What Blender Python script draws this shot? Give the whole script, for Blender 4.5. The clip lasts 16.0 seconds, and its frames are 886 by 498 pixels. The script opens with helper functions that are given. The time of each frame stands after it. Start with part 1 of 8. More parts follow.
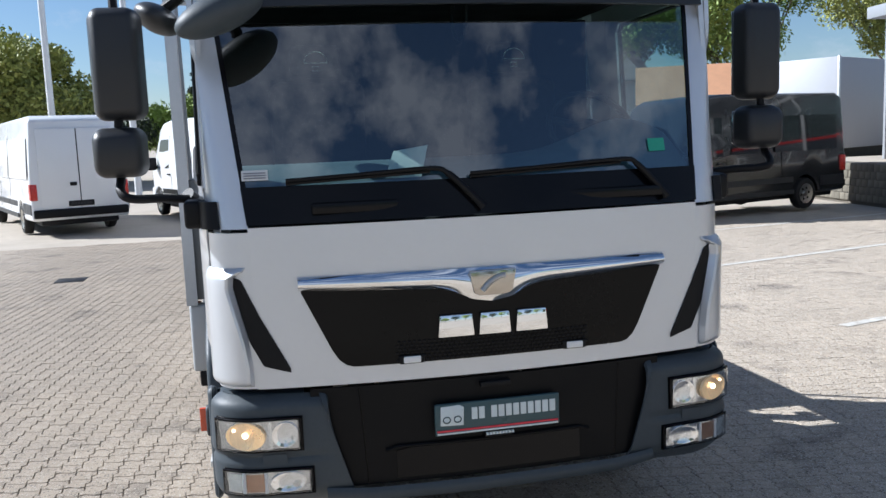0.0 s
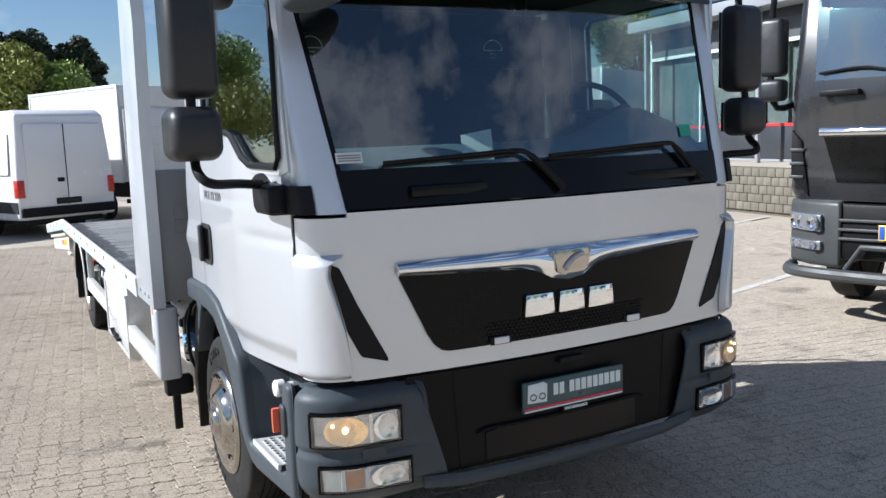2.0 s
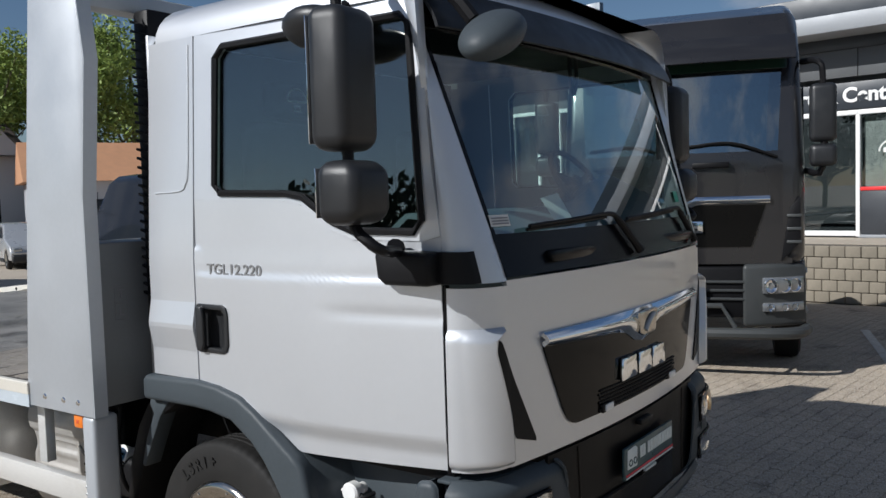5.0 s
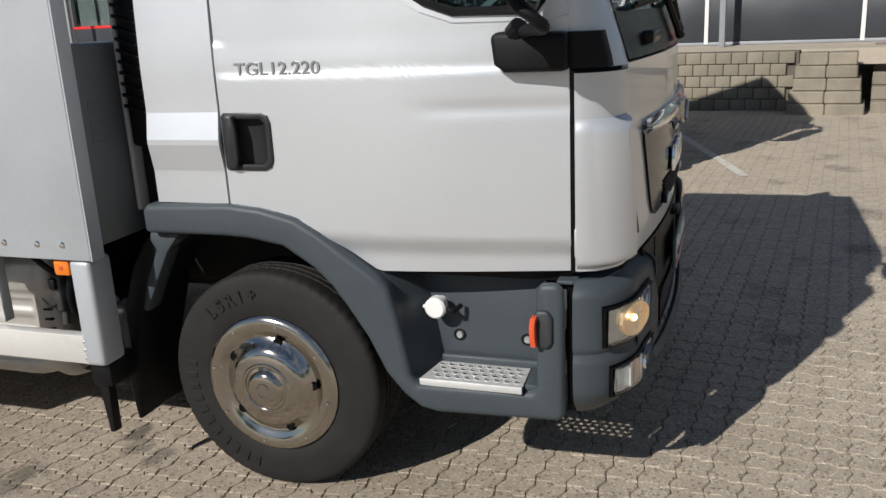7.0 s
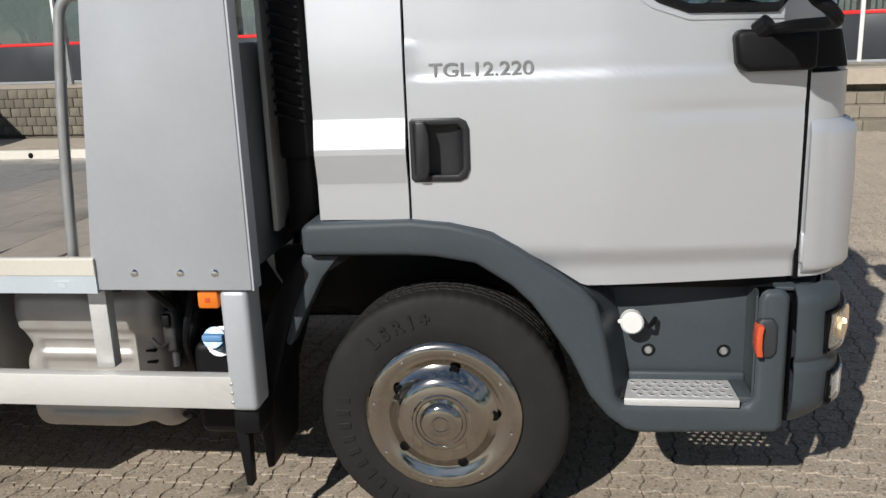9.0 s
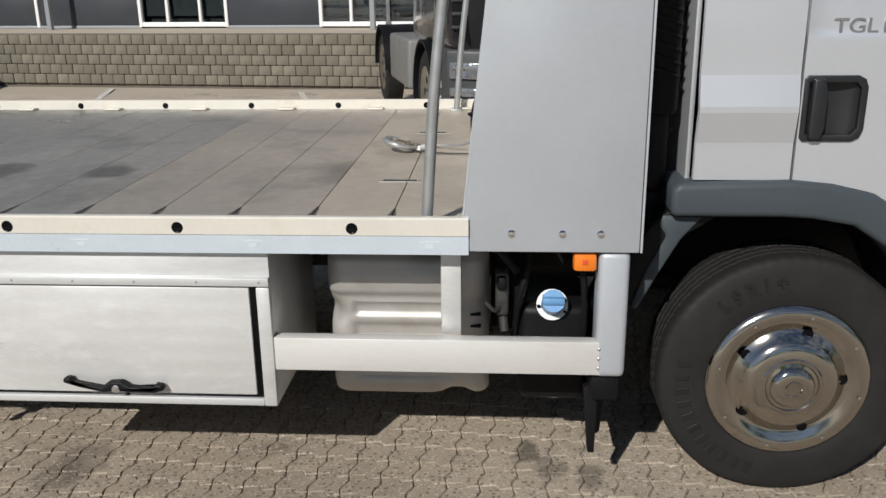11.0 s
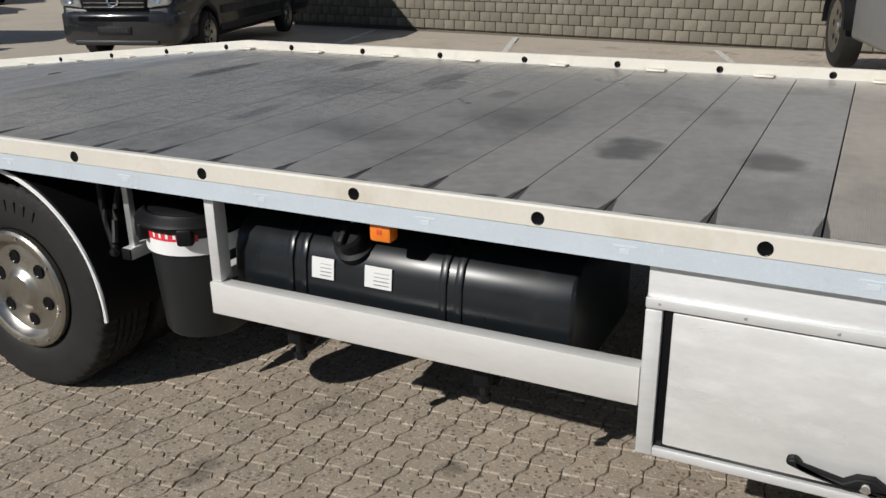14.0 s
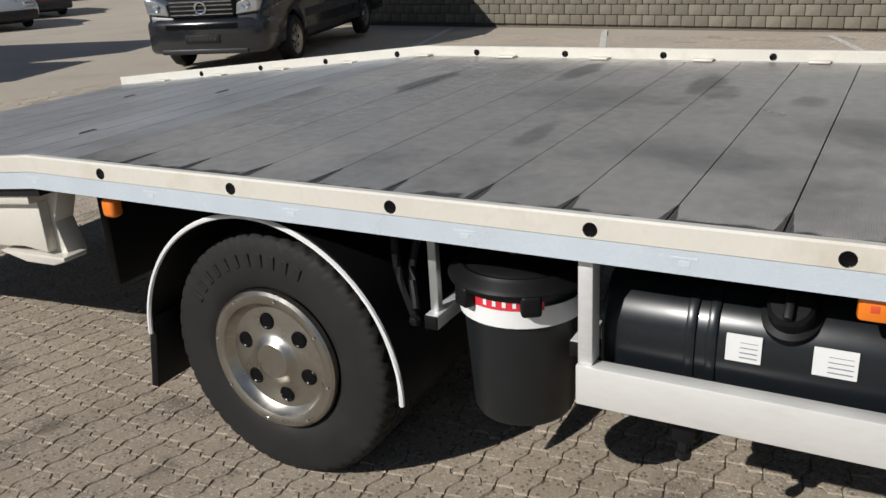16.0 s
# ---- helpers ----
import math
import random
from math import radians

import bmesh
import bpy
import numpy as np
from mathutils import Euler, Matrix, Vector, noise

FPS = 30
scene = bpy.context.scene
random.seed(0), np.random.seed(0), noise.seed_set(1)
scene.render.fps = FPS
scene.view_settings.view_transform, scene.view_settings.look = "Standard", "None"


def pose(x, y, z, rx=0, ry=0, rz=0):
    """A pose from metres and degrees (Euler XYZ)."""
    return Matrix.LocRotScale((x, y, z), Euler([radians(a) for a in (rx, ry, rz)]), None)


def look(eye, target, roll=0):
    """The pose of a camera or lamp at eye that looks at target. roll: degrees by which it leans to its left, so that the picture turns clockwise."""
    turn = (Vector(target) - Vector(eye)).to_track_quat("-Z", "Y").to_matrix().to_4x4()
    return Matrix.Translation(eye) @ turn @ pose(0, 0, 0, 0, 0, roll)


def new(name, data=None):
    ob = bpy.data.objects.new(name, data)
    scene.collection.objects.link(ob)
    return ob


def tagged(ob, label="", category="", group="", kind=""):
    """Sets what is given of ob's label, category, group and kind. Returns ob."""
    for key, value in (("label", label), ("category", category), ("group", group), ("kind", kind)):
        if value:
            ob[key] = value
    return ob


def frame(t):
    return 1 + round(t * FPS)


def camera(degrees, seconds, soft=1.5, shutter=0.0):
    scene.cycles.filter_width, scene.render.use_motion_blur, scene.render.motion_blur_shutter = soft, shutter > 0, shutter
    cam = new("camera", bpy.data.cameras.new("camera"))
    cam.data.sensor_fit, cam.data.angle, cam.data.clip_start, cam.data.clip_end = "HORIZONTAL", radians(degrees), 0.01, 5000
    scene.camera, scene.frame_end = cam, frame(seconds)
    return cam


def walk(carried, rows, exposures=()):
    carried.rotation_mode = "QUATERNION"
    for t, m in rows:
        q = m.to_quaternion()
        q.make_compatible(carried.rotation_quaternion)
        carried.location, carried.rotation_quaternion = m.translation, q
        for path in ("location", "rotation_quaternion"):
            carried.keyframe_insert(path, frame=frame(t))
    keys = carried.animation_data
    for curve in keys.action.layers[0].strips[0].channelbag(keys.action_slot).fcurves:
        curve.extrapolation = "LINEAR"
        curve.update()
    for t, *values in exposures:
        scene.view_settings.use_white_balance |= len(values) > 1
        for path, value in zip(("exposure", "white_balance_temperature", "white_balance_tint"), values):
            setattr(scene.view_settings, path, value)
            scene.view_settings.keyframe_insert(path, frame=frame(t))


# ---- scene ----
cam = camera(55.0, 16.0)
PATH = [
    (0, (-0.824, -4.349, 1.752), (-0.419, -2.408, 1.492), -2.3),
    (0.5, (-1.136, -4.251, 1.734), (-0.551, -2.354, 1.485), -1.8),
    (1, (-1.484, -4.199, 1.742), (-0.744, -2.357, 1.499), -0.8),
    (1.5, (-1.738, -4.058, 1.716), (-0.924, -2.25, 1.455), -1.9),
    (2, (-1.998, -3.943, 1.714), (-1.056, -2.199, 1.445), -2.1),
    (2.5, (-2.339, -3.776, 1.722), (-1.214, -2.144, 1.458), -1.2),
    (3, (-2.556, -3.552, 1.694), (-1.298, -2.013, 1.479), -1.8),
    (3.2, (-2.617, -3.459, 1.698), (-1.318, -1.948, 1.53), -2.1),
    (5.3, (-3.299, -2.392, 1.725), (-1.606, -1.343, 1.539), -2.1),
    (5.5, (-3.371, -2.252, 1.703), (-1.636, -1.294, 1.431), -2.1),
    (6, (-3.452, -1.986, 1.66), (-1.679, -1.173, 1.22), -2.7),
    (6.5, (-3.426, -1.751, 1.638), (-1.646, -1.001, 1.12), -3.0),
    (7, (-3.462, -1.495, 1.626), (-1.646, -0.856, 1.086), -2.9),
    (7.5, (-3.564, -1.2, 1.609), (-1.7, -0.702, 1.084), -2.9),
    (8, (-3.549, -0.92, 1.589), (-1.662, -0.507, 1.071), -3.2),
    (8.2, (-3.538, -0.815, 1.582), (-1.643, -0.419, 1.08), -3.2),
    (10.3, (-3.552, 0.51, 1.598), (-1.635, 0.611, 1.035), -0.5),
    (10.5, (-3.576, 0.665, 1.599), (-1.662, 0.771, 1.027), -0.6),
    (11, (-3.563, 0.905, 1.602), (-1.659, 1.036, 1.005), -0.7),
    (11.5, (-3.448, 1.051, 1.596), (-1.558, 1.252, 0.975), -0.5),
    (12, (-3.366, 1.198, 1.587), (-1.496, 1.506, 0.951), -0.3),
    (12.5, (-3.337, 1.459, 1.591), (-1.485, 1.871, 0.958), -0.5),
    (13, (-3.286, 1.718, 1.58), (-1.475, 2.268, 0.934), -0.5),
    (13.5, (-3.153, 1.966, 1.569), (-1.407, 2.674, 0.898), -0.3),
    (14, (-3.07, 2.182, 1.564), (-1.389, 3.019, 0.875), -0.8),
    (14.5, (-3.074, 2.5, 1.57), (-1.421, 3.394, 0.885), -1.3),
    (15, (-3.073, 2.778, 1.568), (-1.478, 3.777, 0.89), -1.4),
    (15.5, (-2.988, 3.063, 1.56), (-1.477, 4.179, 0.875), -2.7),
    (16, (-2.933, 3.261, 1.556), (-1.299, 4.181, 0.861), -3.3),
]
walk(cam, [(t, look(eye, target, roll)) for t, eye, target, roll in PATH], exposures=[(0.0, 0.85, 5600, 10), (3.0, 0.64, 5800, 10), (5.5, -0.10, 6050, 10), (7.5, 0.0, 6350, 10), (12.5, -0.18, 6250, 10), (16.0, -0.12, 6250, 10)])

# ---- world, sun, exposure ----
SUN = Vector((-0.76, 0.33, 0.58)).normalized()          # towards the sun
world = bpy.data.worlds.new("sky")
scene.world = world
world.use_nodes = True
wn, wl = world.node_tree.nodes, world.node_tree.links
wn.clear()
sky = wn.new("ShaderNodeTexSky")
sky.sky_type, sky.sun_disc = "NISHITA", False
sky.sun_elevation, sky.sun_rotation = math.asin(SUN.z), math.atan2(SUN.x, SUN.y)
sky.altitude, sky.air_density, sky.dust_density, sky.ozone_density = 20, 1.0, 0.3, 3.0
tc = wn.new("ShaderNodeTexCoord")
mp = wn.new("ShaderNodeMapping")
mp.inputs["Scale"].default_value = (1.0, 1.0, 2.0)
cl = wn.new("ShaderNodeTexNoise")
cl.inputs["Scale"].default_value, cl.inputs["Detail"].default_value, cl.inputs["Roughness"].default_value = 4.6, 10.0, 0.60
cr = wn.new("ShaderNodeValToRGB")
cr.color_ramp.elements[0].position, cr.color_ramp.elements[1].position = 0.49, 0.66
cr.color_ramp.elements[0].color, cr.color_ramp.elements[1].color = (0, 0, 0, 1), (0.75, 0.75, 0.75, 1)
cm = wn.new("ShaderNodeMixRGB")
cm.inputs["Color2"].default_value = (7.2, 7.4, 7.8, 1)
bg = wn.new("ShaderNodeBackground")
bg.inputs["Strength"].default_value = 0.055
wo = wn.new("ShaderNodeOutputWorld")
wl.new(tc.outputs["Generated"], mp.inputs["Vector"])
wl.new(mp.outputs["Vector"], cl.inputs["Vector"])
sp, drift = wn.new("ShaderNodeSeparateXYZ"), wn.new("ShaderNodeMath")
drift.operation, drift.inputs[1].default_value = "MULTIPLY_ADD", -0.06
wl.new(tc.outputs["Generated"], sp.inputs[0])
wl.new(sp.outputs["Y"], drift.inputs[0])
wl.new(cl.outputs["Fac"], drift.inputs[2])
wl.new(drift.outputs[0], cr.inputs["Fac"])
wl.new(cr.outputs["Color"], cm.inputs["Fac"])
wl.new(sky.outputs["Color"], cm.inputs["Color1"])
wl.new(cm.outputs["Color"], bg.inputs["Color"])
wl.new(bg.outputs["Background"], wo.inputs["Surface"])

sun = new("sun", bpy.data.lights.new("sun", "SUN"))
sun.data.energy, sun.data.angle, sun.data.color = 5.0, radians(0.55), (1.0, 0.95, 0.87)
sun.matrix_world = look(SUN * 60, (0, 0, 0))


# ---- materials ----
def material(name, color, rough=0.5, metal=0.0, vary=0.08, scale=6.0, bump=0.0, bscale=200.0, coat=0.0, spec=0.5,
             dirt=None, dscale=2.0, dlow=0.5, dhigh=0.75, dmix=0.6, rvary=0.08, islands=0.0, randoms=0.0, spread=False):
    """A surface with colour varied at two scales, optional stains and fine relief, in metres of object space."""
    m = bpy.data.materials.new(name)
    m.use_nodes = True
    n, l = m.node_tree.nodes, m.node_tree.links
    b = n["Principled BSDF"]
    b.inputs["Roughness"].default_value, b.inputs["Metallic"].default_value = rough, metal
    b.inputs["Coat Weight"].default_value, b.inputs["Coat Roughness"].default_value = coat, 0.06
    b.inputs["Specular IOR Level"].default_value = spec
    t = n.new("ShaderNodeTexCoord")
    place = n.new("ShaderNodeNewGeometry").outputs["Position"] if spread else t.outputs["Object"]
    big, small = n.new("ShaderNodeTexNoise"), n.new("ShaderNodeTexNoise")
    big.inputs["Scale"].default_value, big.inputs["Detail"].default_value = scale, 5
    small.inputs["Scale"].default_value, small.inputs["Detail"].default_value = scale * 14, 3
    for x in (big, small):
        l.new(place, x.inputs["Vector"])
    add = n.new("ShaderNodeMath")
    add.operation = "ADD"
    l.new(big.outputs["Fac"], add.inputs[0])
    l.new(small.outputs["Fac"], add.inputs[1])
    val = add.outputs[0]
    if islands or randoms:
        if islands:
            src = n.new("ShaderNodeNewGeometry").outputs["Random Per Island"]
        else:
            src = n.new("ShaderNodeObjectInfo").outputs["Random"]
        k = n.new("ShaderNodeMath")
        k.operation, k.inputs[1].default_value, k.inputs[2].default_value = "MULTIPLY_ADD", (islands or randoms), -0.5 * (islands or randoms)
        l.new(src, k.inputs[0])
        a2 = n.new("ShaderNodeMath")
        a2.operation = "ADD"
        l.new(val, a2.inputs[0])
        l.new(k.outputs[0], a2.inputs[1])
        val = a2.outputs[0]
    ramp = n.new("ShaderNodeMapRange")
    ramp.inputs["From Min"].default_value, ramp.inputs["From Max"].default_value = 0.5, 1.5
    ramp.inputs["To Min"].default_value, ramp.inputs["To Max"].default_value = 1 - vary, 1 + vary
    ramp.clamp = False
    l.new(val, ramp.inputs["Value"])
    mul = n.new("ShaderNodeVectorMath")
    mul.operation, mul.inputs[0].default_value = "SCALE", color
    l.new(ramp.outputs[0], mul.inputs["Scale"])
    out = mul.outputs[0]
    if dirt:
        dn, dr, dm = n.new("ShaderNodeTexNoise"), n.new("ShaderNodeMapRange"), n.new("ShaderNodeMixRGB")
        dn.inputs["Scale"].default_value, dn.inputs["Detail"].default_value, dn.inputs["Roughness"].default_value = dscale, 8, 0.62
        dr.inputs["From Min"].default_value, dr.inputs["From Max"].default_value, dr.inputs["To Max"].default_value = dlow, dhigh, dmix
        dm.inputs["Color2"].default_value = (*dirt, 1)
        l.new(place, dn.inputs["Vector"])
        l.new(dn.outputs["Fac"], dr.inputs["Value"])
        l.new(dr.outputs[0], dm.inputs["Fac"])
        l.new(out, dm.inputs["Color1"])
        out = dm.outputs[0]
    l.new(out, b.inputs["Base Color"])
    if rvary:
        rr = n.new("ShaderNodeMapRange")
        rr.inputs["To Min"].default_value, rr.inputs["To Max"].default_value = max(0.02, rough - rvary), min(1, rough + rvary)
        rr.inputs["From Min"].default_value, rr.inputs["From Max"].default_value = 0.3, 0.7
        l.new(big.outputs["Fac"], rr.inputs["Value"])
        l.new(rr.outputs[0], b.inputs["Roughness"])
    if bump:
        bn, bp = n.new("ShaderNodeTexNoise"), n.new("ShaderNodeBump")
        bn.inputs["Scale"].default_value, bn.inputs["Detail"].default_value = bscale, 4
        bp.inputs["Strength"].default_value, bp.inputs["Distance"].default_value = bump, 0.004
        l.new(place, bn.inputs["Vector"])
        l.new(bn.outputs["Fac"], bp.inputs["Height"])
        l.new(bp.outputs[0], b.inputs["Normal"])
    return m


def ribbed(m, axis, pitch, depth, strength=0.6, profile="SIN"):
    """Adds fine ridges across one axis to a material that has no relief yet."""
    n, l = m.node_tree.nodes, m.node_tree.links
    t, w, bp = n.new("ShaderNodeTexCoord"), n.new("ShaderNodeTexWave"), n.new("ShaderNodeBump")
    w.bands_direction, w.wave_profile = axis, profile
    w.inputs["Scale"].default_value = 0.314159 / pitch
    bp.inputs["Strength"].default_value, bp.inputs["Distance"].default_value = strength, depth
    l.new(t.outputs["Object"], w.inputs["Vector"])
    l.new(w.outputs["Fac"], bp.inputs["Height"])
    l.new(bp.outputs[0], n["Principled BSDF"].inputs["Normal"])
    return m


def drawn_out(m, factors):
    """Stretches a material's colour noise along the axes, as brushing and washing leave it."""
    n, l = m.node_tree.nodes, m.node_tree.links
    k = n.new("ShaderNodeMapping")
    k.inputs["Scale"].default_value = factors
    for x in [q for q in n if q.bl_idname == "ShaderNodeTexNoise" and q.inputs["Vector"].is_linked]:
        l.new(x.inputs["Vector"].links[0].from_socket, k.inputs["Vector"])
        l.new(k.outputs[0], x.inputs["Vector"])
    return m


def soiled(m, edge, pitch, start, spots, tone):
    """Grime that has run to the deck's near edge and into the ends of its joints, and wet oval spots (x, y, rx, ry)."""
    n, l = m.node_tree.nodes, m.node_tree.links
    b = n["Principled BSDF"]

    def op(kind, a, c=0.0, e=0.0, clamp=False):
        k = n.new("ShaderNodeMath")
        k.operation, k.use_clamp = kind, clamp
        for i, v in enumerate((a, c, e)):
            if isinstance(v, (int, float)):
                k.inputs[i].default_value = v
            else:
                l.new(v, k.inputs[i])
        return k.outputs[0]

    t, sep, no = n.new("ShaderNodeTexCoord"), n.new("ShaderNodeSeparateXYZ"), n.new("ShaderNodeTexNoise")
    l.new(t.outputs["Object"], sep.inputs[0])
    l.new(t.outputs["Object"], no.inputs["Vector"])
    no.inputs["Scale"].default_value, no.inputs["Detail"].default_value = 7.0, 6
    x, y, f = sep.outputs["X"], sep.outputs["Y"], no.outputs["Fac"]
    joint = op("PINGPONG", op("SUBTRACT", y, start), pitch / 2)
    wedge = op("MULTIPLY", op("SUBTRACT", 1.0, op("DIVIDE", joint, 0.020), clamp=True), 0.15)
    reach = op("ADD", wedge, op("MULTIPLY_ADD", f, 0.16, -0.055))
    mask = op("MULTIPLY", op("DIVIDE", op("SUBTRACT", reach, op("SUBTRACT", x, edge)), 0.012, clamp=True), 0.85)
    for sx, sy, rx, ry, depth in spots:
        dx, dy = op("DIVIDE", op("SUBTRACT", x, sx), rx), op("DIVIDE", op("SUBTRACT", y, sy), ry)
        r = op("ADD", op("MULTIPLY", dx, dx), op("MULTIPLY", dy, dy))
        r = op("ADD", r, op("MULTIPLY_ADD", f, 2.4, -1.2))
        mask = op("MAXIMUM", mask, op("MULTIPLY", op("DIVIDE", op("SUBTRACT", 1.0, r), 0.7, clamp=True), depth))
    mix = n.new("ShaderNodeMixRGB")
    mix.inputs["Color2"].default_value = (*tone, 1)
    l.new(mask, mix.inputs["Fac"])
    l.new(b.inputs["Base Color"].links[0].from_socket, mix.inputs["Color1"])
    l.new(mix.outputs[0], b.inputs["Base Color"])
    return m


def glass(name, tint, rough=0.0, shine=0.07):
    """Thin clear pane: tinted see-through with a real reflection."""
    m = bpy.data.materials.new(name)
    m.use_nodes = True
    n, l = m.node_tree.nodes, m.node_tree.links
    n.clear()
    o, mix, tr, gl, lw, pw, ma = (n.new("ShaderNode" + k) for k in ("OutputMaterial", "MixShader", "BsdfTransparent", "BsdfGlossy", "LayerWeight", "Math", "Math"))
    tr.inputs["Color"].default_value = (*tint, 1)
    gl.inputs["Roughness"].default_value = rough
    gl.inputs["Color"].default_value = (1, 1, 1, 1)
    lw.inputs["Blend"].default_value = 0.5
    pw.operation, pw.inputs[1].default_value = "POWER", 4.0
    ma.operation, ma.inputs[1].default_value, ma.inputs[2].default_value = "MULTIPLY_ADD", 0.9, shine
    l.new(lw.outputs["Facing"], pw.inputs[0])
    l.new(pw.outputs[0], ma.inputs[0])
    l.new(ma.outputs[0], mix.inputs[0])
    l.new(tr.outputs[0], mix.inputs[1])
    l.new(gl.outputs[0], mix.inputs[2])
    l.new(mix.outputs[0], o.inputs["Surface"])
    return m


def glow(name, color, power):
    m = material(name, color, 0.3)
    b = m.node_tree.nodes["Principled BSDF"]
    b.inputs["Emission Color"].default_value, b.inputs["Emission Strength"].default_value = (*color, 1), power
    return m


SILVER = material("silver_paint", (0.60, 0.62, 0.65), 0.38, 0.55, 0.015, 3.0, coat=0.75, rvary=0.02)
GREY = material("grey_bumper_plastic", (0.050, 0.061, 0.070), 0.5, 0, 0.10, 5.0, spec=0.30, bump=0.12, bscale=900, rvary=0.06)
BLACK = material("black_plastic", (0.006, 0.006, 0.007), 0.50, 0, 0.15, 6.0, spec=0.20, bump=0.10, bscale=700)
GLOSS = material("gloss_black", (0.004, 0.004, 0.004), 0.08, 0, 0.1, 4.0, spec=0.14, rvary=0.02)
FRIT = material("black_frit", (0.003, 0.003, 0.004), 0.22, 0, 0.1, spec=0.2, rvary=0.04)
MIRRORBLACK = material("mirror_housing_plastic", (0.014, 0.015, 0.017), 0.42, 0, 0.12, 8, bump=0.10, bscale=800)
CHROME = material("chrome", (0.86, 0.87, 0.88), 0.06, 1, 0.02, 8, rvary=0.03)
STEEL = material("polished_stainless", (0.47, 0.44, 0.395), 0.13, 1, 0.05, 10, rvary=0.05, dirt=(0.25, 0.22, 0.18), dscale=9, dlow=0.58, dhigh=0.8, dmix=0.35)
DULLSTEEL = material("brushed_stainless", (0.42, 0.40, 0.36), 0.34, 1, 0.08, 12, rvary=0.09, dirt=(0.14, 0.11, 0.09), dscale=11, dlow=0.5, dhigh=0.8, dmix=0.45)
RUBBER = material("tyre_rubber", (0.012, 0.0115, 0.011), 0.72, 0, 0.16, 9, spec=0.35, bump=0.2, bscale=260, dirt=(0.032, 0.028, 0.024), dscale=7, dlow=0.5, dhigh=0.8, dmix=0.4)
LETTER = material("tyre_lettering", (0.0055, 0.0052, 0.005), 0.6, 0, 0.12, 14)
SHIELD = material("grey_steel_panel", (0.43, 0.455, 0.485), 0.42, 0.25, 0.04, 4, bump=0.05, bscale=60, coat=0.15)
CREAM = material("cream_aluminium", (0.66, 0.63, 0.56), 0.42, 0.15, 0.05, 5, dirt=(0.42, 0.36, 0.27), dscale=5, dlow=0.56, dhigh=0.75, dmix=0.45)
TAPE = material("reflective_tape", (0.52, 0.58, 0.63), 0.35, 0.1, 0.05, 9, bump=0.25, bscale=420, dirt=(0.66, 0.68, 0.70), dscale=40, dlow=0.6, dhigh=0.7, dmix=0.4)
TAPEHI = material("tape_marking", (0.57, 0.625, 0.67), 0.4, 0.1, 0.05, 9)
ALU = drawn_out(material("anodised_aluminium", (0.66, 0.662, 0.655), 0.38, 0.40, 0.09, 9, dirt=(0.44, 0.43, 0.40), dscale=14, dlow=0.52, dhigh=0.8, dmix=0.4), (1, 0.22, 1))
DOORALU = ribbed(drawn_out(material("box_door_aluminium", (0.62, 0.615, 0.60), 0.34, 0.25, 0.07, 8, dirt=(0.78, 0.78, 0.78), dscale=20, dlow=0.52, dhigh=0.72, dmix=0.55), (1, 0.32, 1)), "Z", 0.055, 0.0012, 0.45)
GALV = material("galvanised_steel", (0.40, 0.41, 0.41), 0.42, 0.6, 0.12, 16, bump=0.08, bscale=120)
DARK = material("chassis_paint", (0.007, 0.007, 0.008), 0.55, 0, 0.25, 6, spec=0.3, dirt=(0.022, 0.019, 0.016), dscale=8, dlow=0.5, dhigh=0.8)
TANK = material("tank_black_paint", (0.0075, 0.0095, 0.0115), 0.30, 0, 0.1, 5, spec=0.35, coat=0.12, rvary=0.06, dirt=(0.07, 0.06, 0.05), dscale=10, dlow=0.6, dhigh=0.85, dmix=0.3)
SPOTS = ((-0.44, 2.83, 0.16, 0.11, 0.6), (-0.45, 2.39, 0.15, 0.10, 0.55), (0.45, 5.2, 0.30, 0.07, 0.6), (0.85, 4.6, 0.30, 0.07, 0.6),
         (0.44, 3.9, 0.16, 0.09, 0.35), (0.32, 3.57, 0.12, 0.07, 0.35), (-0.40, 4.32, 0.22, 0.05, 0.4), (0.60, 3.98, 0.26, 0.08, 0.5))
DECK = soiled(material("ribbed_deck_plank", (0.50, 0.470, 0.425), 0.36, 0.40, 0.24, 1.6, dirt=(0.11, 0.098, 0.084), dscale=1.1, dlow=0.50, dhigh=0.68, dmix=0.65, rvary=0.10, randoms=0.12), -1.120, 0.2475, 0.985, SPOTS, (0.075, 0.064, 0.052))
DECKMID = soiled(material("worn_deck_plank", (0.56, 0.50, 0.425), 0.39, 0.34, 0.18, 1.6, dirt=(0.17, 0.147, 0.12), dscale=1.2, dlow=0.52, dhigh=0.68, dmix=0.6, rvary=0.10, randoms=0.12), -1.120, 0.2475, 0.985, SPOTS, (0.075, 0.064, 0.052))
DECKPALE = soiled(material("pale_deck_plank", (0.60, 0.53, 0.44), 0.43, 0.28, 0.14, 1.6, dirt=(0.24, 0.205, 0.165), dscale=1.8, dlow=0.52, dhigh=0.70, dmix=0.6, rvary=0.10, randoms=0.12), -1.120, 0.2475, 0.985, SPOTS, (0.075, 0.064, 0.052))
SLOPE = ribbed(material("ribbed_deck_ramp", (0.36, 0.362, 0.365), 0.38, 0.4, 0.20, 1.8, dirt=(0.20, 0.185, 0.17), dscale=1.5, dlow=0.54, dhigh=0.72, dmix=0.6, rvary=0.1, randoms=0.25), "Y", 0.0083, 0.002, 0.15)
ORANGE = material("amber_lens", (0.75, 0.19, 0.015), 0.22, 0, 0.1, 30, coat=0.4)
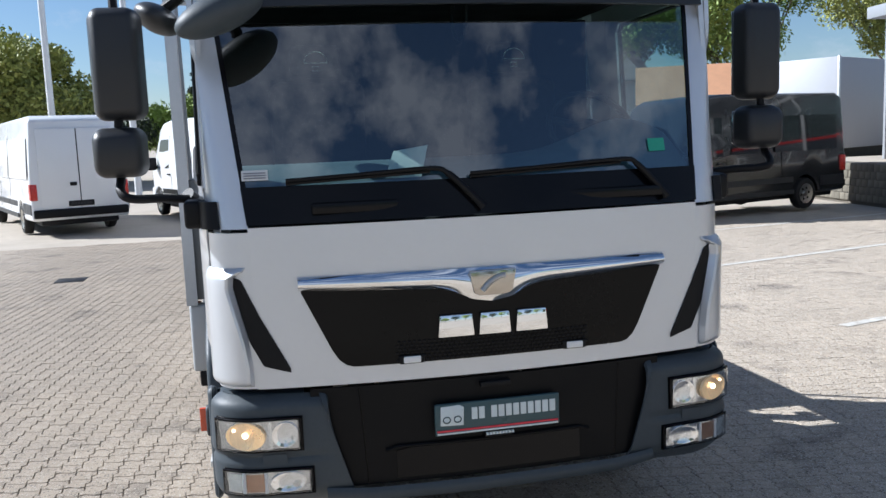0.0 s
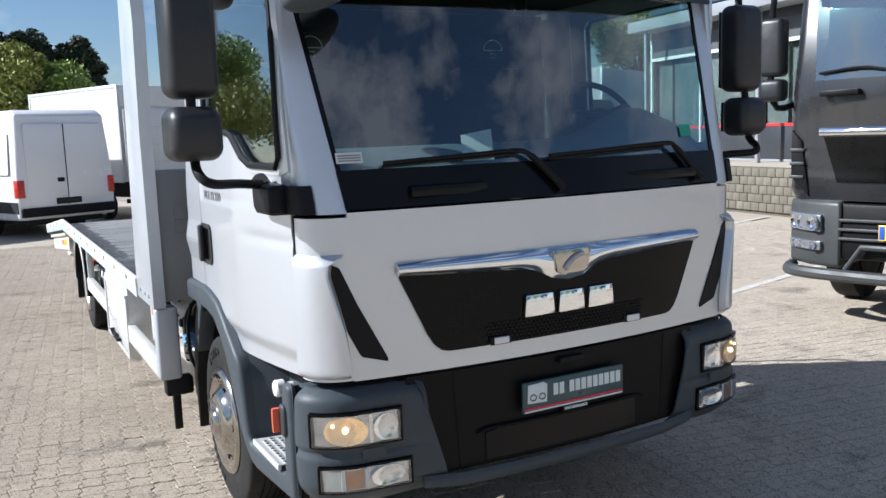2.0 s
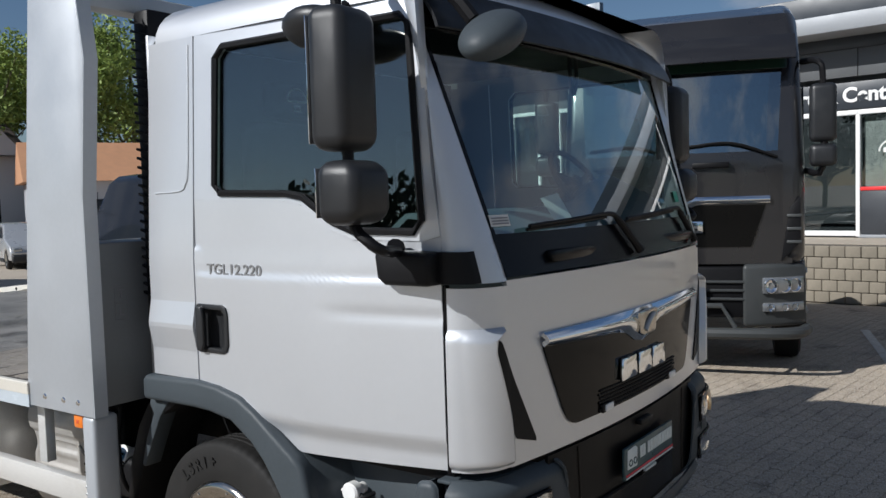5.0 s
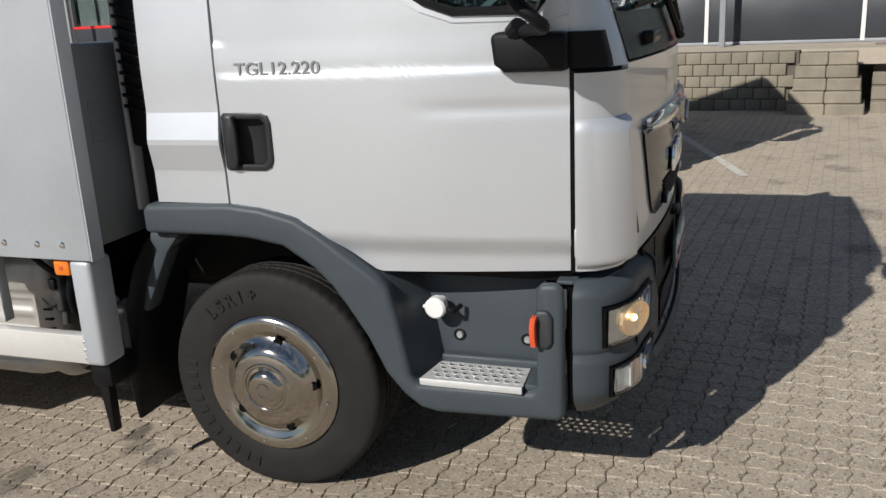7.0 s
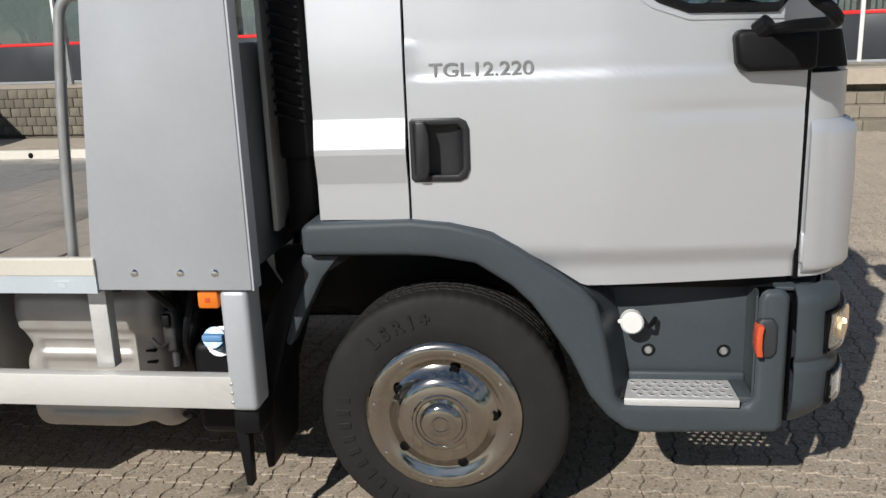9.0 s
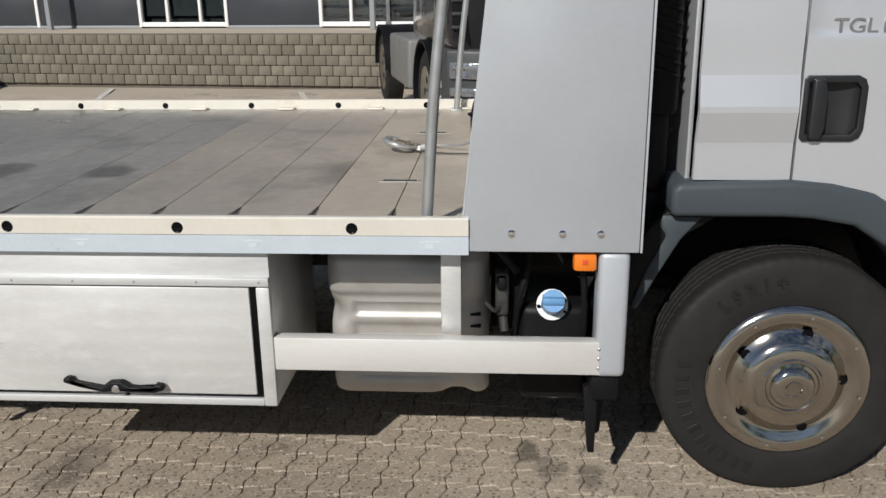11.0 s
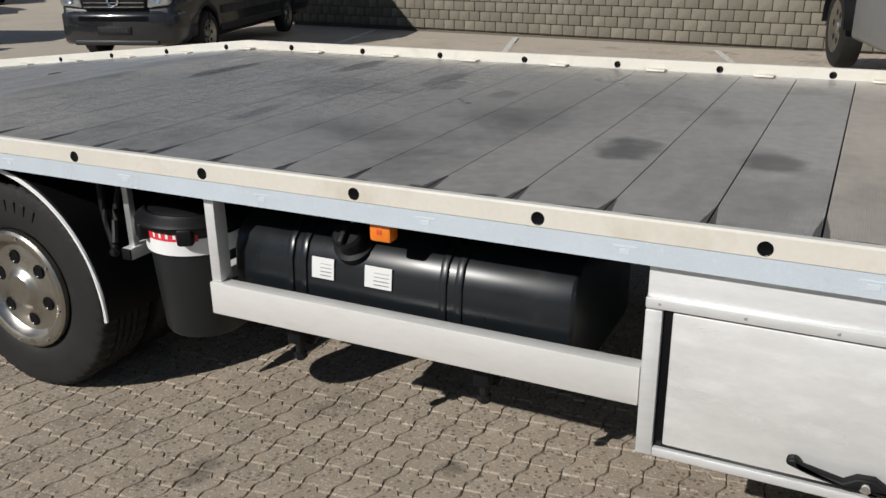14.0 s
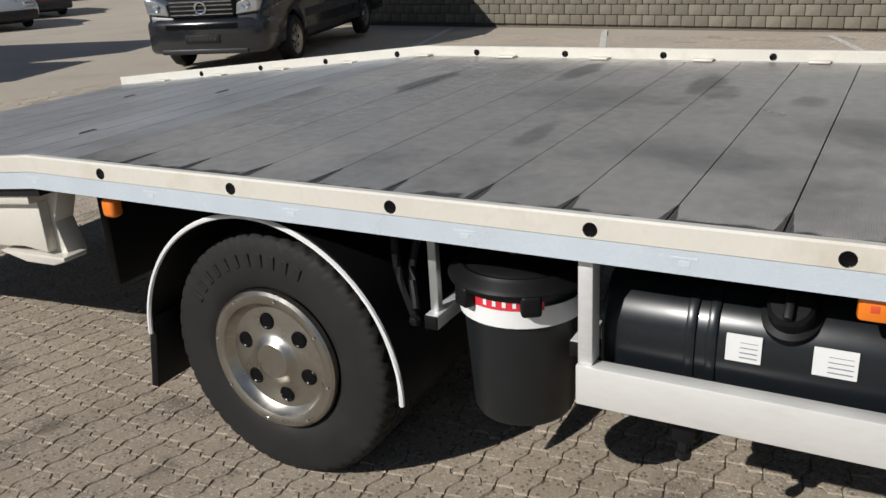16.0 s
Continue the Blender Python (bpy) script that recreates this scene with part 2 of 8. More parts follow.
RED = material("red_lens", (0.50, 0.025, 0.015), 0.25, 0, 0.1, 30, coat=0.4)
WHITE = material("white_plastic", (0.74, 0.74, 0.73), 0.4, 0, 0.05, 10)
PAPER = material("paper_label", (0.63, 0.63, 0.62), 0.6, 0, 0.04, 40)
INK = material("label_print", (0.22, 0.22, 0.24), 0.6)
SILENCER = material("silencer_shell", (0.47, 0.455, 0.43), 0.50, 0.45, 0.06, 6, dirt=(0.26, 0.22, 0.17), dscale=7, dlow=0.52, dhigh=0.8, dmix=0.4)
BLUE = material("blue_cap", (0.13, 0.29, 0.52), 0.4, 0, 0.08, 20)
PLATE = material("dark_teal_sign", (0.035, 0.075, 0.085), 0.35, 0, 0.06, 10)
ICON = material("pale_sign_print", (0.62, 0.68, 0.68), 0.4)
REDSTRIPE = material("red_print", (0.62, 0.03, 0.05), 0.4)
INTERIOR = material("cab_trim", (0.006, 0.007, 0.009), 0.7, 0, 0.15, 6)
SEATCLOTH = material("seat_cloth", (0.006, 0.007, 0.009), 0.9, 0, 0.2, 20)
DASH = material("dashboard_trim", (0.085, 0.110, 0.130), 0.6, 0, 0.15, 6, bump=0.1, bscale=500)
SCREEN = glass("windscreen_glass", (0.66, 0.82, 0.80), shine=0.15)
SIDEGLASS = glass("side_window_glass", (0.88, 0.95, 0.93), shine=0.10)
WHITEPAINT = material("white_painted_panel", (0.58, 0.575, 0.555), 0.45, 0, 0.03, 4, dirt=(0.55, 0.51, 0.44), dscale=3, dlow=0.58, dhigh=0.8, dmix=0.35)
CLEAR = glass("lamp_glass", (0.93, 0.94, 0.95))
BULB = glow("lit_bulb", (1.0, 0.74, 0.46), 3.5)
LITREF = glow("lit_reflector", (1.0, 0.72, 0.42), 0.07)
LITREF.node_tree.nodes["Principled BSDF"].inputs["Metallic"].default_value = 0.9
GUARD = drawn_out(material("white_aluminium_guard", (0.60, 0.59, 0.565), 0.38, 0.15, 0.06, 8, dirt=(0.44, 0.40, 0.34), dscale=15, dlow=0.54, dhigh=0.8, dmix=0.45), (1, 0.25, 1))
CASTMETAL = material("dull_cast_metal", (0.075, 0.074, 0.072), 0.45, 0.5, 0.25, 14, dirt=(0.03, 0.027, 0.024), dscale=18, dlow=0.5, dhigh=0.7)
BADGE = material("badge_metal", (0.27, 0.275, 0.28), 0.4, 0.6, 0.1, 20)
PALEGALV = material("pale_galvanised", (0.60, 0.62, 0.62), 0.45, 0.3, 0.10, 14, bump=0.08, bscale=120)
CHARCOAL = material("charcoal_plastic", (0.0055, 0.0055, 0.006), 0.42, 0, 0.12, 5, spec=0.14, bump=0.08, bscale=900)
TRUCKBODY = material("black_grey_rubber", (0.030, 0.034, 0.038), 0.55, 0, 0.12, 9)
AMBERRED = material("amber_red_lens", (0.62, 0.085, 0.03), 0.22, 0, 0.1, 30, coat=0.4)


# ---- mesh helpers ----
def box(x0, x1, y0, y1, z0, z1, bev=0.0, seg=2, bm=None):
    """A box, its edges rounded by bev. Adds to bm where that is given."""
    b = bmesh.new()
    m = Matrix.LocRotScale(((x0 + x1) / 2, (y0 + y1) / 2, (z0 + z1) / 2), None, (abs(x1 - x0), abs(y1 - y0), abs(z1 - z0)))
    bmesh.ops.create_cube(b, size=1, matrix=m)
    if bev:
        bmesh.ops.bevel(b, geom=b.edges[:], offset=bev, segments=seg, profile=0.5, affect="EDGES", clamp_overlap=True)
    return merge(bm, b)


def merge(bm, b):
    """Puts the mesh b into bm and returns bm; b itself where there is no bm."""
    if bm is None:
        return b
    tmp = bpy.data.meshes.new("tmp")
    b.to_mesh(tmp)
    b.free()
    bm.from_mesh(tmp)
    bpy.data.meshes.remove(tmp)
    return bm


AX = {"x": (1, 2, 0), "y": (0, 2, 1), "z": (0, 1, 2)}


def prism(poly, axis, a0, a1, bev=0.0, bm=None, seg=2, holes=()):
    """A flat outline (with holes) in the two other axes, pushed from a0 to a1 along the axis."""
    b = bmesh.new()
    i, j, k = AX[axis]

    def ring(pts):
        vs = []
        for p in pts:
            c = [0, 0, 0]
            c[i], c[j], c[k] = p[0], p[1], a0
            vs.append(b.verts.new(c))
        return [b.edges.new((vs[q], vs[(q + 1) % len(vs)])) for q in range(len(vs))], vs
    edges, vs = ring(poly)
    if holes:
        for h in holes:
            edges += ring(h)[0]
        faces = [g for g in bmesh.ops.triangle_fill(b, use_beauty=True, edges=edges)["geom"] if isinstance(g, bmesh.types.BMFace)]
    else:
        faces = [b.faces.new(vs)]
    out = bmesh.ops.extrude_face_region(b, geom=faces)
    d = [0, 0, 0]
    d[k] = a1 - a0
    bmesh.ops.translate(b, verts=[g for g in out["geom"] if isinstance(g, bmesh.types.BMVert)], vec=d)
    bmesh.ops.recalc_face_normals(b, faces=b.faces[:])
    if bev:
        sharp = [e for e in b.edges if len(e.link_faces) == 2 and e.calc_face_angle(0) > 0.9]
        bmesh.ops.bevel(b, geom=sharp, offset=bev, segments=seg, profile=0.5, affect="EDGES", clamp_overlap=True)
    return merge(bm, b)


def lathe(profile, centre, axis="x", segs=48, bm=None, arc=(0, 360)):
    """Turns (radius, height) pairs about an axis through centre."""
    b = bmesh.new()
    i, j, k = {"x": (1, 2, 0), "y": (2, 0, 1), "z": (0, 1, 2)}[axis]
    full = arc == (0, 360)
    n = segs if full else segs + 1
    rings = []
    for r, h in profile:
        row = []
        for q in range(n):
            a = radians(arc[0] + (arc[1] - arc[0]) * q / segs)
            c = [0, 0, 0]
            c[i], c[j], c[k] = centre[i] + r * math.cos(a), centre[j] + r * math.sin(a), centre[k] + h
            row.append(b.verts.new(c))
        rings.append(row)
    for a, c in zip(rings, rings[1:]):
        for q in range(segs):
            b.faces.new((a[q], a[(q + 1) % n], c[(q + 1) % n], c[q]))
    bmesh.ops.remove_doubles(b, verts=b.verts[:], dist=1e-5)
    bmesh.ops.recalc_face_normals(b, faces=b.faces[:])
    return merge(bm, b)


def smooth_path(pts, n=6):
    """Points of a soft curve through pts."""
    p = [Vector(q) for q in pts]
    p = [2 * p[0] - p[1]] + p + [2 * p[-1] - p[-2]]
    out = []
    for a, b, c, d in zip(p, p[1:], p[2:], p[3:]):
        for q in range(n):
            t = q / n
            out.append(0.5 * (2 * b + (c - a) * t + (2 * a - 5 * b + 4 * c - d) * t * t + (3 * b - a - 3 * c + d) * t ** 3))
    return out + [p[-2]]


def tube(pts, r, segs=10, bm=None, soft=0, closed=False, squash=1.0):
    """A round bar along pts, curved where soft is given."""
    b = bmesh.new()
    p = smooth_path(pts, soft) if soft else [Vector(q) for q in pts]
    rings, up = [], Vector((0.31, 0.17, 0.93))
    n = len(p)
    for q in range(n):
        d = (p[(q + 1) % n] - p[q - 1]) if closed else (p[min(q + 1, n - 1)] - p[max(q - 1, 0)])
        d.normalize()
        side = d.cross(up)
        if side.length < 0.05:
            side = d.cross(Vector((1, 0, 0)))
        side.normalize()
        top = side.cross(d)
        rr = r[q * (len(r) - 1) // max(1, n - 1)] if isinstance(r, (list, tuple)) else r
        rings.append([b.verts.new(p[q] + side * rr * squash * math.cos(a) + top * rr * math.sin(a)) for a in (2 * math.pi * s / segs for s in range(segs))])
    pairs = list(zip(rings, rings[1:])) + ([(rings[-1], rings[0])] if closed else [])
    for a, c in pairs:
        for s in range(segs):
            b.faces.new((a[s], a[(s + 1) % segs], c[(s + 1) % segs], c[s]))
    if not closed:
        b.faces.new(rings[0])
        b.faces.new(rings[-1])
    bmesh.ops.recalc_face_normals(b, faces=b.faces[:])
    return merge(bm, b)


def sheet(fun, us, vs, thick=0.0, bm=None, core=(0, -0.2, 1.3)):
    """A surface fun(u, v) over a grid; with thick it becomes a solid skin, thickened towards the core."""
    b = bmesh.new()
    us, vs = list(us), list(vs)
    g = [[b.verts.new(fun(u, v)) for v in vs] for u in us]
    for a, c in zip(g, g[1:]):
        for q in range(len(vs) - 1):
            b.faces.new((a[q], c[q], c[q + 1], a[q + 1]))
    b.normal_update()
    mid = sum((v.co for v in b.verts), Vector()) / len(b.verts)
    mean = sum((f.normal for f in b.faces), Vector())
    inward = mean.dot(Vector(core) - mid) > 0
    if inward:
        bmesh.ops.reverse_faces(b, faces=b.faces[:])
        b.normal_update()
    if thick:
        t = abs(thick)
        nu, nv = len(us), len(vs)
        h = [[b.verts.new(v.co - v.normal * t) for v in row] for row in g]
        for i in range(nu - 1):
            for q in range(nv - 1):
                b.faces.new((h[i][q], h[i][q + 1], h[i + 1][q + 1], h[i + 1][q]))
        rim = [(i, 0) for i in range(nu)] + [(nu - 1, q) for q in range(1, nv)] + [(i, nv - 1) for i in range(nu - 2, -1, -1)] + [(0, q) for q in range(nv - 2, 0, -1)]
        for (i, q), (k, p) in zip(rim, rim[1:] + rim[:1]):
            b.faces.new((g[i][q], g[k][p], h[k][p], h[i][q]))
        bmesh.ops.recalc_face_normals(b, faces=b.faces[:])
    return merge(bm, b)


def lin(a, b, n):
    return [a + (b - a) * q / (n - 1) for q in range(n)]


def part(name, bm, mat, parent=None, label="", smooth=True, angle=0.6, loc=None):
    """Links a bmesh as one mesh object under a thing or a part."""
    me = bpy.data.meshes.new(name)
    if smooth:
        for f in bm.faces:
            f.smooth = True
        for e in bm.edges:
            if len(e.link_faces) == 2 and e.calc_face_angle(0) > angle:
                e.smooth = False
    bm.to_mesh(me)
    bm.free()
    for m in (mat if isinstance(mat, (list, tuple)) else [mat]):
        me.materials.append(m)
    ob = new(name, me)
    if parent:
        ob.parent = parent
    if label:
        ob["label"] = label
    return ob


def thing(name, label, category, at=(0, 0, 0), rz=0, group="", kind=""):
    ob = new(name)
    ob.empty_display_size = 0.2
    ob.matrix_basis = pose(*at, 0, 0, rz)
    return tagged(ob, label, category, group, kind)


def writing(text, size, mat, parent, m, depth=0.003, name="lettering", label="", align="CENTER", bold=0.0):
    """Raised letters in the built-in font, as a mesh."""
    c = bpy.data.curves.new(name, "FONT")
    c.body, c.size, c.extrude, c.align_x, c.align_y = text, size, depth, align, "CENTER"
    c.offset = bold * size
    tmp = new(name, c)
    bpy.context.view_layer.update()
    me = bpy.data.meshes.new_from_object(tmp.evaluated_get(bpy.context.evaluated_depsgraph_get()))
    bpy.data.objects.remove(tmp)
    bpy.data.curves.remove(c)
    me.materials.clear()
    me.materials.append(mat)
    ob = new(name, me)
    ob.matrix_basis = m
    ob.parent = parent
    if label:
        ob["label"] = label
    return ob


def gz(x, y=0.0):
    """The yard falls gently away from the truck towards the wall and towards its tail."""
    return -0.0165 * max(0.0, x - 0.6) - 0.038 * min(1.0, max(0.0, (y - 0.8) / 4.0))


# ---- the recovery truck: cab ----
truck = thing("recovery_truck", "silver recovery truck with an empty flat loading deck, headlights lit", "truck")
HALF = 1.105                                                # half the cab's width


def front(x, z, off=0.0):
    """The cab's bowed front; the windscreen leans back above 1.46 m. off: forward."""
    return (x, -1.262 + 0.09 * x * x + 0.29 * max(0.0, z - 1.46) - off, z)


def half_width(z):
    return HALF - 0.055 * max(0.0, z - 1.5)


def taper(y, z=1.0):
    """How far the cab's flank draws in towards its front end."""
    return 0.064 * min(1.0, max(0.0, (-0.50 - y) / 0.55)) ** 1.4 * (1 - 0.45 * min(1.0, max(0.0, (z - 1.5) / 0.6)))


def corner_width(z):
    return 1.034 + 0.002 * max(0.0, z - 1.5)


def screen_edge(z):
    return 0.885 + 0.11 * min(max(0.0, z - 1.44), 0.8)


def seam_y(z):
    return -1.052 + 0.07 * max(0.0, z - 1.45)


def corner(s, a, z, off=0.0):
    """The rounded corner from the front (a = 0) to the door seam (a = 1) on side s."""
    xa, w, ys = screen_edge(z), corner_width(z), seam_y(z)
    yf = front(xa, z)[1]
    t = a * math.pi / 2
    x, y = xa + (w - xa) * math.sin(t), ys + (yf - ys) * math.cos(t)
    nx, ny = math.sin(t), -math.cos(t)
    return (s * (x + off * nx), y + off * ny, z)


def columns(xs, lo, hi, n, off, bulge=0.0, thick=0.012, edge=0.0):
    """A panel on the front between two curves lo and hi, given as (x, z) corners."""
    lx, lz = zip(*lo)
    hx, hz = zip(*hi)

    def at(x, v):
        z0, z1 = float(np.interp(x, lx, lz)), float(np.interp(x, hx, hz))
        return front(x, z0 + (z1 - z0) * v, off + bulge * math.sin(math.pi * v))
    return sheet(at, xs, lin(0, 1, n), -thick)


def both(name, make, mat, parent=None, label=""):
    """One part on each side of the truck."""
    return [part(name, make(s), mat, parent or truck, label) for s in (-1, 1)]


part("front_panel", sheet(lambda x, z: front(x, z), lin(-0.888, 0.888, 49), lin(0.848, 1.452, 17), -0.02), SILVER, truck)
both("corner_panel", lambda s: sheet(lambda a, z: corner(s, a, z), lin(0, 0.985, 15), lin(0.852, 1.436, 17), -0.02 * s), SILVER)
both("windscreen_pillar", lambda s: sheet(lambda a, z: corner(s, a, z), lin(0, 0.985, 13), lin(1.45, 2.36, 19), -0.02 * s), SILVER)


VENT_LO = [(-0.952, 1.235), (-0.907, 1.030), (-0.862, 0.936), (-0.765, 0.908)]
VENT_HI = [(-0.952, 1.275), (-0.924, 1.262), (-0.868, 1.128), (-0.765, 0.922)]


def vent_edge(z):
    """Where the deflector's inner edge runs round the corner: along the vent, and closer in above it."""
    x = float(np.interp(z, [0.862, 0.908, 0.936, 1.030, 1.235, 1.275, 1.300], [0.90, 0.90, 0.90, 0.910, 0.952, 0.948, 0.905]))
    xa = screen_edge(z)
    return max(0.04, math.asin(min(1, max(0, (x - xa) / (corner_width(z) - xa)))) / (math.pi / 2))


def deflector(s):
    def at(u, z):
        k = min(1, (1.308 - z) / 0.035, (z - 0.862) / 0.02)
        a0 = vent_edge(z)
        return corner(s, a0 + (0.95 - a0) * u, z, 0.004 + (0.038 - 0.020 * min(1, u / 0.7)) * math.sqrt(max(0, k)) * math.sqrt(min(1, u / 0.06)))
    return sheet(at, lin(0, 1, 26), lin(0.862, 1.308, 40), -0.012 * s)


both("air_deflector", deflector, SILVER)


def vent(s):
    lo, hi = VENT_LO, VENT_HI
    lx, lz = zip(*lo)
    hx, hz = zip(*hi)

    def at(x, v):
        z = float(np.interp(x, lx, lz)) * (1 - v) + float(np.interp(x, hx, hz)) * v
        xa = screen_edge(z)
        if -x > xa:
            a = math.asin(min(1, (-x - xa) / (corner_width(z) - xa))) / (math.pi / 2)
            return corner(s, a, z, 0.005)
        p = front(x, z, 0.006)
        return (-s * p[0], p[1], p[2])
    return sheet(at, lin(-0.952, -0.765, 31), lin(0, 1, 7), 0.006)


for o in both("side_vent", vent, BLACK):
    o["label"] = "black slotted air vent"

# grille, chrome strip, badge and emblem shapes
grille = part("grille", columns(lin(-0.712, 0.712, 57),
                                [(-0.712, 1.205), (-0.597, 0.955), (-0.565, 0.925), (-0.53, 0.915), (0.53, 0.915), (0.565, 0.925), (0.597, 0.955), (0.712, 1.205)],
                                [(-0.712, 1.222), (-0.15, 1.195), (-0.07, 1.16), (0.07, 1.16), (0.15, 1.195), (0.712, 1.222)], 9, 0.008), GLOSS, truck, "gloss black grille panel")
mesh = bmesh.new()
for i in range(40):
    x = -0.37 + 0.74 * i / 39
    for j in range(6):
        xx, z = x + (0.0095 if j % 2 else 0), 0.926 + 0.014 * j
        y = front(xx, z)[1] - 0.011
        box(xx - 0.0065, xx + 0.0065, y - 0.003, y + 0.003, z - 0.0045, z + 0.0045, 0.002, 1, mesh)
part("grille_mesh", mesh, BLACK, grille)
part("chrome_strip", columns(lin(-0.722, 0.722, 73),
                             [(-0.722, 1.214), (-0.22, 1.192), (-0.15, 1.180), (-0.075, 1.142), (0, 1.130), (0.075, 1.142), (0.15, 1.180), (0.22, 1.192), (0.722, 1.214)],
                             [(-0.722, 1.262), (0.722, 1.262)], 11, 0.012, 0.022, 0.015), CHROME, truck, "polished chrome grille strip")
badge = part("badge", prism([(-0.092, 1.254), (0.092, 1.254), (0.075, 1.168), (0.05, 1.158), (-0.05, 1.158), (-0.075, 1.168)], "y", -1.305, -1.285, 0.006), STEEL, truck, "plain metal emblem plate")
part("emblem", tube([(-0.045, -1.309, 1.178), (-0.02, -1.311, 1.205), (0.012, -1.312, 1.225), (0.045, -1.309, 1.233)], 0.010, 8, None, 4, squash=0.8), GALV, badge)
for x0, w in ((-0.216, 0.142), (-0.058, 0.128), (0.088, 0.130)):
    y = front(x0 + w / 2, 1.05)[1]
    part("emblem_block", prism([(x0, 1.005), (x0 + w, 1.005), (x0 + w * 0.94, 1.090), (x0 + w * 0.06, 1.090)], "y", y - 0.026, y - 0.008, 0.005), CHROME, truck, "plain chrome emblem shape")
for x in (-0.316, 0.329):
    y = front(x, 0.93)[1]
    lamp = part("marker_lamp", box(x - 0.048, x + 0.048, y - 0.018, y - 0.006, 0.913, 0.947, 0.005), BLACK, truck)
    part("lens", box(x - 0.033, x + 0.033, y - 0.024, y - 0.016, 0.917, 0.943, 0.004), WHITE, lamp)

# windscreen with its black border, wipers and stickers
screen = part("windscreen", sheet(lambda u, z: front(u * screen_edge(z), z, -0.004), lin(-0.985, 0.985, 41), lin(1.47, 2.36, 25)), SCREEN, truck, "tinted windscreen reflecting clouds")
part("cowl", sheet(lambda u, z: front(u * (screen_edge(z) + 0.002), z, 0.004), lin(-1, 1, 41), lin(1.462, 1.598, 7), -0.012), FRIT, truck, "black cowl below the windscreen")
for s in (-1, 1):
    part("screen_border", sheet(lambda u, z: front(s * (screen_edge(z) - u), z, 0.001), lin(0, 0.018, 3), lin(1.59, 2.36, 15), 0.006), FRIT, screen)
for x0, x1 in ((-0.655, -0.335), (0.32, 0.73)):
    part("cowl_vent", box(x0, x1, -1.254 + 0.03 * max(abs(x0), abs(x1)) ** 2, -1.19, 1.492, 1.533, 0.008), FRIT, truck)
for pts in ([(-0.74, 1.618), (-0.42, 1.632), (-0.21, 1.640), (-0.14, 1.615), (-0.02, 1.490)], [(-0.06, 1.616), (0.25, 1.628), (0.56, 1.640), (0.63, 1.615), (0.745, 1.487)]):
    p3 = [front(x, z, 0.028) for x, z in pts]
    wiper = part("wiper", tube(p3, [0.007, 0.008, 0.010, 0.014, 0.018], 8, None, 5), BLACK, truck)
    part("blade", tube([front(x, z - 0.012, 0.014) for x, z in pts[:3]], 0.007, 6), BLACK, wiper)
st = part("sticker", sheet(lambda x, z: front(x, z, 0.003), lin(-0.897, -0.802, 4), lin(1.622, 1.659, 3), -0.001), PAPER, truck, "white printed windscreen label")
for z in (1.631, 1.640, 1.649):
    part("print_bar", sheet(lambda x, zz: front(x, zz, 0.005), lin(-0.89, -0.81, 3), [z - 0.0022, z + 0.0022], -0.0008), INK, st)
part("sticker", sheet(lambda x, z: front(x, z, 0.003), lin(0.70, 0.775, 3), lin(1.665, 1.715, 3), -0.001), material("green_label", (0.03, 0.30, 0.20), 0.5), truck, "small green windscreen label")


# roof, sun visor
def roof_ring(z, inset):
    pts = []
    for i in range(21):
        x = -screen_edge(2.36) + 2 * screen_edge(2.36) * i / 20
        pts.append((x * (1 - inset * 0.8), front(x, 2.36)[1] + inset, z))
    for i in range(1, 9):
        q = corner(1, i / 8, 2.36)
        pts.append((q[0] - inset * (0.8 + 0.2 * i / 8), q[1] + inset * (1 - i / 8), z))
    w = half_width(2.36)
    pts += [(w - taper(y, 2.36) - inset, y, z) for y in (-0.8, -0.6, -0.2, 0.1, 0.30 - inset * 0.3)] + [(w - 0.04 - inset, 0.345 - inset * 0.5, z)]
    pts += [(-w + 0.04 + inset, 0.345 - inset * 0.5, z)] + [(-w + taper(y, 2.36) + inset, y, z) for y in (0.30 - inset * 0.3, 0.1, -0.2, -0.6, -0.8)]
    for i in range(8, 0, -1):
        q = corner(-1, i / 8, 2.36)
        pts.append((q[0] + inset * (0.8 + 0.2 * i / 8), q[1] + inset * (1 - i / 8), z))
    return pts


rb = bmesh.new()
rings = [[rb.verts.new(p) for p in roof_ring(2.36 + 0.15 * math.sin(a), 0.15 * (1 - math.cos(a)))] for a in lin(0, math.pi / 2, 7)]
for a, c in zip(rings, rings[1:]):
    for q in range(len(a)):
        rb.faces.new((a[q], a[(q + 1) % len(a)], c[(q + 1) % len(a)], c[q]))
rb.faces.new(rings[-1])
bmesh.ops.recalc_face_normals(rb, faces=rb.faces[:])
part("roof", rb, SILVER, truck)
part("sun_visor", sheet(lambda x, v: (x, front(x, 2.36)[1] - 0.03 - 0.095 * math.sin(v * 1.35), 2.40 - 0.145 * v), lin(-1.0, 1.0, 31), lin(0, 1, 9), 0.012), MIRRORBLACK, truck, "dark sun visor over the windscreen")
part("header_rail", sheet(lambda x, z: front(x, z, 0.006), lin(-0.97, 0.97, 25), lin(2.27, 2.37, 4), -0.02), FRIT, truck)

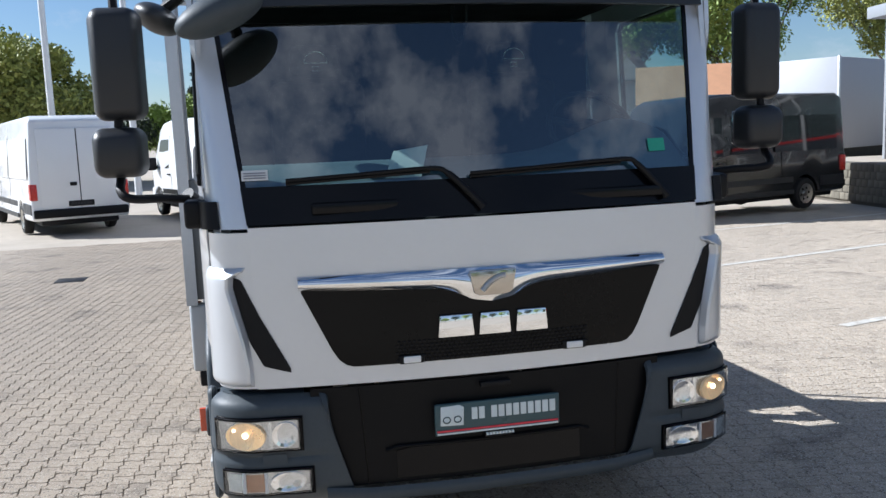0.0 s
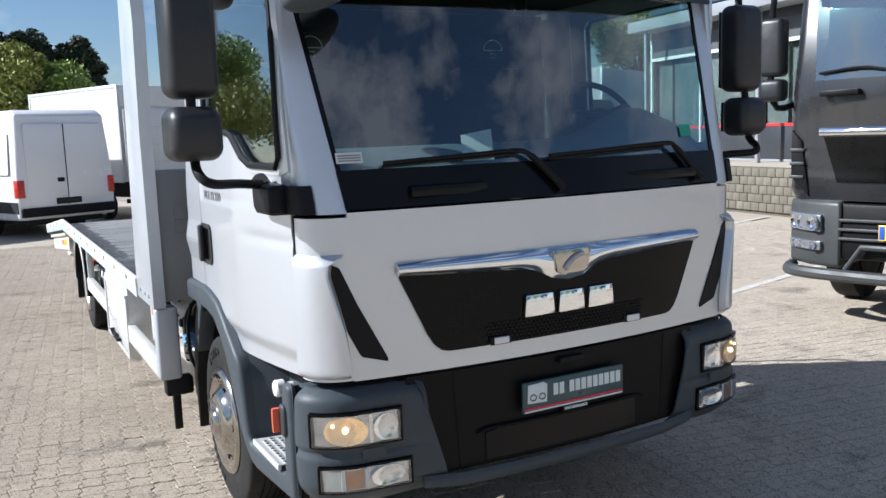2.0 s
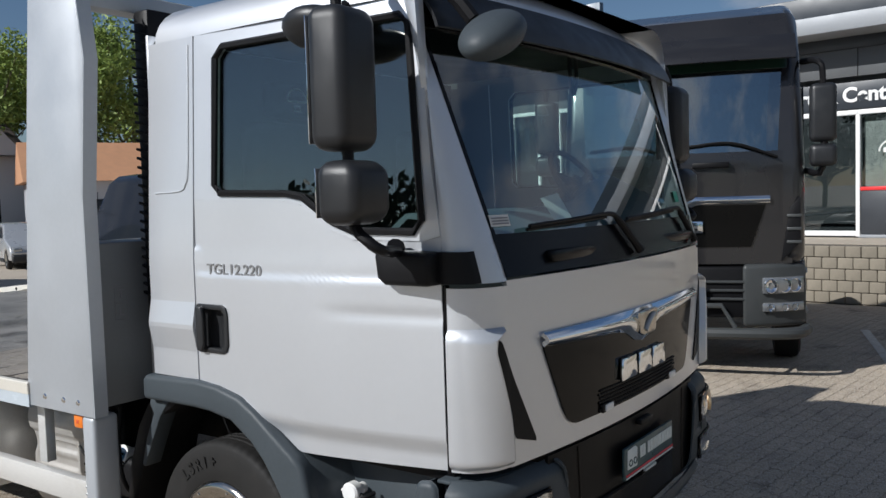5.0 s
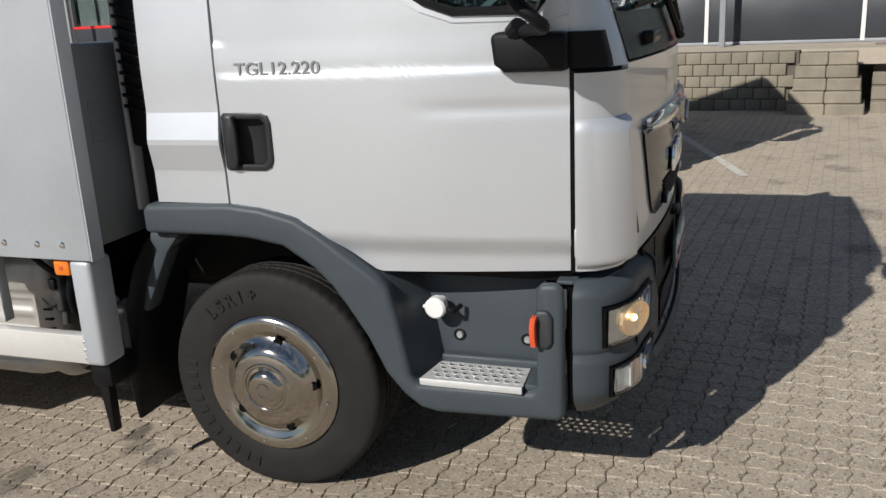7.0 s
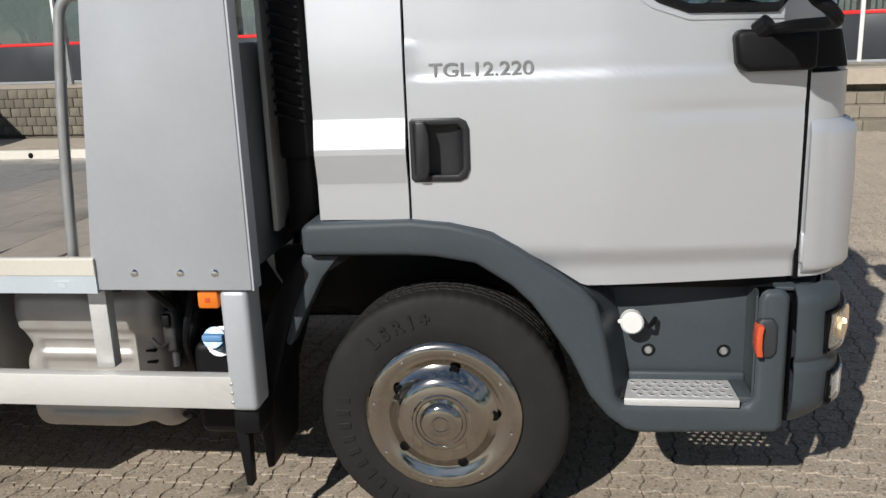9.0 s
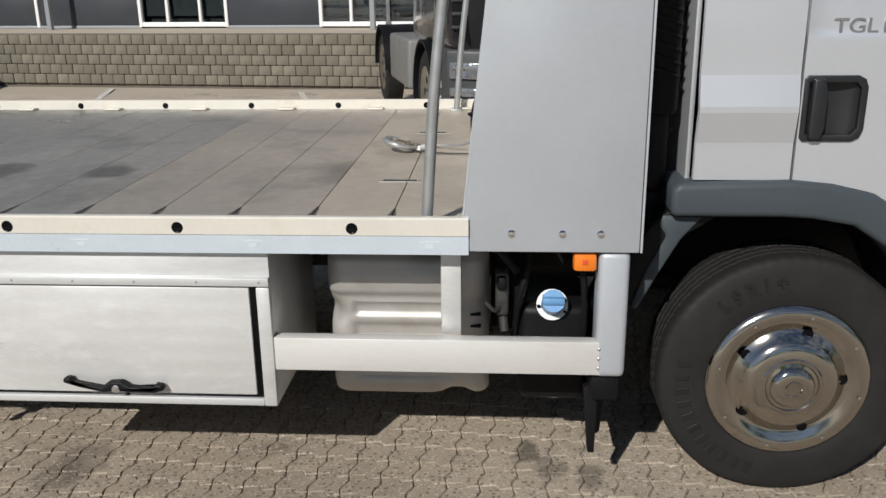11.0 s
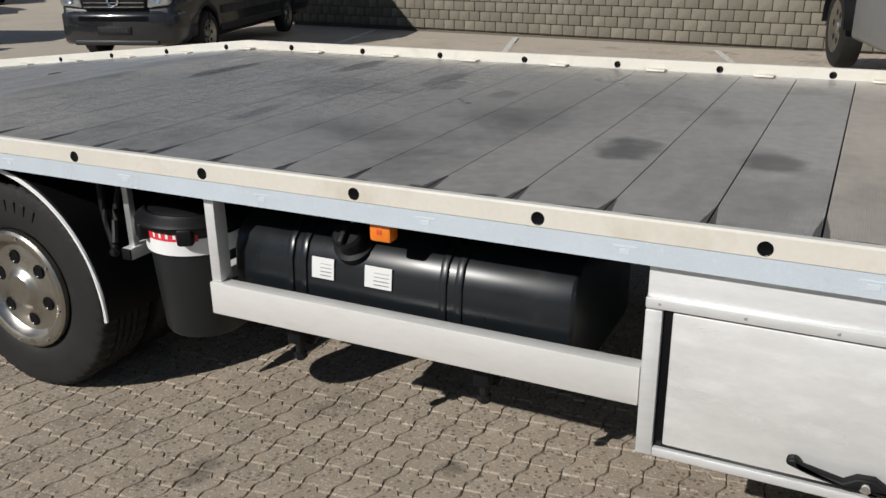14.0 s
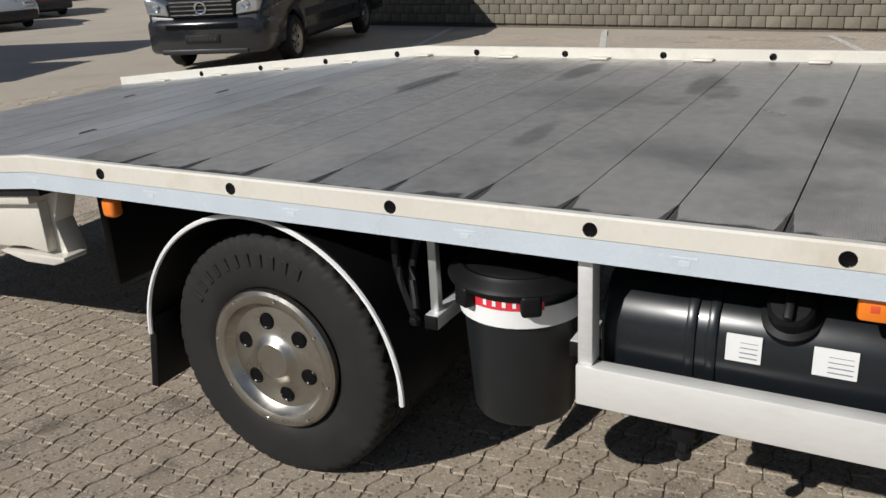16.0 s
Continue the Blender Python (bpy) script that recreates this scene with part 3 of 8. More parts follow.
# ---- doors and cab sides ----
ARCH = [(-0.44, 0.838), (-0.32, 0.915), (-0.17, 1.01), (-0.05, 1.038), (0.07, 1.05)]
WLOW = [(-1.05, 1.60), (-0.99, 1.585), (-0.72, 1.59), (-0.62, 1.625), (-0.50, 1.71), (-0.42, 1.725), (-0.03, 1.735), (0.07, 1.74)]
WINDOW = [(-0.055, 1.79), (-0.085, 1.76), (-0.43, 1.75), (-0.51, 1.735), (-0.64, 1.65), (-0.72, 1.62), (-0.955, 1.615), (-0.985, 1.65), (-0.945, 2.27), (-0.915, 2.30), (-0.10, 2.30), (-0.06, 2.26)]


def side_x(y, z):
    """The door's skin: half width, with its pressed lines."""
    w = half_width(z) - taper(y, z)
    w -= 0.006 * min(1, max(0, (z - 1.452) / 0.012)) * min(1, max(0, (0.062 - y) / 0.03)) if z < 1.56 else 0.006 * max(0, 1 - (z - 1.56) / 0.18)
    d = (z - 1.345) / 0.02
    w -= 0.004 * math.exp(-d * d) * min(1, max(0, (-0.55 - y) / 0.15))
    if z < 0.95:
        w -= 0.022 * min(1, (0.95 - z) / 0.05)
    return w


def low_z(y):
    if y < -0.44:
        return 0.838 + 0.012 * (-0.44 - y) / 0.6
    return float(np.interp(y, *zip(*ARCH)))


for s in (-1, 1):
    def skin(y, v):
        z = low_z(y) + (float(np.interp(y, *zip(*WLOW))) - low_z(y)) * v
        return (s * side_x(y, z), y, z)
    db = sheet(skin, lin(-1.046, 0.064, 57), lin(0, 1, 64), 0.02)
    bmesh.ops.delete(db, geom=[f for f in db.faces if -0.100 < f.calc_center_median().y < 0.048 and 1.172 < f.calc_center_median().z < 1.333], context="FACES")
    door = part("cab_door", db, SILVER, truck, "silver cab door with side window and model badge")
    ring = [(y, z) for y, z in WLOW if -1.046 < y < 0.064]
    ring = [(-1.046, 1.60)] + ring + [(0.064, 1.74), (0.064, 2.36), (seam_y(2.36) + 0.006, 2.36), (seam_y(2.0) + 0.006, 2.0), (seam_y(1.8) + 0.006, 1.8)]
    fb = prism(ring, "x", 0.0, 0.022, holes=[WINDOW])
    for v in fb.verts:
        v.co.x = s * (half_width(v.co.z) - taper(v.co.y, v.co.z) - v.co.x)
    bmesh.ops.recalc_face_normals(fb, faces=fb.faces[:])
    part("window_frame", fb, SILVER, door)
    part("window_seal", tube([(s * (half_width(z) - taper(y, z) + 0.003), y, z) for y, z in WINDOW], 0.013, 6, closed=True), BLACK, door)
    gb = prism(WINDOW, "x", 0.012, 0.017)
    for v in gb.verts:
        v.co.x = s * (half_width(v.co.z) - taper(v.co.y, v.co.z) - v.co.x)
    pane = part("window_pane", gb, SIDEGLASS, door, "dark tinted side window")
    # recessed door handle
    rim = [(0.060, 1.17), (0.060, 1.335), (0.052, 1.345), (-0.085, 1.345), (-0.105, 1.335), (-0.114, 1.312), (-0.114, 1.195), (-0.104, 1.170), (-0.082, 1.160), (0.052, 1.160)]
    hol = [(0.045, 1.180), (0.045, 1.325), (-0.080, 1.325), (-0.094, 1.310), (-0.094, 1.198), (-0.078, 1.180)]
    cup = part("handle_cup", prism(rim, "x", s * 1.090, s * 1.113, 0.004, holes=[hol]), MIRRORBLACK, door, "black recessed door handle")
    part("handle_recess", sheet(lambda u, v: (s * (1.104 - 0.030 * math.sin(math.pi * min(1, max(0, u))) ** 0.5), 0.05 - 0.148 * u, 1.175 + 0.155 * v), lin(0, 1, 13), lin(0, 1, 3), 0.004), MIRRORBLACK, cup)
    part("grip", prism([(0.042, 1.338), (0.010, 1.338), (0.0, 1.30), (0.0, 1.20), (0.010, 1.168), (0.040, 1.168), (0.044, 1.2)], "x", s * 1.112, s * 1.134, 0.007, seg=3), MIRRORBLACK, cup)
    part("lock", lathe([(0, 0.004), (0.010, 0.004), (0.010, 0)], (s * 1.134, 0.022, 1.318), "x", 14), GALV, cup)
    # panel behind the door
    def rear_skin(y, z):
        w = half_width(z)
        if 1.155 < z < 1.350:
            w += 0.018 * (1 - abs((z - 1.2525) / 0.0975)) * 1.0
        return (s * w, y, z)
    part("cab_rear_panel", sheet(rear_skin, [0.072, 0.08] + lin(0.1, 0.30, 6) + [0.325, 0.345], lin(1.048, 1.15, 6) + lin(1.157, 1.347, 12) + lin(1.36, 2.36, 20), -0.02 * s), SILVER, truck, angle=0.09)
    part("panel_groove", tube([(s * (half_width(z) + 0.001), y, z) for y, z in ((0.10, 2.33), (0.10, 1.88), (0.115, 1.80), (0.15, 1.775), (0.30, 1.77))], 0.004, 5, None, 3), SHIELD, truck)
    part("door_gap", box(s * 1.015 if s > 0 else -1.0355, 1.0355 if s > 0 else -1.015, -1.058, -1.044, 0.845, 1.445, 0.001, 1), FRIT, truck)
    part("door_hinge", box(s * 1.01, s * 1.046, -1.078, -1.056, 0.895, 0.985, 0.006), SILVER, truck)
    # model badge
    m = Matrix(((0, 0, s, s * 1.1005), (s * 1.0, 0, 0, -0.160), (0, 1, 0, 1.472), (0, 0, 0, 1)))
    if s < 0:
        m = Matrix(((0, 0, -1, -1.1005), (-1, 0, 0, -0.160), (0, 1, 0, 1.476), (0, 0, 0, 1)))
    for word, shift in (("TGL", -0.098), ("12.220", 0.052)):
        writing(word, 0.056, BADGE, door, m @ Matrix.Translation((shift, 0, 0)) @ Matrix.Diagonal((1.16, 1, 1, 1)), 0.002, "model_badge", "raised grey metal model lettering", bold=0.012)

part("cab_rear_wall", box(-1.06, 1.06, 0.345, 0.36, 0.98, 2.40, 0.004), SILVER, truck)
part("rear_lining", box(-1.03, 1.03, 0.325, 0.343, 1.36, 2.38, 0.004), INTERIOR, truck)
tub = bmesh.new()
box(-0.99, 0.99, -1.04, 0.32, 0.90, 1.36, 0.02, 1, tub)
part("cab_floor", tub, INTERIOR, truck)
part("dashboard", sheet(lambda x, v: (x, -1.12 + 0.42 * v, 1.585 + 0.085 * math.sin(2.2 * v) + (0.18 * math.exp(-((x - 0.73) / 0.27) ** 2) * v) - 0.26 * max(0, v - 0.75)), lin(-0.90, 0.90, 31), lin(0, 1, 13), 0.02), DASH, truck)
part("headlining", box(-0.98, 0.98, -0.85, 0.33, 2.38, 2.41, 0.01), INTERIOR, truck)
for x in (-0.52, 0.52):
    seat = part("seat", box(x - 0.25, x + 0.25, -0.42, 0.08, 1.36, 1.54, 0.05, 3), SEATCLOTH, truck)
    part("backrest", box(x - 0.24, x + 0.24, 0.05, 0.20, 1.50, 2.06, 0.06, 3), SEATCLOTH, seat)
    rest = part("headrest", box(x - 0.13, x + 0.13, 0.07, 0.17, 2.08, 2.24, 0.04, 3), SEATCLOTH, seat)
    part("stitched_arc", tube([(x + 0.058 * math.cos(a), 0.066, 2.150 + 0.055 * math.sin(a)) for a in lin(0, math.pi, 15)], 0.0025, 5), ICON, rest, "pale stitched arc")
    part("stitched_line", tube([(x - 0.058, 0.066, 2.150), (x + 0.058, 0.066, 2.150)], 0.0025, 5), ICON, rest)
    part("stitched_patch", tube([(x - 0.018, 0.066, 2.110), (x + 0.018, 0.066, 2.110), (x + 0.014, 0.066, 2.132), (x - 0.018, 0.066, 2.132)], 0.0025, 5, closed=True), ICON, rest)
sw = bmesh.new()
wheel_m = Matrix.Translation((0.645, -0.69, 1.765)) @ Matrix.Rotation(radians(55), 4, "X")
tube([wheel_m @ Vector((0.195 * math.cos(a), 0.195 * math.sin(a), 0)) for a in lin(0, 2 * math.pi, 29)[:-1]], 0.015, 8, sw, closed=True)
for a in (0.3, 2.84, 4.71):
    tube([wheel_m @ Vector((0, 0, 0)), wheel_m @ Vector((0.185 * math.cos(a), 0.185 * math.sin(a), 0))], 0.018, 8, sw)
tube([wheel_m @ Vector((0, 0, 0.01)), wheel_m @ Vector((0, 0, -0.3))], 0.05, 10, sw)
part("steering_wheel", sw, INTERIOR, truck)
part("paper_sheet", sheet(lambda u, v: (-0.36 + 0.14 * u + 0.05 * v, -1.10 + 0.10 * v, 1.605 + 0.10 * v + 0.02 * u * v), lin(0, 1, 3), lin(0, 1, 3), 0.001), PAPER, truck)
part("interior_mirror_strap", tube([(-0.045, -1.0, 2.30), (-0.055, -1.01, 2.18), (-0.03, -1.01, 2.12), (0.0, -1.01, 2.18), (0.005, -1.0, 2.30)], 0.008, 6, None, 4), BLACK, truck)

# ---- bumper, lamps, sign ----
AMBERGLASS = material("amber_tinted_cell", (0.42, 0.22, 0.12), 0.15, 0.6, 0.2, 30)
LAMPBACK = material("lamp_reflector", (0.62, 0.63, 0.64), 0.07, 1.0, 0.15, 26)
RIBGLASS = ribbed(material("ribbed_lamp_cell", (0.62, 0.68, 0.70), 0.12, 0.8, 0.1, 30), "X", 0.006, 0.002, 0.5)


def bump(s, a, z, off=0.0):
    """The bumper's face from a = 0 (x 0.58) round the corner to a = 1 (the wheel side)."""
    if a < 0.5:
        x = 0.58 + 0.26 * a / 0.5
        p = front(x, 1.0, 0.022 + off)
        return (s * p[0], p[1], z)
    t = (a - 0.5) / 0.5 * math.pi / 2
    y0 = front(0.84, 1.0, 0.022)[1]
    return (s * (0.84 + 0.226 * math.sin(t) + off * math.sin(t)), -1.055 + (y0 + 1.055) * math.cos(t) - off * math.cos(t), z)


def bumper_corner(s):
    def at(a, v):
        z = 0.372 + (0.822 - 0.372) * v + 0.03 * (1 - v) * max(0, 0.5 - a)
        tuck = 0.040 * max(0.0, (v - 0.90) / 0.10) ** 2 + 0.075 * max(0.0, (0.24 - v) / 0.24) ** 2
        swell = 0.012 * math.sin(math.pi * v) ** 0.6 - 0.010 * math.exp(-((z - 0.592) / 0.012) ** 2) * min(1, a / 0.3)
        p = Vector(bump(s, a, z, swell - tuck))
        if a < 0.12:                                         # the slanted inner edge
            p.x += s * (0.12 - a) / 0.12 * (0.13 * v - 0.04)
        return p
    return sheet(at, lin(0, 1, 33), lin(0, 1, 41), 0.008 * s)


bumper = part("bumper", columns(lin(-0.70, 0.70, 29), [(-0.70, 0.45), (0.70, 0.45)], [(-0.70, 0.838), (0.70, 0.838)], 9, 0.004), CHARCOAL, truck, "black bumper centre with a grey lower lip")
for s in (-1, 1):
    part("bumper_corner", bumper_corner(s), GREY, bumper, "dark grey plastic bumper corner")
    part("bumper_top", prism([(s * 0.72, -1.200), (s * 0.84, -1.175), (s * 0.98, -1.12), (s * 1.035, -1.05), (s * 1.035, -1.0), (s * 0.72, -1.0)], "z", 0.808, 0.820, 0.004), GREY, bumper)
part("bumper_lip", columns(lin(-0.66, 0.66, 25), [(-0.66, 0.415), (-0.5, 0.395), (0.5, 0.395), (0.66, 0.415)], [(-0.66, 0.462), (-0.5, 0.448), (0.5, 0.448), (0.66, 0.462)], 5, 0.03, 0.012, 0.02), GREY, bumper)
part("lower_intake", columns(lin(-0.39, 0.345, 21), [(-0.39, 0.47), (0.345, 0.47)], [(-0.39, 0.575), (-0.3, 0.59), (0.345, 0.59)], 4, 0.009), FRIT, bumper)
for x in (-0.50, 0.50):
    part("bumper_groove", tube([front(x, 0.46, 0.0055), front(x * 1.04, 0.83, 0.0055)], 0.0025, 5), FRIT, bumper)
part("intake_brow", columns(lin(-0.43, 0.385, 21), [(-0.43, 0.578), (-0.40, 0.586), (0.36, 0.586), (0.385, 0.578)], [(-0.43, 0.584), (-0.40, 0.600), (0.36, 0.600), (0.385, 0.584)], 4, 0.014, 0.006), CHARCOAL, bumper)
part("towing_flap", box(-0.06, 0.06, -1.292, -1.262, 0.800, 0.82, 0.004), BLACK, bumper)


def patch(s, a0, a1, z0, z1, off, n=9, dz0=0.0, dz1=0.0, thick=0.004):
    return sheet(lambda a, v: bump(s, a, (z0 + dz0 * (a - a0) / (a1 - a0)) * (1 - v) + (z1 + dz1 * (a - a0) / (a1 - a0)) * v, off), lin(a0, a1, n), lin(0, 1, 5), thick * s)


def a_of(x):
    return 0.5 * (x - 0.58) / 0.26 if x < 0.84 else 0.5 + 0.5 * math.asin(min(1, (x - 0.84) / 0.226)) / (math.pi / 2)


for s in (-1, 1):
    for nm, z0, z1, x0, x1, lit in (("headlight", 0.630, 0.736, 0.755, 1.026, True), ("fog_lamp", 0.462, 0.540, 0.722, 1.010, False)):
        body = part(nm, patch(s, a_of(x0 - 0.02), a_of(x1 + 0.012), z0 - 0.014, z1 + 0.014, 0.0135, 13), FRIT, truck, "lit headlight with amber glow" if lit else "clear fog lamp, unlit")
        part("reflector", sheet(lambda a, v: bump(s, a, z0 + (z1 - z0) * v, 0.0170 + 0.0030 * math.sin(math.pi * v * 1.6 + 0.4) * math.sin(38 * a)), lin(a_of(x0), a_of(x1), 49), lin(0, 1, 13), 0.002 * s), LAMPBACK, body)
        for nm2, x, r, wide, mt in ((("bowl", 0.802, 0.046, 1.0, CHROME), ("lit_bowl", 0.936, 0.050, 1.50, LITREF)) if lit else (("bowl", 0.800, 0.036, 1.75, CHROME),)):
            c = Vector(bump(s, a_of(x), (z0 + z1) / 2, 0.017))
            n = (c - Vector(bump(s, a_of(x), (z0 + z1) / 2, 0.0))).normalized()
            bw = lathe([(0, 0.0005), (r * 0.22, 0.001), (r * 0.45, 0.002), (r * 0.72, 0.0042), (r, 0.0075), (r * 1.05, 0.0075), (r * 1.05, -0.004)], (0, 0, 0), "z", 18)
            side = Vector((0, 0, 1)).cross(n).normalized()
            turn = Matrix((side, n.cross(side), n)).transposed().to_4x4()
            bw.transform(Matrix.Translation(c + n * 0.002) @ turn @ Matrix.Diagonal((wide, 1, 1, 1)))
            part(nm2, bw, mt, body, smooth=False)
        if lit:
            part("divider", patch(s, a_of(0.848), a_of(0.860), z0, z1, 0.021, 3), CHROME, body)
            for x, z, r in ((0.938, 0.686, 0.012), (0.975, 0.705, 0.007)):
                c = Vector(bump(s, a_of(x), z, 0.021))
                part("bulb", lathe([(0, 0.010), (r * 0.7, 0.007), (r, 0.0), (r * 0.7, -0.007), (0, -0.010)], c, "y", 12), BULB, body)
        else:
            for xa, xb, mt in ((0.884, 0.945, AMBERGLASS), (0.957, 1.004, RIBGLASS)):
                part("lamp_cell", sheet(lambda a, v: bump(s, a, z0 + 0.005 + (z1 - z0 - 0.010) * v, 0.020), lin(a_of(xa), a_of(xb), 7), lin(0, 1, 7), 0.002), mt, body)
            for xa in (0.878, 0.951):
                part("divider", patch(s, a_of(xa - 0.005), a_of(xa + 0.005), z0, z1, 0.023, 3), WHITE, body)
        lens = part("lens", patch(s, a_of(x0 - 0.006), a_of(x1 + 0.004), z0 - 0.004, z1 + 0.004, 0.0275, 13, thick=0.001), CLEAR, body)
        lens.visible_shadow = False
        part("bezel", tube([bump(s, a_of(x), z, 0.020) for x, z in [(x0 - 0.012, z) for z in lin(z0 - 0.008, z1 + 0.008, 4)] + [(x, z1 + 0.008) for x in lin(x0, x1, 8)] + [(x1 + 0.010, z) for z in lin(z1 + 0.008, z0 - 0.008, 4)] + [(x, z0 - 0.008) for x in lin(x1, x0, 8)]], 0.0045, 6, closed=True), FRIT, body)

for s in (-1, 1):
    part("tow_eye_cover", patch(s, a_of(0.80), a_of(0.885), 0.566, 0.606, 0.0135, 7), GREY, bumper)

sign = part("dealer_sign", box(-0.245, 0.25, -1.300, -1.285, 0.628, 0.752, 0.006), PLATE, truck, "dark teal dealer sign on the bumper")
part("sign_bracket", box(-0.05, 0.06, -1.290, -1.262, 0.60, 0.64, 0.004), BLACK, sign)
icon = part("sign_icon", prism([(-0.225, 0.668), (-0.135, 0.664), (-0.132, 0.735), (-0.150, 0.745), (-0.222, 0.742)], "y", -1.3032, -1.2995, 0.002), ICON, sign)
for x in (-0.200, -0.158):
    part("icon_ring", tube([(x + 0.014 * math.cos(a), -1.304, 0.69 + 0.012 * math.sin(a)) for a in lin(0, 2 * math.pi, 13)[:-1]], 0.0025, 5, closed=True), PLATE, icon)
for x0, x1 in ((-0.105, -0.048), (-0.028, 0.235)):
    n = 2 if x1 < 0 else 9
    w = (x1 - x0) / n
    for i in range(n):
        part("name_bar", box(x0 + i * w + 0.003, x0 + (i + 1) * w - 0.003, -1.3028, -1.2995, 0.683, 0.730, 0.001, 1), ICON, sign)
part("sign_stripe", box(-0.238, 0.243, -1.3028, -1.2995, 0.642, 0.650, 0.001, 1), REDSTRIPE, sign)
part("sign_edge", box(-0.238, 0.243, -1.3025, -1.2995, 0.632, 0.639, 0.001, 1), ICON, sign)
for i in range(9):
    part("name_bar", box(-0.045 + 0.0125 * i, -0.036 + 0.0125 * i, -1.300, -1.2895, 0.612, 0.623, 0.001, 1), ICON, sign)

# ---- mirrors ----
def mirror_housing(x0, x1, y0, y1, z0, z1, bev):
    b = box(x0, x1, y0, y1, z0, z1, bev, 5)
    for v in b.verts:                                       # bulged front, tapered to the top
        k = (v.co.z - z0) / (z1 - z0)
        if v.co.y < (y0 + y1) / 2:
            v.co.y -= 0.025 * math.sin(math.pi * min(1, max(0, k)))
            cx = (x0 + x1) / 2
            v.co.x = cx + (v.co.x - cx) * 0.88
    return b


for s in (-1, 1):
    xm = -1.325 if s < 0 else 1.325
    arm = part("mirror_arm", tube([(s * 1.105, -0.93, 1.555), (s * 1.20, -0.97, 1.565), (s * 1.30, -1.03, 1.572), (s * 1.338, -1.01, 1.60), (s * 1.34, -0.955, 1.66), (s * 1.335, -0.94, 1.85),
                                    (s * 1.325, -0.91, 2.24), (s * 1.32, -0.90, 2.33), (s * 1.27, -0.89, 2.375), (s * 1.08, -0.86, 2.385)], 0.017, 10, None, 5), BLACK, truck, "black mirror arm with two mirrors")
    part("upper_mirror", mirror_housing(xm - 0.098, xm + 0.098, -0.985, -0.860, 1.862, 2.275, 0.045), MIRRORBLACK, arm, "tall black rear-view mirror housing")
    part("lower_mirror", mirror_housing(xm - 0.112, xm + 0.088, -1.020, -0.890, 1.650, 1.835, 0.045), MIRRORBLACK, arm, "small black wide-angle mirror housing")
    part("mirror_glass", box(xm - 0.082, xm + 0.082, -0.8585, -0.855, 1.885, 2.25, 0.01), CHROME, arm)
    part("mirror_glass", box(xm - 0.095, xm + 0.070, -0.8885, -0.885, 1.672, 1.815, 0.01), CHROME, arm)
    base = part("mirror_base", prism([(-0.835, 1.552), (-0.845, 1.47), (-0.875, 1.448), (-1.052, 1.448), (-1.052, 1.553), (-0.86, 1.56)], "x", s * 1.035, s * 1.118, 0.016, seg=3), BLACK, truck)
    part("base_cap", sheet(lambda a, z: corner(s, a, z, 0.028 * min(1, (a - 0.44) / 0.2 + 0.2)), lin(0.46, 1.0, 9), lin(1.452, 1.552, 5), -0.03 * s), BLACK, base)
    part("arm_foot", tube([(s * 1.09, -0.90, 1.55), (s * 1.11, -0.925, 1.572)], 0.030, 10), BLACK, base)

fm = bmesh.new()
bmesh.ops.create_uvsphere(fm, u_segments=28, v_segments=16, radius=1)
fm.transform(Matrix.Translation((-0.93, -1.19, 2.215)) @ Matrix.Rotation(radians(-24), 4, "Y") @ Matrix.Rotation(radians(12), 4, "Z") @ Matrix.Diagonal((0.17, 0.10, 0.068, 1)))
part("front_mirror", fm, GREY, truck, "rounded dark front mirror above the windscreen")
part("front_mirror_arm", tube([(-0.93, -1.12, 2.27), (-0.95, -1.05, 2.36), (-0.98, -0.95, 2.42)], 0.025, 8, None, 4), BLACK, truck)
km = bmesh.new()
bmesh.ops.create_uvsphere(km, u_segments=24, v_segments=14, radius=1)
km.transform(Matrix.Translation((-1.19, -0.70, 2.265)) @ Matrix.Rotation(radians(28), 4, "Y") @ Matrix.Diagonal((0.095, 0.13, 0.055, 1)))
part("kerb_mirror", km, MIRRORBLACK, truck, "rounded black kerb mirror over the door")
part("kerb_mirror_arm", tube([(-1.16, -0.72, 2.30), (-1.09, -0.74, 2.345)], 0.022, 8), BLACK, truck)

# ---- wheel arch, steps and skirt ----
ARCHBAND = [(0.405, 0.94), (0.405, 1.02), (0.39, 1.042), (0.07, 1.050), (-0.05, 1.038), (-0.17, 1.008), (-0.25, 0.963), (-0.32, 0.912), (-0.44, 0.828), (-0.475, 0.795), (-0.502, 0.70), (-0.524, 0.58), (-0.535, 0.50), (-0.555, 0.466),
            (-0.925, 0.462), (-0.945, 0.49), (-0.945, 0.79), (-0.955, 0.822), (-1.015, 0.826), (-1.030, 0.80), (-1.030, 0.392), (-1.010, 0.372), (-0.62, 0.372), (-0.565, 0.385),
            (-0.51, 0.43), (-0.455, 0.50), (-0.40, 0.62), (-0.335, 0.72), (-0.285, 0.79), (-0.225, 0.848), (-0.12, 0.915), (0.0, 0.935), (0.09, 0.940)]
LIP = [(-0.44, 0.832), (-0.475, 0.795), (-0.502, 0.70), (-0.524, 0.58), (-0.535, 0.50), (-0.555, 0.466)]
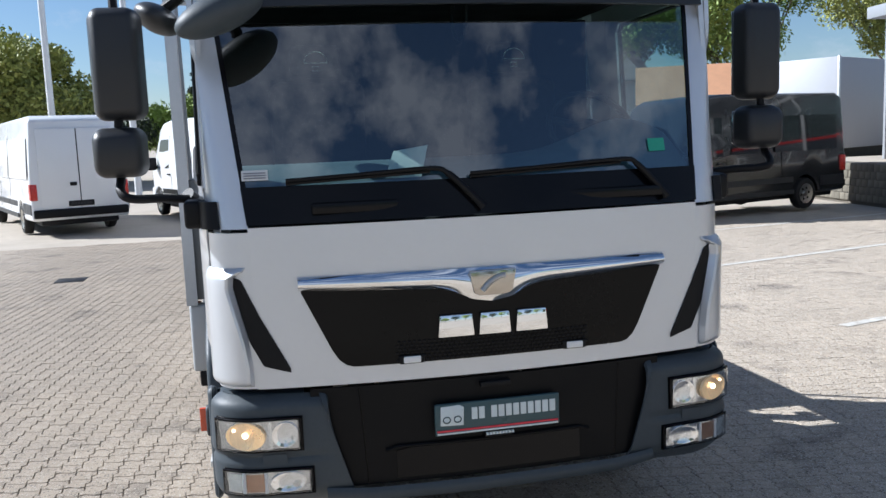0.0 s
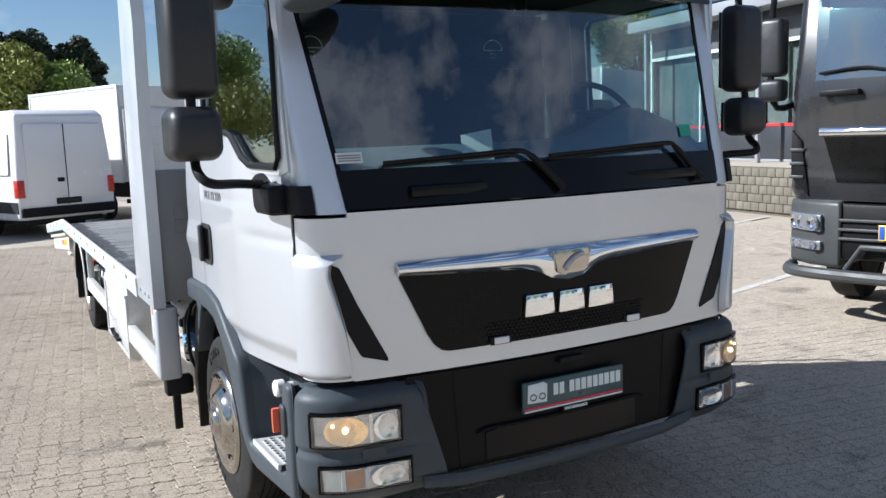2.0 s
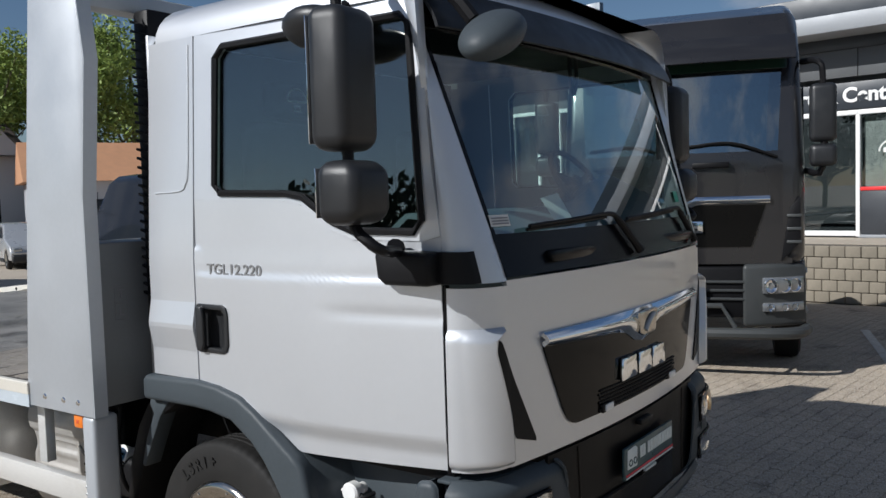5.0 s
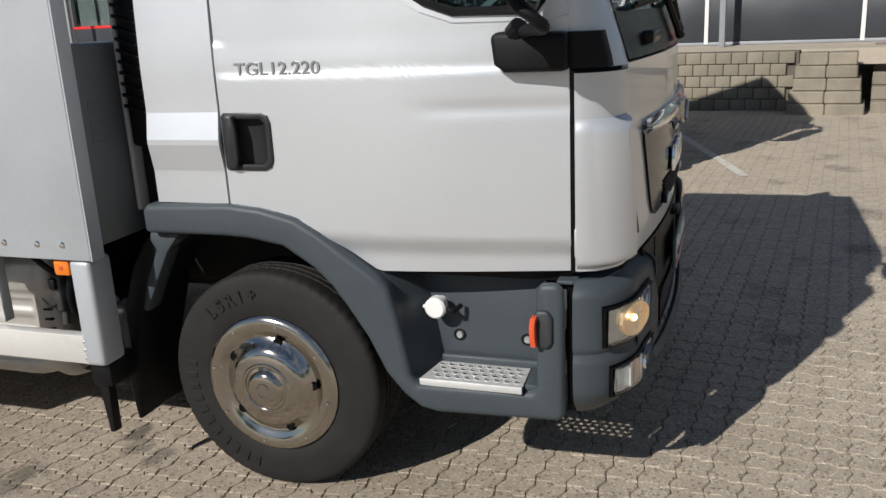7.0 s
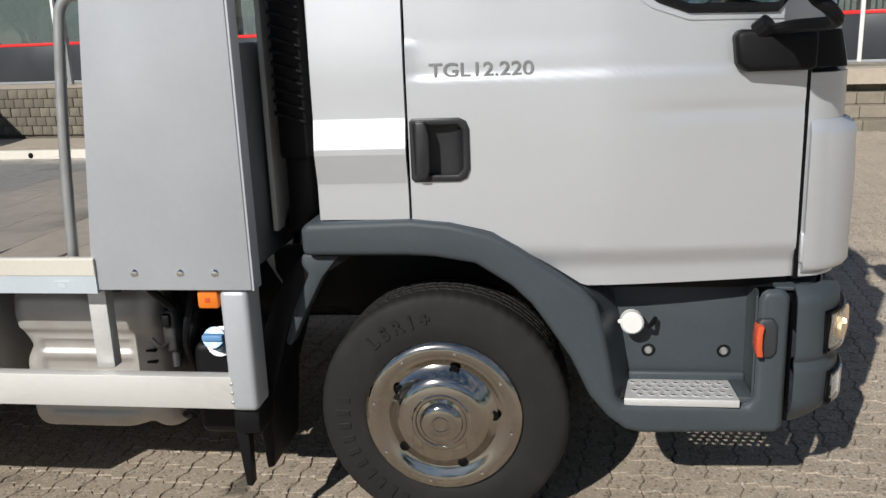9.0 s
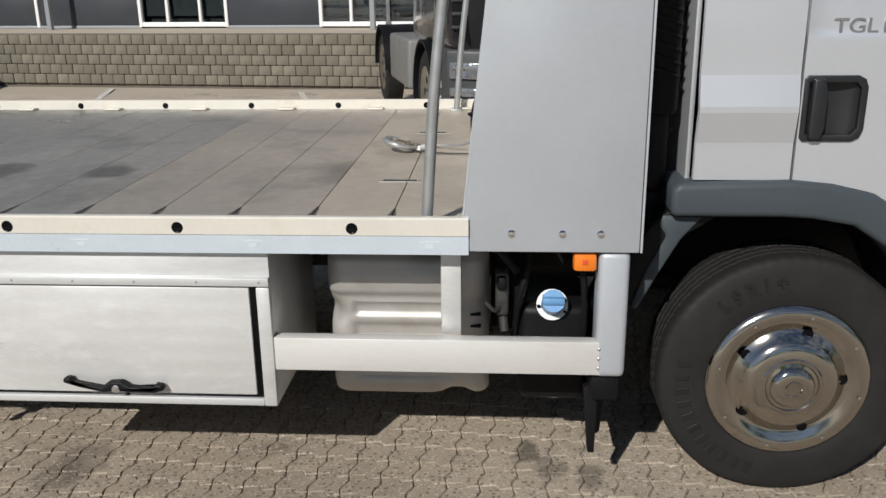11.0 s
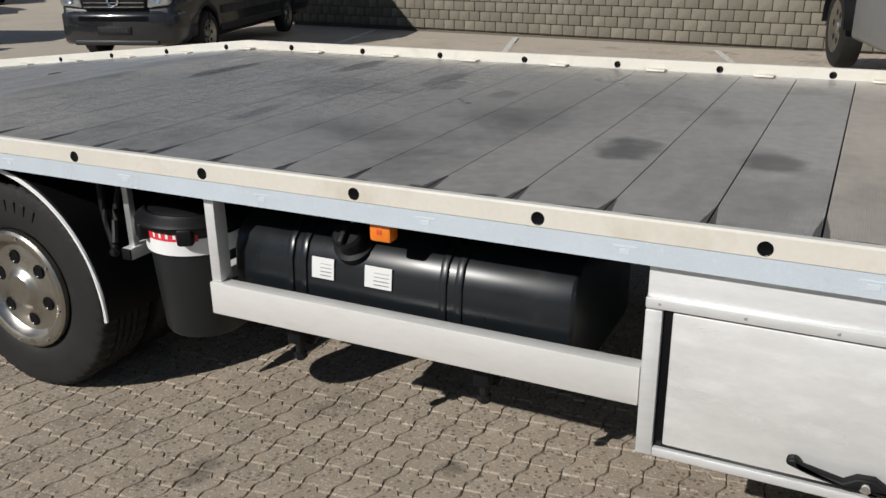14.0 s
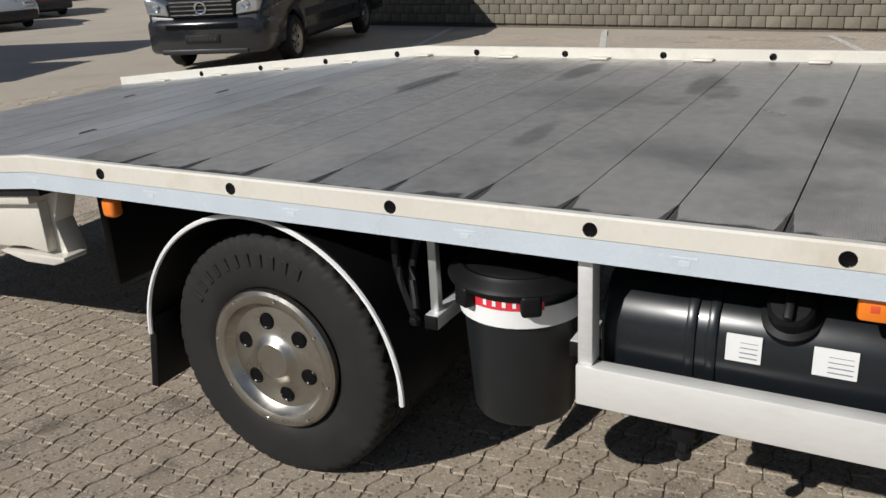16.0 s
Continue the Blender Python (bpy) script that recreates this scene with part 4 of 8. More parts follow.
for s in (-1, 1):
    ab = prism(ARCHBAND, "x", s * 0.93, s * 1.128, 0.020, seg=4)
    for v in ab.verts:                                      # the band draws in towards the bumper
        if abs(v.co.x) > 1.0:
            v.co.x -= s * 0.030 * min(1.0, max(0.0, (-0.42 - v.co.y) / 0.35)) + s * 0.012 * min(1.0, max(0.0, (-0.80 - v.co.y) / 0.2))
        elif v.co.y < -0.53:                                # below the step it is only a shell
            v.co.x += s * 0.122
    arch = part("wheel_arch", ab, GREY, truck, "dark grey plastic wheel arch with entry step")
    liner = [(-0.62, 0.385), (-0.46, 0.50), (-0.345, 0.72), (-0.24, 0.855), (-0.12, 0.925), (0.09, 0.952), (0.30, 0.952), (0.42, 0.90)]
    part("arch_liner", sheet(lambda i, x: (s * x, liner[int(i)][0], liner[int(i)][1]), range(len(liner)), lin(0.56, 1.06, 3), 0.012), BLACK, arch)
    part("mud_flap", prism([(0.405, 0.945), (0.25, 0.935), (0.30, 0.90), (0.40, 0.84), (0.48, 0.70), (0.55, 0.48), (0.575, 0.20), (0.60, 0.19), (0.625, 0.44), (0.60, 0.60), (0.52, 0.80), (0.45, 0.90)], "x", s * 0.80, s * 1.075, 0.008), BLACK, truck)
    part("flap_stay", prism([(0.30, 0.93), (0.42, 0.935), (0.43, 0.905), (0.405, 0.87), (0.46, 0.76), (0.50, 0.64), (0.48, 0.63), (0.42, 0.75), (0.36, 0.86)], "x", s * 1.00, s * 1.082, 0.010), GREY, truck, "grey mud flap stay")
    skirt = part("step_panel", box(min(s * 0.900, s * 0.925), max(s * 0.900, s * 0.925), -1.03, -0.50, 0.462, 0.802, 0.008), GREY, truck, "dark grey entry step recess")
    part("recess_wall", sheet(lambda i, u: (s * (1.07 - 0.15 * u), LIP[int(i)][0] - 0.055 * u, LIP[int(i)][1]), range(len(LIP)), lin(0, 1, 4), 0.006), GREY, skirt)
    part("recess_wall", sheet(lambda z, u: (s * (1.06 - 0.14 * u), -0.946 - 0.012 * math.sin(math.pi * u), z), lin(0.466, 0.80, 6), lin(0, 1, 5), 0.006), GREY, skirt)
    # black strip added to stand for the shade under the door sill
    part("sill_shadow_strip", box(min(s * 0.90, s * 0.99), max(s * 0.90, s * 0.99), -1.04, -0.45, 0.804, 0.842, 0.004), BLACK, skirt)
    part("recess_ledge", box(min(s * 0.924, s * 0.948), max(s * 0.924, s * 0.948), -0.945, -0.585, 0.478, 0.510, 0.010, 3), GREY, skirt)
    part("step_end", prism([(s * 0.93, -0.945), (s * 0.93, -0.895), (s * 1.075, -0.902), (s * 1.075, -0.945)], "z", 0.462, 0.486, 0.006), GREY, skirt)
    holes = []
    for i in range(9):
        for j in range(4):
            cy, cx = -0.598 - 0.033 * i - (0.016 if j % 2 else 0), 0.970 + 0.031 * j
            holes.append([(s * (cx + 0.0105 * math.cos(a)), cy + 0.0105 * math.sin(a)) for a in lin(0, 2 * math.pi, 9)[:-1]])
    part("step_plate", prism([(s * 0.948, -0.585), (s * 1.090, -0.563), (s * 1.096, -0.900), (s * 0.948, -0.893)], "z", 0.4812, 0.484, holes=holes), ALU, skirt, "perforated aluminium step plate")
    studs = bmesh.new()
    for h in holes:
        c = (sum(p[0] for p in h) / 8, sum(p[1] for p in h) / 8)
        lathe([(0.0145, 0), (0.0120, 0.002), (0.0105, 0.002)], (c[0], c[1], 0.484), "z", 8, studs)
    part("step_studs", studs, ALU, skirt)
    part("step_edge", prism([(s * 1.088, -0.563), (s * 1.103, -0.561), (s * 1.103, -0.900), (s * 1.088, -0.900)], "z", 0.462, 0.486, 0.003), ALU, skirt)
    holder = part("marker_socket", prism([(-0.935, 0.640), (-0.935, 0.720), (-0.950, 0.742), (-0.985, 0.742), (-0.998, 0.720), (-0.998, 0.640), (-0.985, 0.618), (-0.950, 0.618)], "x", s * 1.062, s * 1.100, 0.010, seg=3), TRUCKBODY, skirt)
    part("side_reflector", prism([(-0.936, 0.632), (-0.932, 0.660), (-0.932, 0.700), (-0.936, 0.726), (-0.954, 0.726), (-0.950, 0.700), (-0.950, 0.660), (-0.954, 0.632)], "x", s * 1.070, s * 1.126, 0.004), AMBERRED, holder, "narrow amber-red side marker")
    d = 1 if s > 0 else -1
    part("filler_cap", lathe([(0, d * 0.05), (0.030, d * 0.05), (0.036, d * 0.043), (0.036, d * 0.012), (0.020, 0.0), (0.020, -d * 0.06)], (s * 0.955, -0.590, 0.690), "x", 24), WHITE, skirt, "white plastic filler cap")
    part("cap_tongue", prism([(-0.588, 0.706), (-0.588, 0.674), (-0.545, 0.690), (-0.548, 0.700)], "x", s * 0.985, s * 0.998, 0.004), WHITE, skirt)
    part("cap_strap", tube([(s * 0.98, -0.625, 0.685), (s * 0.985, -0.645, 0.678), (s * 0.95, -0.665, 0.690)], 0.008, 6, None, 3), BLACK, skirt)
    for y in (-0.648, -0.880):
        part("screw", lathe([(0, d * 0.006), (0.010, d * 0.006), (0.013, 0)], (s * 0.926, y, 0.575), "x", 12), GALV, skirt)
        part("screw_well", lathe([(0.014, d * 0.001), (0.020, d * 0.002), (0.022, 0)], (s * 0.926, y, 0.575), "x", 16), BLACK, skirt)
    part("bumper_gap", box(min(s * 0.94, s * 1.03), max(s * 0.94, s * 1.03), -1.056, -1.030, 0.39, 0.80), FRIT, truck)


# ---- wheels ----
def tyre_mesh(x_in, x_out, R, rim, lug=False):
    """A road tyre: sidewalls, shoulders and a grooved tread, about the x axis at the origin. x_out is the face turned outwards."""
    d = 1 if x_out > x_in else -1
    w = abs(x_out - x_in)
    prof = [(rim - 0.01, 0.03), (rim + 0.006, 0.012), (rim + 0.03, 0.001), (rim + 0.075, 0.0), (R - 0.045, 0.004), (R - 0.022, 0.007), (R - 0.010, 0.012), (R - 0.003, 0.022), (R, 0.036)]
    grooves = []
    for g in (0.30, 0.43, 0.57, 0.70):
        c = g * w
        grooves += [(R, c - 0.006), (R - 0.011, c - 0.004), (R - 0.011, c + 0.004), (R, c + 0.006)]
    prof2 = prof + grooves + [(r, w - h) for r, h in prof[::-1]]
    b = lathe([(r, x_out - d * h) for r, h in prof2], (0, 0, 0), "x", 360)
    for v in b.verts:                                       # slanted sipes across the ribs, open at the shoulders
        r = math.hypot(v.co.y, v.co.z)
        across = abs(v.co.x - x_out) / w
        if r > R - 0.0105:
            k = round(math.atan2(v.co.z, v.co.y) / (2 * math.pi) * 360 + (8 if lug else 4) * math.sin(9 * across))
            if k % (8 if lug else 6) < (2 if lug else 1):
                f = 1 - (0.008 if lug and (across < 0.28 or across > 0.72) else 0.0035) / r
                v.co.y, v.co.z = v.co.y * f, v.co.z * f
    return b


def wheel(y, s, rear=False):
    R, rim = 0.402, 0.232
    face = 1.165 if rear else 1.078
    w = part("wheel", lathe([(0.05, -0.20), (0.225, -0.20), (0.228, -0.03), (0.20, -0.03), (0.20, -0.12), (0.05, -0.12)], (0, 0, 0), "x", 36) if s > 0 else lathe([(0.05, 0.20), (0.225, 0.20), (0.228, 0.03), (0.20, 0.03), (0.20, 0.12), (0.05, 0.12)], (0, 0, 0), "x", 36), DARK, truck)
    w.location = (s * face, y, 0.364 if rear else 0.40)
    part("tyre", tyre_mesh(-s * 0.245, 0, R, rim, rear), RUBBER, w, "black road tyre with moulded lettering")
    if rear:
        part("tyre", tyre_mesh(-s * 0.53, -s * 0.285, R, rim, True), RUBBER, w)
        prof = [(0, 0.012), (0.055, 0.012), (0.066, 0.004), (0.075, -0.006), (0.088, -0.010), (0.15, -0.016), (0.168, -0.018), (0.182, -0.006), (0.190, 0.010), (0.204, 0.016), (0.220, 0.014), (0.228, 0.006), (0.230, -0.012)]
        cover = part("wheel_cover", lathe([(r, s * h) for r, h in prof], (0, 0, 0), "x", 64), DULLSTEEL, w, "dull stainless wheel cover with six holes")
        for i in range(6):
            a = radians(60 * i + 20)
            part("hole", lathe([(0, s * 0.0005), (0.019, s * 0.0005), (0.022, s * 0.003), (0.026, s * 0.002), (0.028, -s * 0.002)], (-s * 0.012, 0.122 * math.cos(a), 0.122 * math.sin(a)), "x", 18), FRIT, cover)
    else:
        prof = [(0, 0.066), (0.020, 0.066), (0.022, 0.069), (0.026, 0.069), (0.028, 0.066), (0.050, 0.065), (0.060, 0.060), (0.068, 0.047), (0.078, 0.044), (0.082, 0.048), (0.090, 0.048), (0.094, 0.044), (0.118, 0.041), (0.134, 0.036), (0.147, 0.024), (0.158, 0.010), (0.175, 0.000), (0.190, 0.004), (0.205, 0.014), (0.228, 0.017), (0.244, 0.012), (0.252, 0.002), (0.252, -0.012)]
        cover = part("wheel_cover", lathe([(r, s * h) for r, h in prof], (0, 0, 0), "x", 72), STEEL, w, "polished stainless wheel cover")
        for i in range(5):
            a = radians(72 * i + 33)
            b = lathe([(0, s * 0.001), (0.012, s * 0.001), (0.014, s * 0.004), (0.017, 0)], (s * 0.007, 0.164 * math.cos(a), 0.166 * math.sin(a)), "x", 16)
            part("hole", b, FRIT, cover)
    for i in range(8):
        a = radians(45 * i + 12)
        part("bolt", lathe([(0, s * 0.006), (0.0045, s * 0.005), (0.006, 0)], (s * 0.0155, (0.210 if rear else 0.222) * math.cos(a), (0.210 if rear else 0.222) * math.sin(a)), "x", 8), CHROME, cover)
    part("valve", tube([(s * 0.0, 0.19, 0.05), (s * 0.012, 0.20, 0.052)], 0.005, 6), CHROME, w)
    if s < 0:
        # raised bars in place of the maker's name, and the tyre's pattern code
        count = 11
        base = -32 if not rear else 72
        for i in range(count):
            a = radians(base - 8.2 * (i - (count - 1) / 2))
            q = box(-0.0012, 0.0012, -0.010, 0.010, -0.021, 0.021, 0.001, 1)
            q.transform(Matrix.Translation((s * 0.002, 0.325 * math.cos(a), 0.325 * math.sin(a))) @ Matrix.Rotation(a - math.pi / 2, 4, "X"))
            part("sidewall_bar", q, LETTER, w)
        if not rear:
            for i, ch in enumerate("LSR1+"):
                a = radians(49 + 8.2 * i)
                up, out = Vector((0, math.cos(a), math.sin(a))), Vector((-1, 0, 0))
                right = up.cross(out)
                c = up * 0.325
                m = Matrix(((right.x, up.x, out.x, s * 0.003), (right.y, up.y, out.y, c.y), (right.z, up.z, out.z, c.z), (0, 0, 0, 1)))
                writing(ch, 0.060, LETTER, w, m, 0.0015, "sidewall_letter", bold=0.035)
    return w


for s in (-1, 1):
    wheel(0.0, s)
    wheel(4.868, s, True)

# ---- chassis and underside ----
chassis = part("chassis_frame", box(-0.47, -0.40, -0.75, 6.0, 0.56, 0.80, 0.008), DARK, truck, "dark chassis rails and axles")
part("rail", box(0.40, 0.47, -0.75, 6.0, 0.56, 0.80, 0.008), DARK, chassis)
for y in (0.55, 1.5, 2.6, 3.6, 4.3, 5.5):
    part("cross_member", box(-0.42, 0.42, y - 0.04, y + 0.04, 0.60, 0.76, 0.006), DARK, chassis)
for y in (0.0, 4.848):
    part("axle", tube([(-0.92, y, 0.40 if y < 1 else 0.364), (0.92, y, 0.40 if y < 1 else 0.364)], 0.06, 12), DARK, chassis)
    for x in (-0.42, 0.42):
        part("leaf_spring", tube([(x, y - 0.62, 0.60), (x, y, 0.47), (x, y + 0.62, 0.60)], 0.035, 8, None, 6), DARK, chassis)
part("gearbox", box(-0.30, 0.30, -0.6, 1.0, 0.45, 0.92, 0.06, 3), DARK, chassis)
part("propeller_shaft", tube([(0, 1.0, 0.55), (0, 4.8, 0.42)], 0.045, 10), DARK, chassis)
part("differential", box(-0.2, 0.2, 4.62, 5.08, 0.22, 0.60, 0.10, 3), DARK, chassis)
# dark plate added to hide the sunlit yard seen under the tail
part("tail_blackout_plate", box(-1.0, 1.0, 5.70, 5.74, 0.42, 0.86, 0.006), DARK, chassis)
part("subframe", box(-1.05, 1.05, 1.05, 5.6, 0.80, 0.868, 0.005), DARK, chassis)

# air intake behind the cab
intake = part("air_intake", box(-1.03, -0.86, 0.385, 0.485, 1.22, 2.52, 0.02), BLACK, truck, "black louvred air intake behind the cab")
for i in range(31):
    z = 1.34 + 0.037 * i
    part("louvre", prism([(0.388, z), (0.482, z + 0.030), (0.482, z + 0.020), (0.388, z - 0.006)], "x", -1.042, -1.028), BLACK, intake)
part("intake_foot", box(-1.0, -0.84, 0.40, 0.48, 0.98, 1.24, 0.025, 3), BLACK, truck)
part("cab_stay", tube([(-0.93, 0.40, 1.18), (-0.93, 0.45, 1.10), (-0.90, 0.50, 0.98)], 0.03, 8, None, 4), BLACK, truck)
part("hose", tube([(-0.80, 0.37, 1.9), (-0.78, 0.46, 1.5), (-0.72, 0.50, 1.1), (-0.60, 0.55, 0.85)], 0.022, 8, None, 6), BLACK, truck)
part("hose", tube([(-0.55, 0.37, 1.6), (-0.50, 0.48, 1.3), (-0.45, 0.50, 0.9)], 0.02, 8, None, 6), BLACK, truck)

# head guard wings beside the front of the deck
for s, xo in ((-1, -1.278), (1, 1.262)):
    wing_poly = [(0.515, 0.878), (1.012, 0.878), (0.945, 1.56), (0.905, 1.95), (0.82, 2.62), (0.50, 2.62), (0.455, 2.30), (0.515, 1.77)]
    wing = part("head_guard_wing", prism(wing_poly, "x", xo, xo - s * 0.028, 0.004), SHIELD, truck, "grey steel head guard wing")
    part("wing_flange", sheet(lambda i, x: (x, [0.513, 0.513, 0.453, 0.498][int(i)], [0.878, 1.77, 2.30, 2.62][int(i)]), range(4), [xo, xo - s * 0.06], 0.006), SHIELD, wing)
    part("rear_flange", sheet(lambda i, x: (x, [1.012, 0.945, 0.905, 0.82][int(i)], [0.95, 1.56, 1.95, 2.62][int(i)]), range(4), [xo - s * 0.02, xo - s * 0.05], -0.006), SHIELD, wing)
    part("wing_lining", prism([(0.545, 0.99), (0.985, 0.99), (0.925, 1.56), (0.885, 1.95), (0.80, 2.60), (0.545, 2.60)], "x", xo - s * 0.0285, xo - s * 0.033), WHITEPAINT, wing)
    for y in (0.622, 0.728, 0.870):
        part("rivet", lathe([(0, s * 0.007), (0.009, s * 0.005), (0.013, 0)], (xo, y, 0.930), "x", 12), CHROME, wing)
part("head_board", box(-0.98, 1.255, 0.522, 0.540, 0.985, 2.60, 0.004), WHITEPAINT, truck, "white painted head board behind the cab")
part("head_guard_beam", box(-1.24, 1.24, 0.52, 0.62, 2.52, 2.60, 0.01), SHIELD, truck)

# ---- loading deck ----
XN, XF = -1.288, 1.262                                       # outer faces of the deck's two edges
Y0, YK, YE = 0.99, 5.66, 8.10                                # front, bend and rear end of the deck


def deck_z(y):
    return 0.926 if y < YK else 0.926 - (y - YK) * 0.098


deck = part("deck", box(XN + 0.02, XF - 0.02, Y0 - 0.02, YK, 0.872, 0.899, 0.004), DARK, truck, "loading deck of ribbed aluminium planks")


def edge(s, xo):
    b = bmesh.new()
    ys = [0.99] + lin(1.1, YK, 24) + lin(YK + 0.05, YE, 12)
    xi = xo - s * 0.028
    sec = [(xo, 0.0), (xo, 0.047), (xo - s * 0.005, 0.052), (xi + s * 0.005, 0.052), (xi, 0.047), (xi, 0.0)]
    rows = [[b.verts.new((x, y, deck_z(y) + z)) for x, z in sec] for y in ys]
    for a, c in zip(rows, rows[1:]):
        for q in range(len(sec)):
            b.faces.new((a[q], a[(q + 1) % len(sec)], c[(q + 1) % len(sec)], c[q]))
    b.faces.new(rows[0])
    b.faces.new(rows[-1])
    bmesh.ops.recalc_face_normals(b, faces=b.faces[:])
    return b


for s, xo in ((-1, XN), (1, XF)):
    rail = part("edge_rail", edge(s, xo), CREAM, truck, "cream aluminium edge rail with lashing holes")
    tb = bmesh.new()
    for y0, y1 in ((0.99, YK), (YK, YE)):
        prism([(y0, deck_z(y0) - 0.056), (y1, deck_z(y1) - 0.056), (y1, deck_z(y1) - 0.001), (y0, deck_z(y0) - 0.001)], "x", xo - s * 0.06, xo - s * 0.003, bm=tb)
    part("reflective_tape", tb, TAPE, rail, "pale reflective tape along the deck edge")
    for i in range(13):
        y = 1.318 + 0.5015 * i
        for x, d in ((xo, s), (xo - s * 0.028, -s)):
            if d == s or s > 0:
                part("lashing_hole", lathe([(0, d * 0.0012), (0.0135, d * 0.0012), (0.0150, d * 0.0022), (0.0170, 0)], (x, y, deck_z(y) + 0.020), "x", 18), FRIT, rail)
    for i in range(14):
        y = 1.10 + 0.505 * i
        if s < 0:
            mk = box(xo + 0.0022, xo + 0.0034, y - 0.028, y + 0.028, deck_z(y) - 0.022, deck_z(y) - 0.017, 0.0004, 1)
            box(xo + 0.0022, xo + 0.0034, y - 0.012, y + 0.012, deck_z(y) - 0.038, deck_z(y) - 0.025, 0.0004, 1, mk)
            part("tape_mark", mk, TAPEHI, rail)
        else:
            part("lashing_lug", box(xo - 0.085, xo - 0.030, y - 0.045, y + 0.045, deck_z(y) + 0.002, deck_z(y) + 0.012, 0.003), CREAM, rail)

pitch = 0.2475
n_plank = 19
for i in range(n_plank):
    y = 0.985 + pitch * i
    ye = min(y + pitch, YK)
    top = 0.9255
    n_rib = round((ye - y - 0.008) / 0.0052)
    w = (ye - y - 0.008) / n_rib
    prof = [(y + 0.0026, 0.899), (y + 0.0026, top)]
    for k in range(n_rib):
        g = y + 0.004 + w * k
        prof += [(g + w * 0.12, top), (g + w * 0.25, top - 0.0012), (g + w * 0.42, top - 0.0012), (g + w * 0.55, top)]
    pb = prism(prof + [(ye - 0.0026, top), (ye - 0.0026, 0.899)], "x", XN + 0.032, XF - 0.032)
    part("plank", pb, DECKPALE if i < 2 else DECKMID if i < 5 else DECK, deck)
ramp = part("deck_tail", prism([(YK, 0.899), (YE, deck_z(YE) - 0.03), (YE, deck_z(YE) - 0.08), (YK, 0.84)], "x", XN + 0.02, XF - 0.02), DARK, truck, "sloping rear end of the deck")
for i in range(10):
    y = YK + 0.2436 * i
    q = prism([(y + 0.003, deck_z(y + 0.003) - 0.026), (y + 0.2406, deck_z(y + 0.2406) - 0.026), (y + 0.2406, deck_z(y + 0.2406) - 0.001), (y + 0.003, deck_z(y + 0.003) - 0.001)], "x", XN + 0.032, XF - 0.032)
    part("plank", q, SLOPE, ramp)
for x, y, w, l in ((-0.62, 6.20, 0.045, 0.006), (0.35, 6.35, 0.045, 0.006), (-0.55, 7.1, 0.045, 0.006), (0.5, 7.2, 0.045, 0.006), (-0.60, 1.26, 0.009, 0.075), (0.42, 1.22, 0.009, 0.075)):
    def strip(k, low, high):
        return prism([(y - l * k, deck_z(y - l * k) + low), (y + l * k, deck_z(y + l * k) + low), (y + l * k, deck_z(y + l * k) + high), (y - l * k, deck_z(y - l * k) + high)], "x", x - w * k, x + w * k)
    slot = part("lashing_slot", strip(1.0, -0.004, 0.0025), GALV, deck if y < YK else ramp)
    part("slot_opening", strip(0.8, 0.001, 0.0045), FRIT, slot)
for s, xo in ((-1, XN), (1, XF)):
    tail = part("tail_beam", prism([(5.74, 0.80), (7.9, 0.60), (7.9, 0.44), (5.86, 0.63), (5.74, 0.62)], "x", xo - s * 0.06, xo - s * 0.10, 0.006), CREAM, truck, "cream side beam under the deck tail")
    part("beam_flange", prism([(5.74, 0.835), (7.9, 0.62), (7.9, 0.585), (5.74, 0.80)], "x", xo - s * 0.03, xo - s * 0.13, 0.005), CREAM, tail)
    part("beam_bracket", prism([(5.68, 0.83), (5.80, 0.83), (5.85, 0.62), (5.77, 0.58), (5.69, 0.60), (5.73, 0.72)], "x", xo - s * 0.10, xo - s * 0.18, 0.006), CREAM, tail)
    part("beam_hook", prism([(5.66, 0.615), (6.0, 0.600), (5.86, 0.575), (5.72, 0.580), (5.66, 0.60)], "x", xo - s * 0.055, xo - s * 0.15, 0.005), CREAM, tail)
    if s < 0:
        lab = part("warning_label", prism([(5.98, 0.735), (6.36, 0.700), (6.36, 0.635), (5.98, 0.672)], "x", xo + 0.0565, xo + 0.0585), material("yellow_label", (0.72, 0.46, 0.02), 0.5), tail, "yellow warning label with small print")
        for i in range(5):
            y = 6.03 + 0.06 * i
            part("print_bar", box(xo + 0.0555, xo + 0.0570, y, y + 0.03, 0.683 - 0.092 * (y - 6.0), 0.691 - 0.092 * (y - 6.0), 0.0003, 1), INK, lab)
        part("rating_label", prism([(6.42, 0.690), (6.55, 0.678), (6.55, 0.625), (6.42, 0.637)], "x", xo + 0.0565, xo + 0.0585), REDSTRIPE, tail, "small red and white label")

# control cabinet between cab and deck
cab_box = part("control_cabinet", box(-1.225, -0.72, 0.555, 0.84, 0.90, 1.575, 0.008), material("cabinet_grey_paint", (0.19, 0.20, 0.21), 0.5, 0.1, 0.05, 4), truck, "grey control cabinet marked with two letters")
for ch, z in (("T", 1.358), ("L", 1.286)):
    writing(ch, 0.055, INK, cab_box, Matrix(((1, 0, 0, -1.101), (0, 0, -1, 0.5535), (0, 1, 0, z), (0, 0, 0, 1))), 0.0008, "cabinet_letter")
    part("letter_frame", tube([(-1.131, 0.5545, z - 0.033), (-1.071, 0.5545, z - 0.033), (-1.071, 0.5545, z + 0.033), (-1.131, 0.5545, z + 0.033)], 0.0018, 4, closed=True), INK, cab_box)

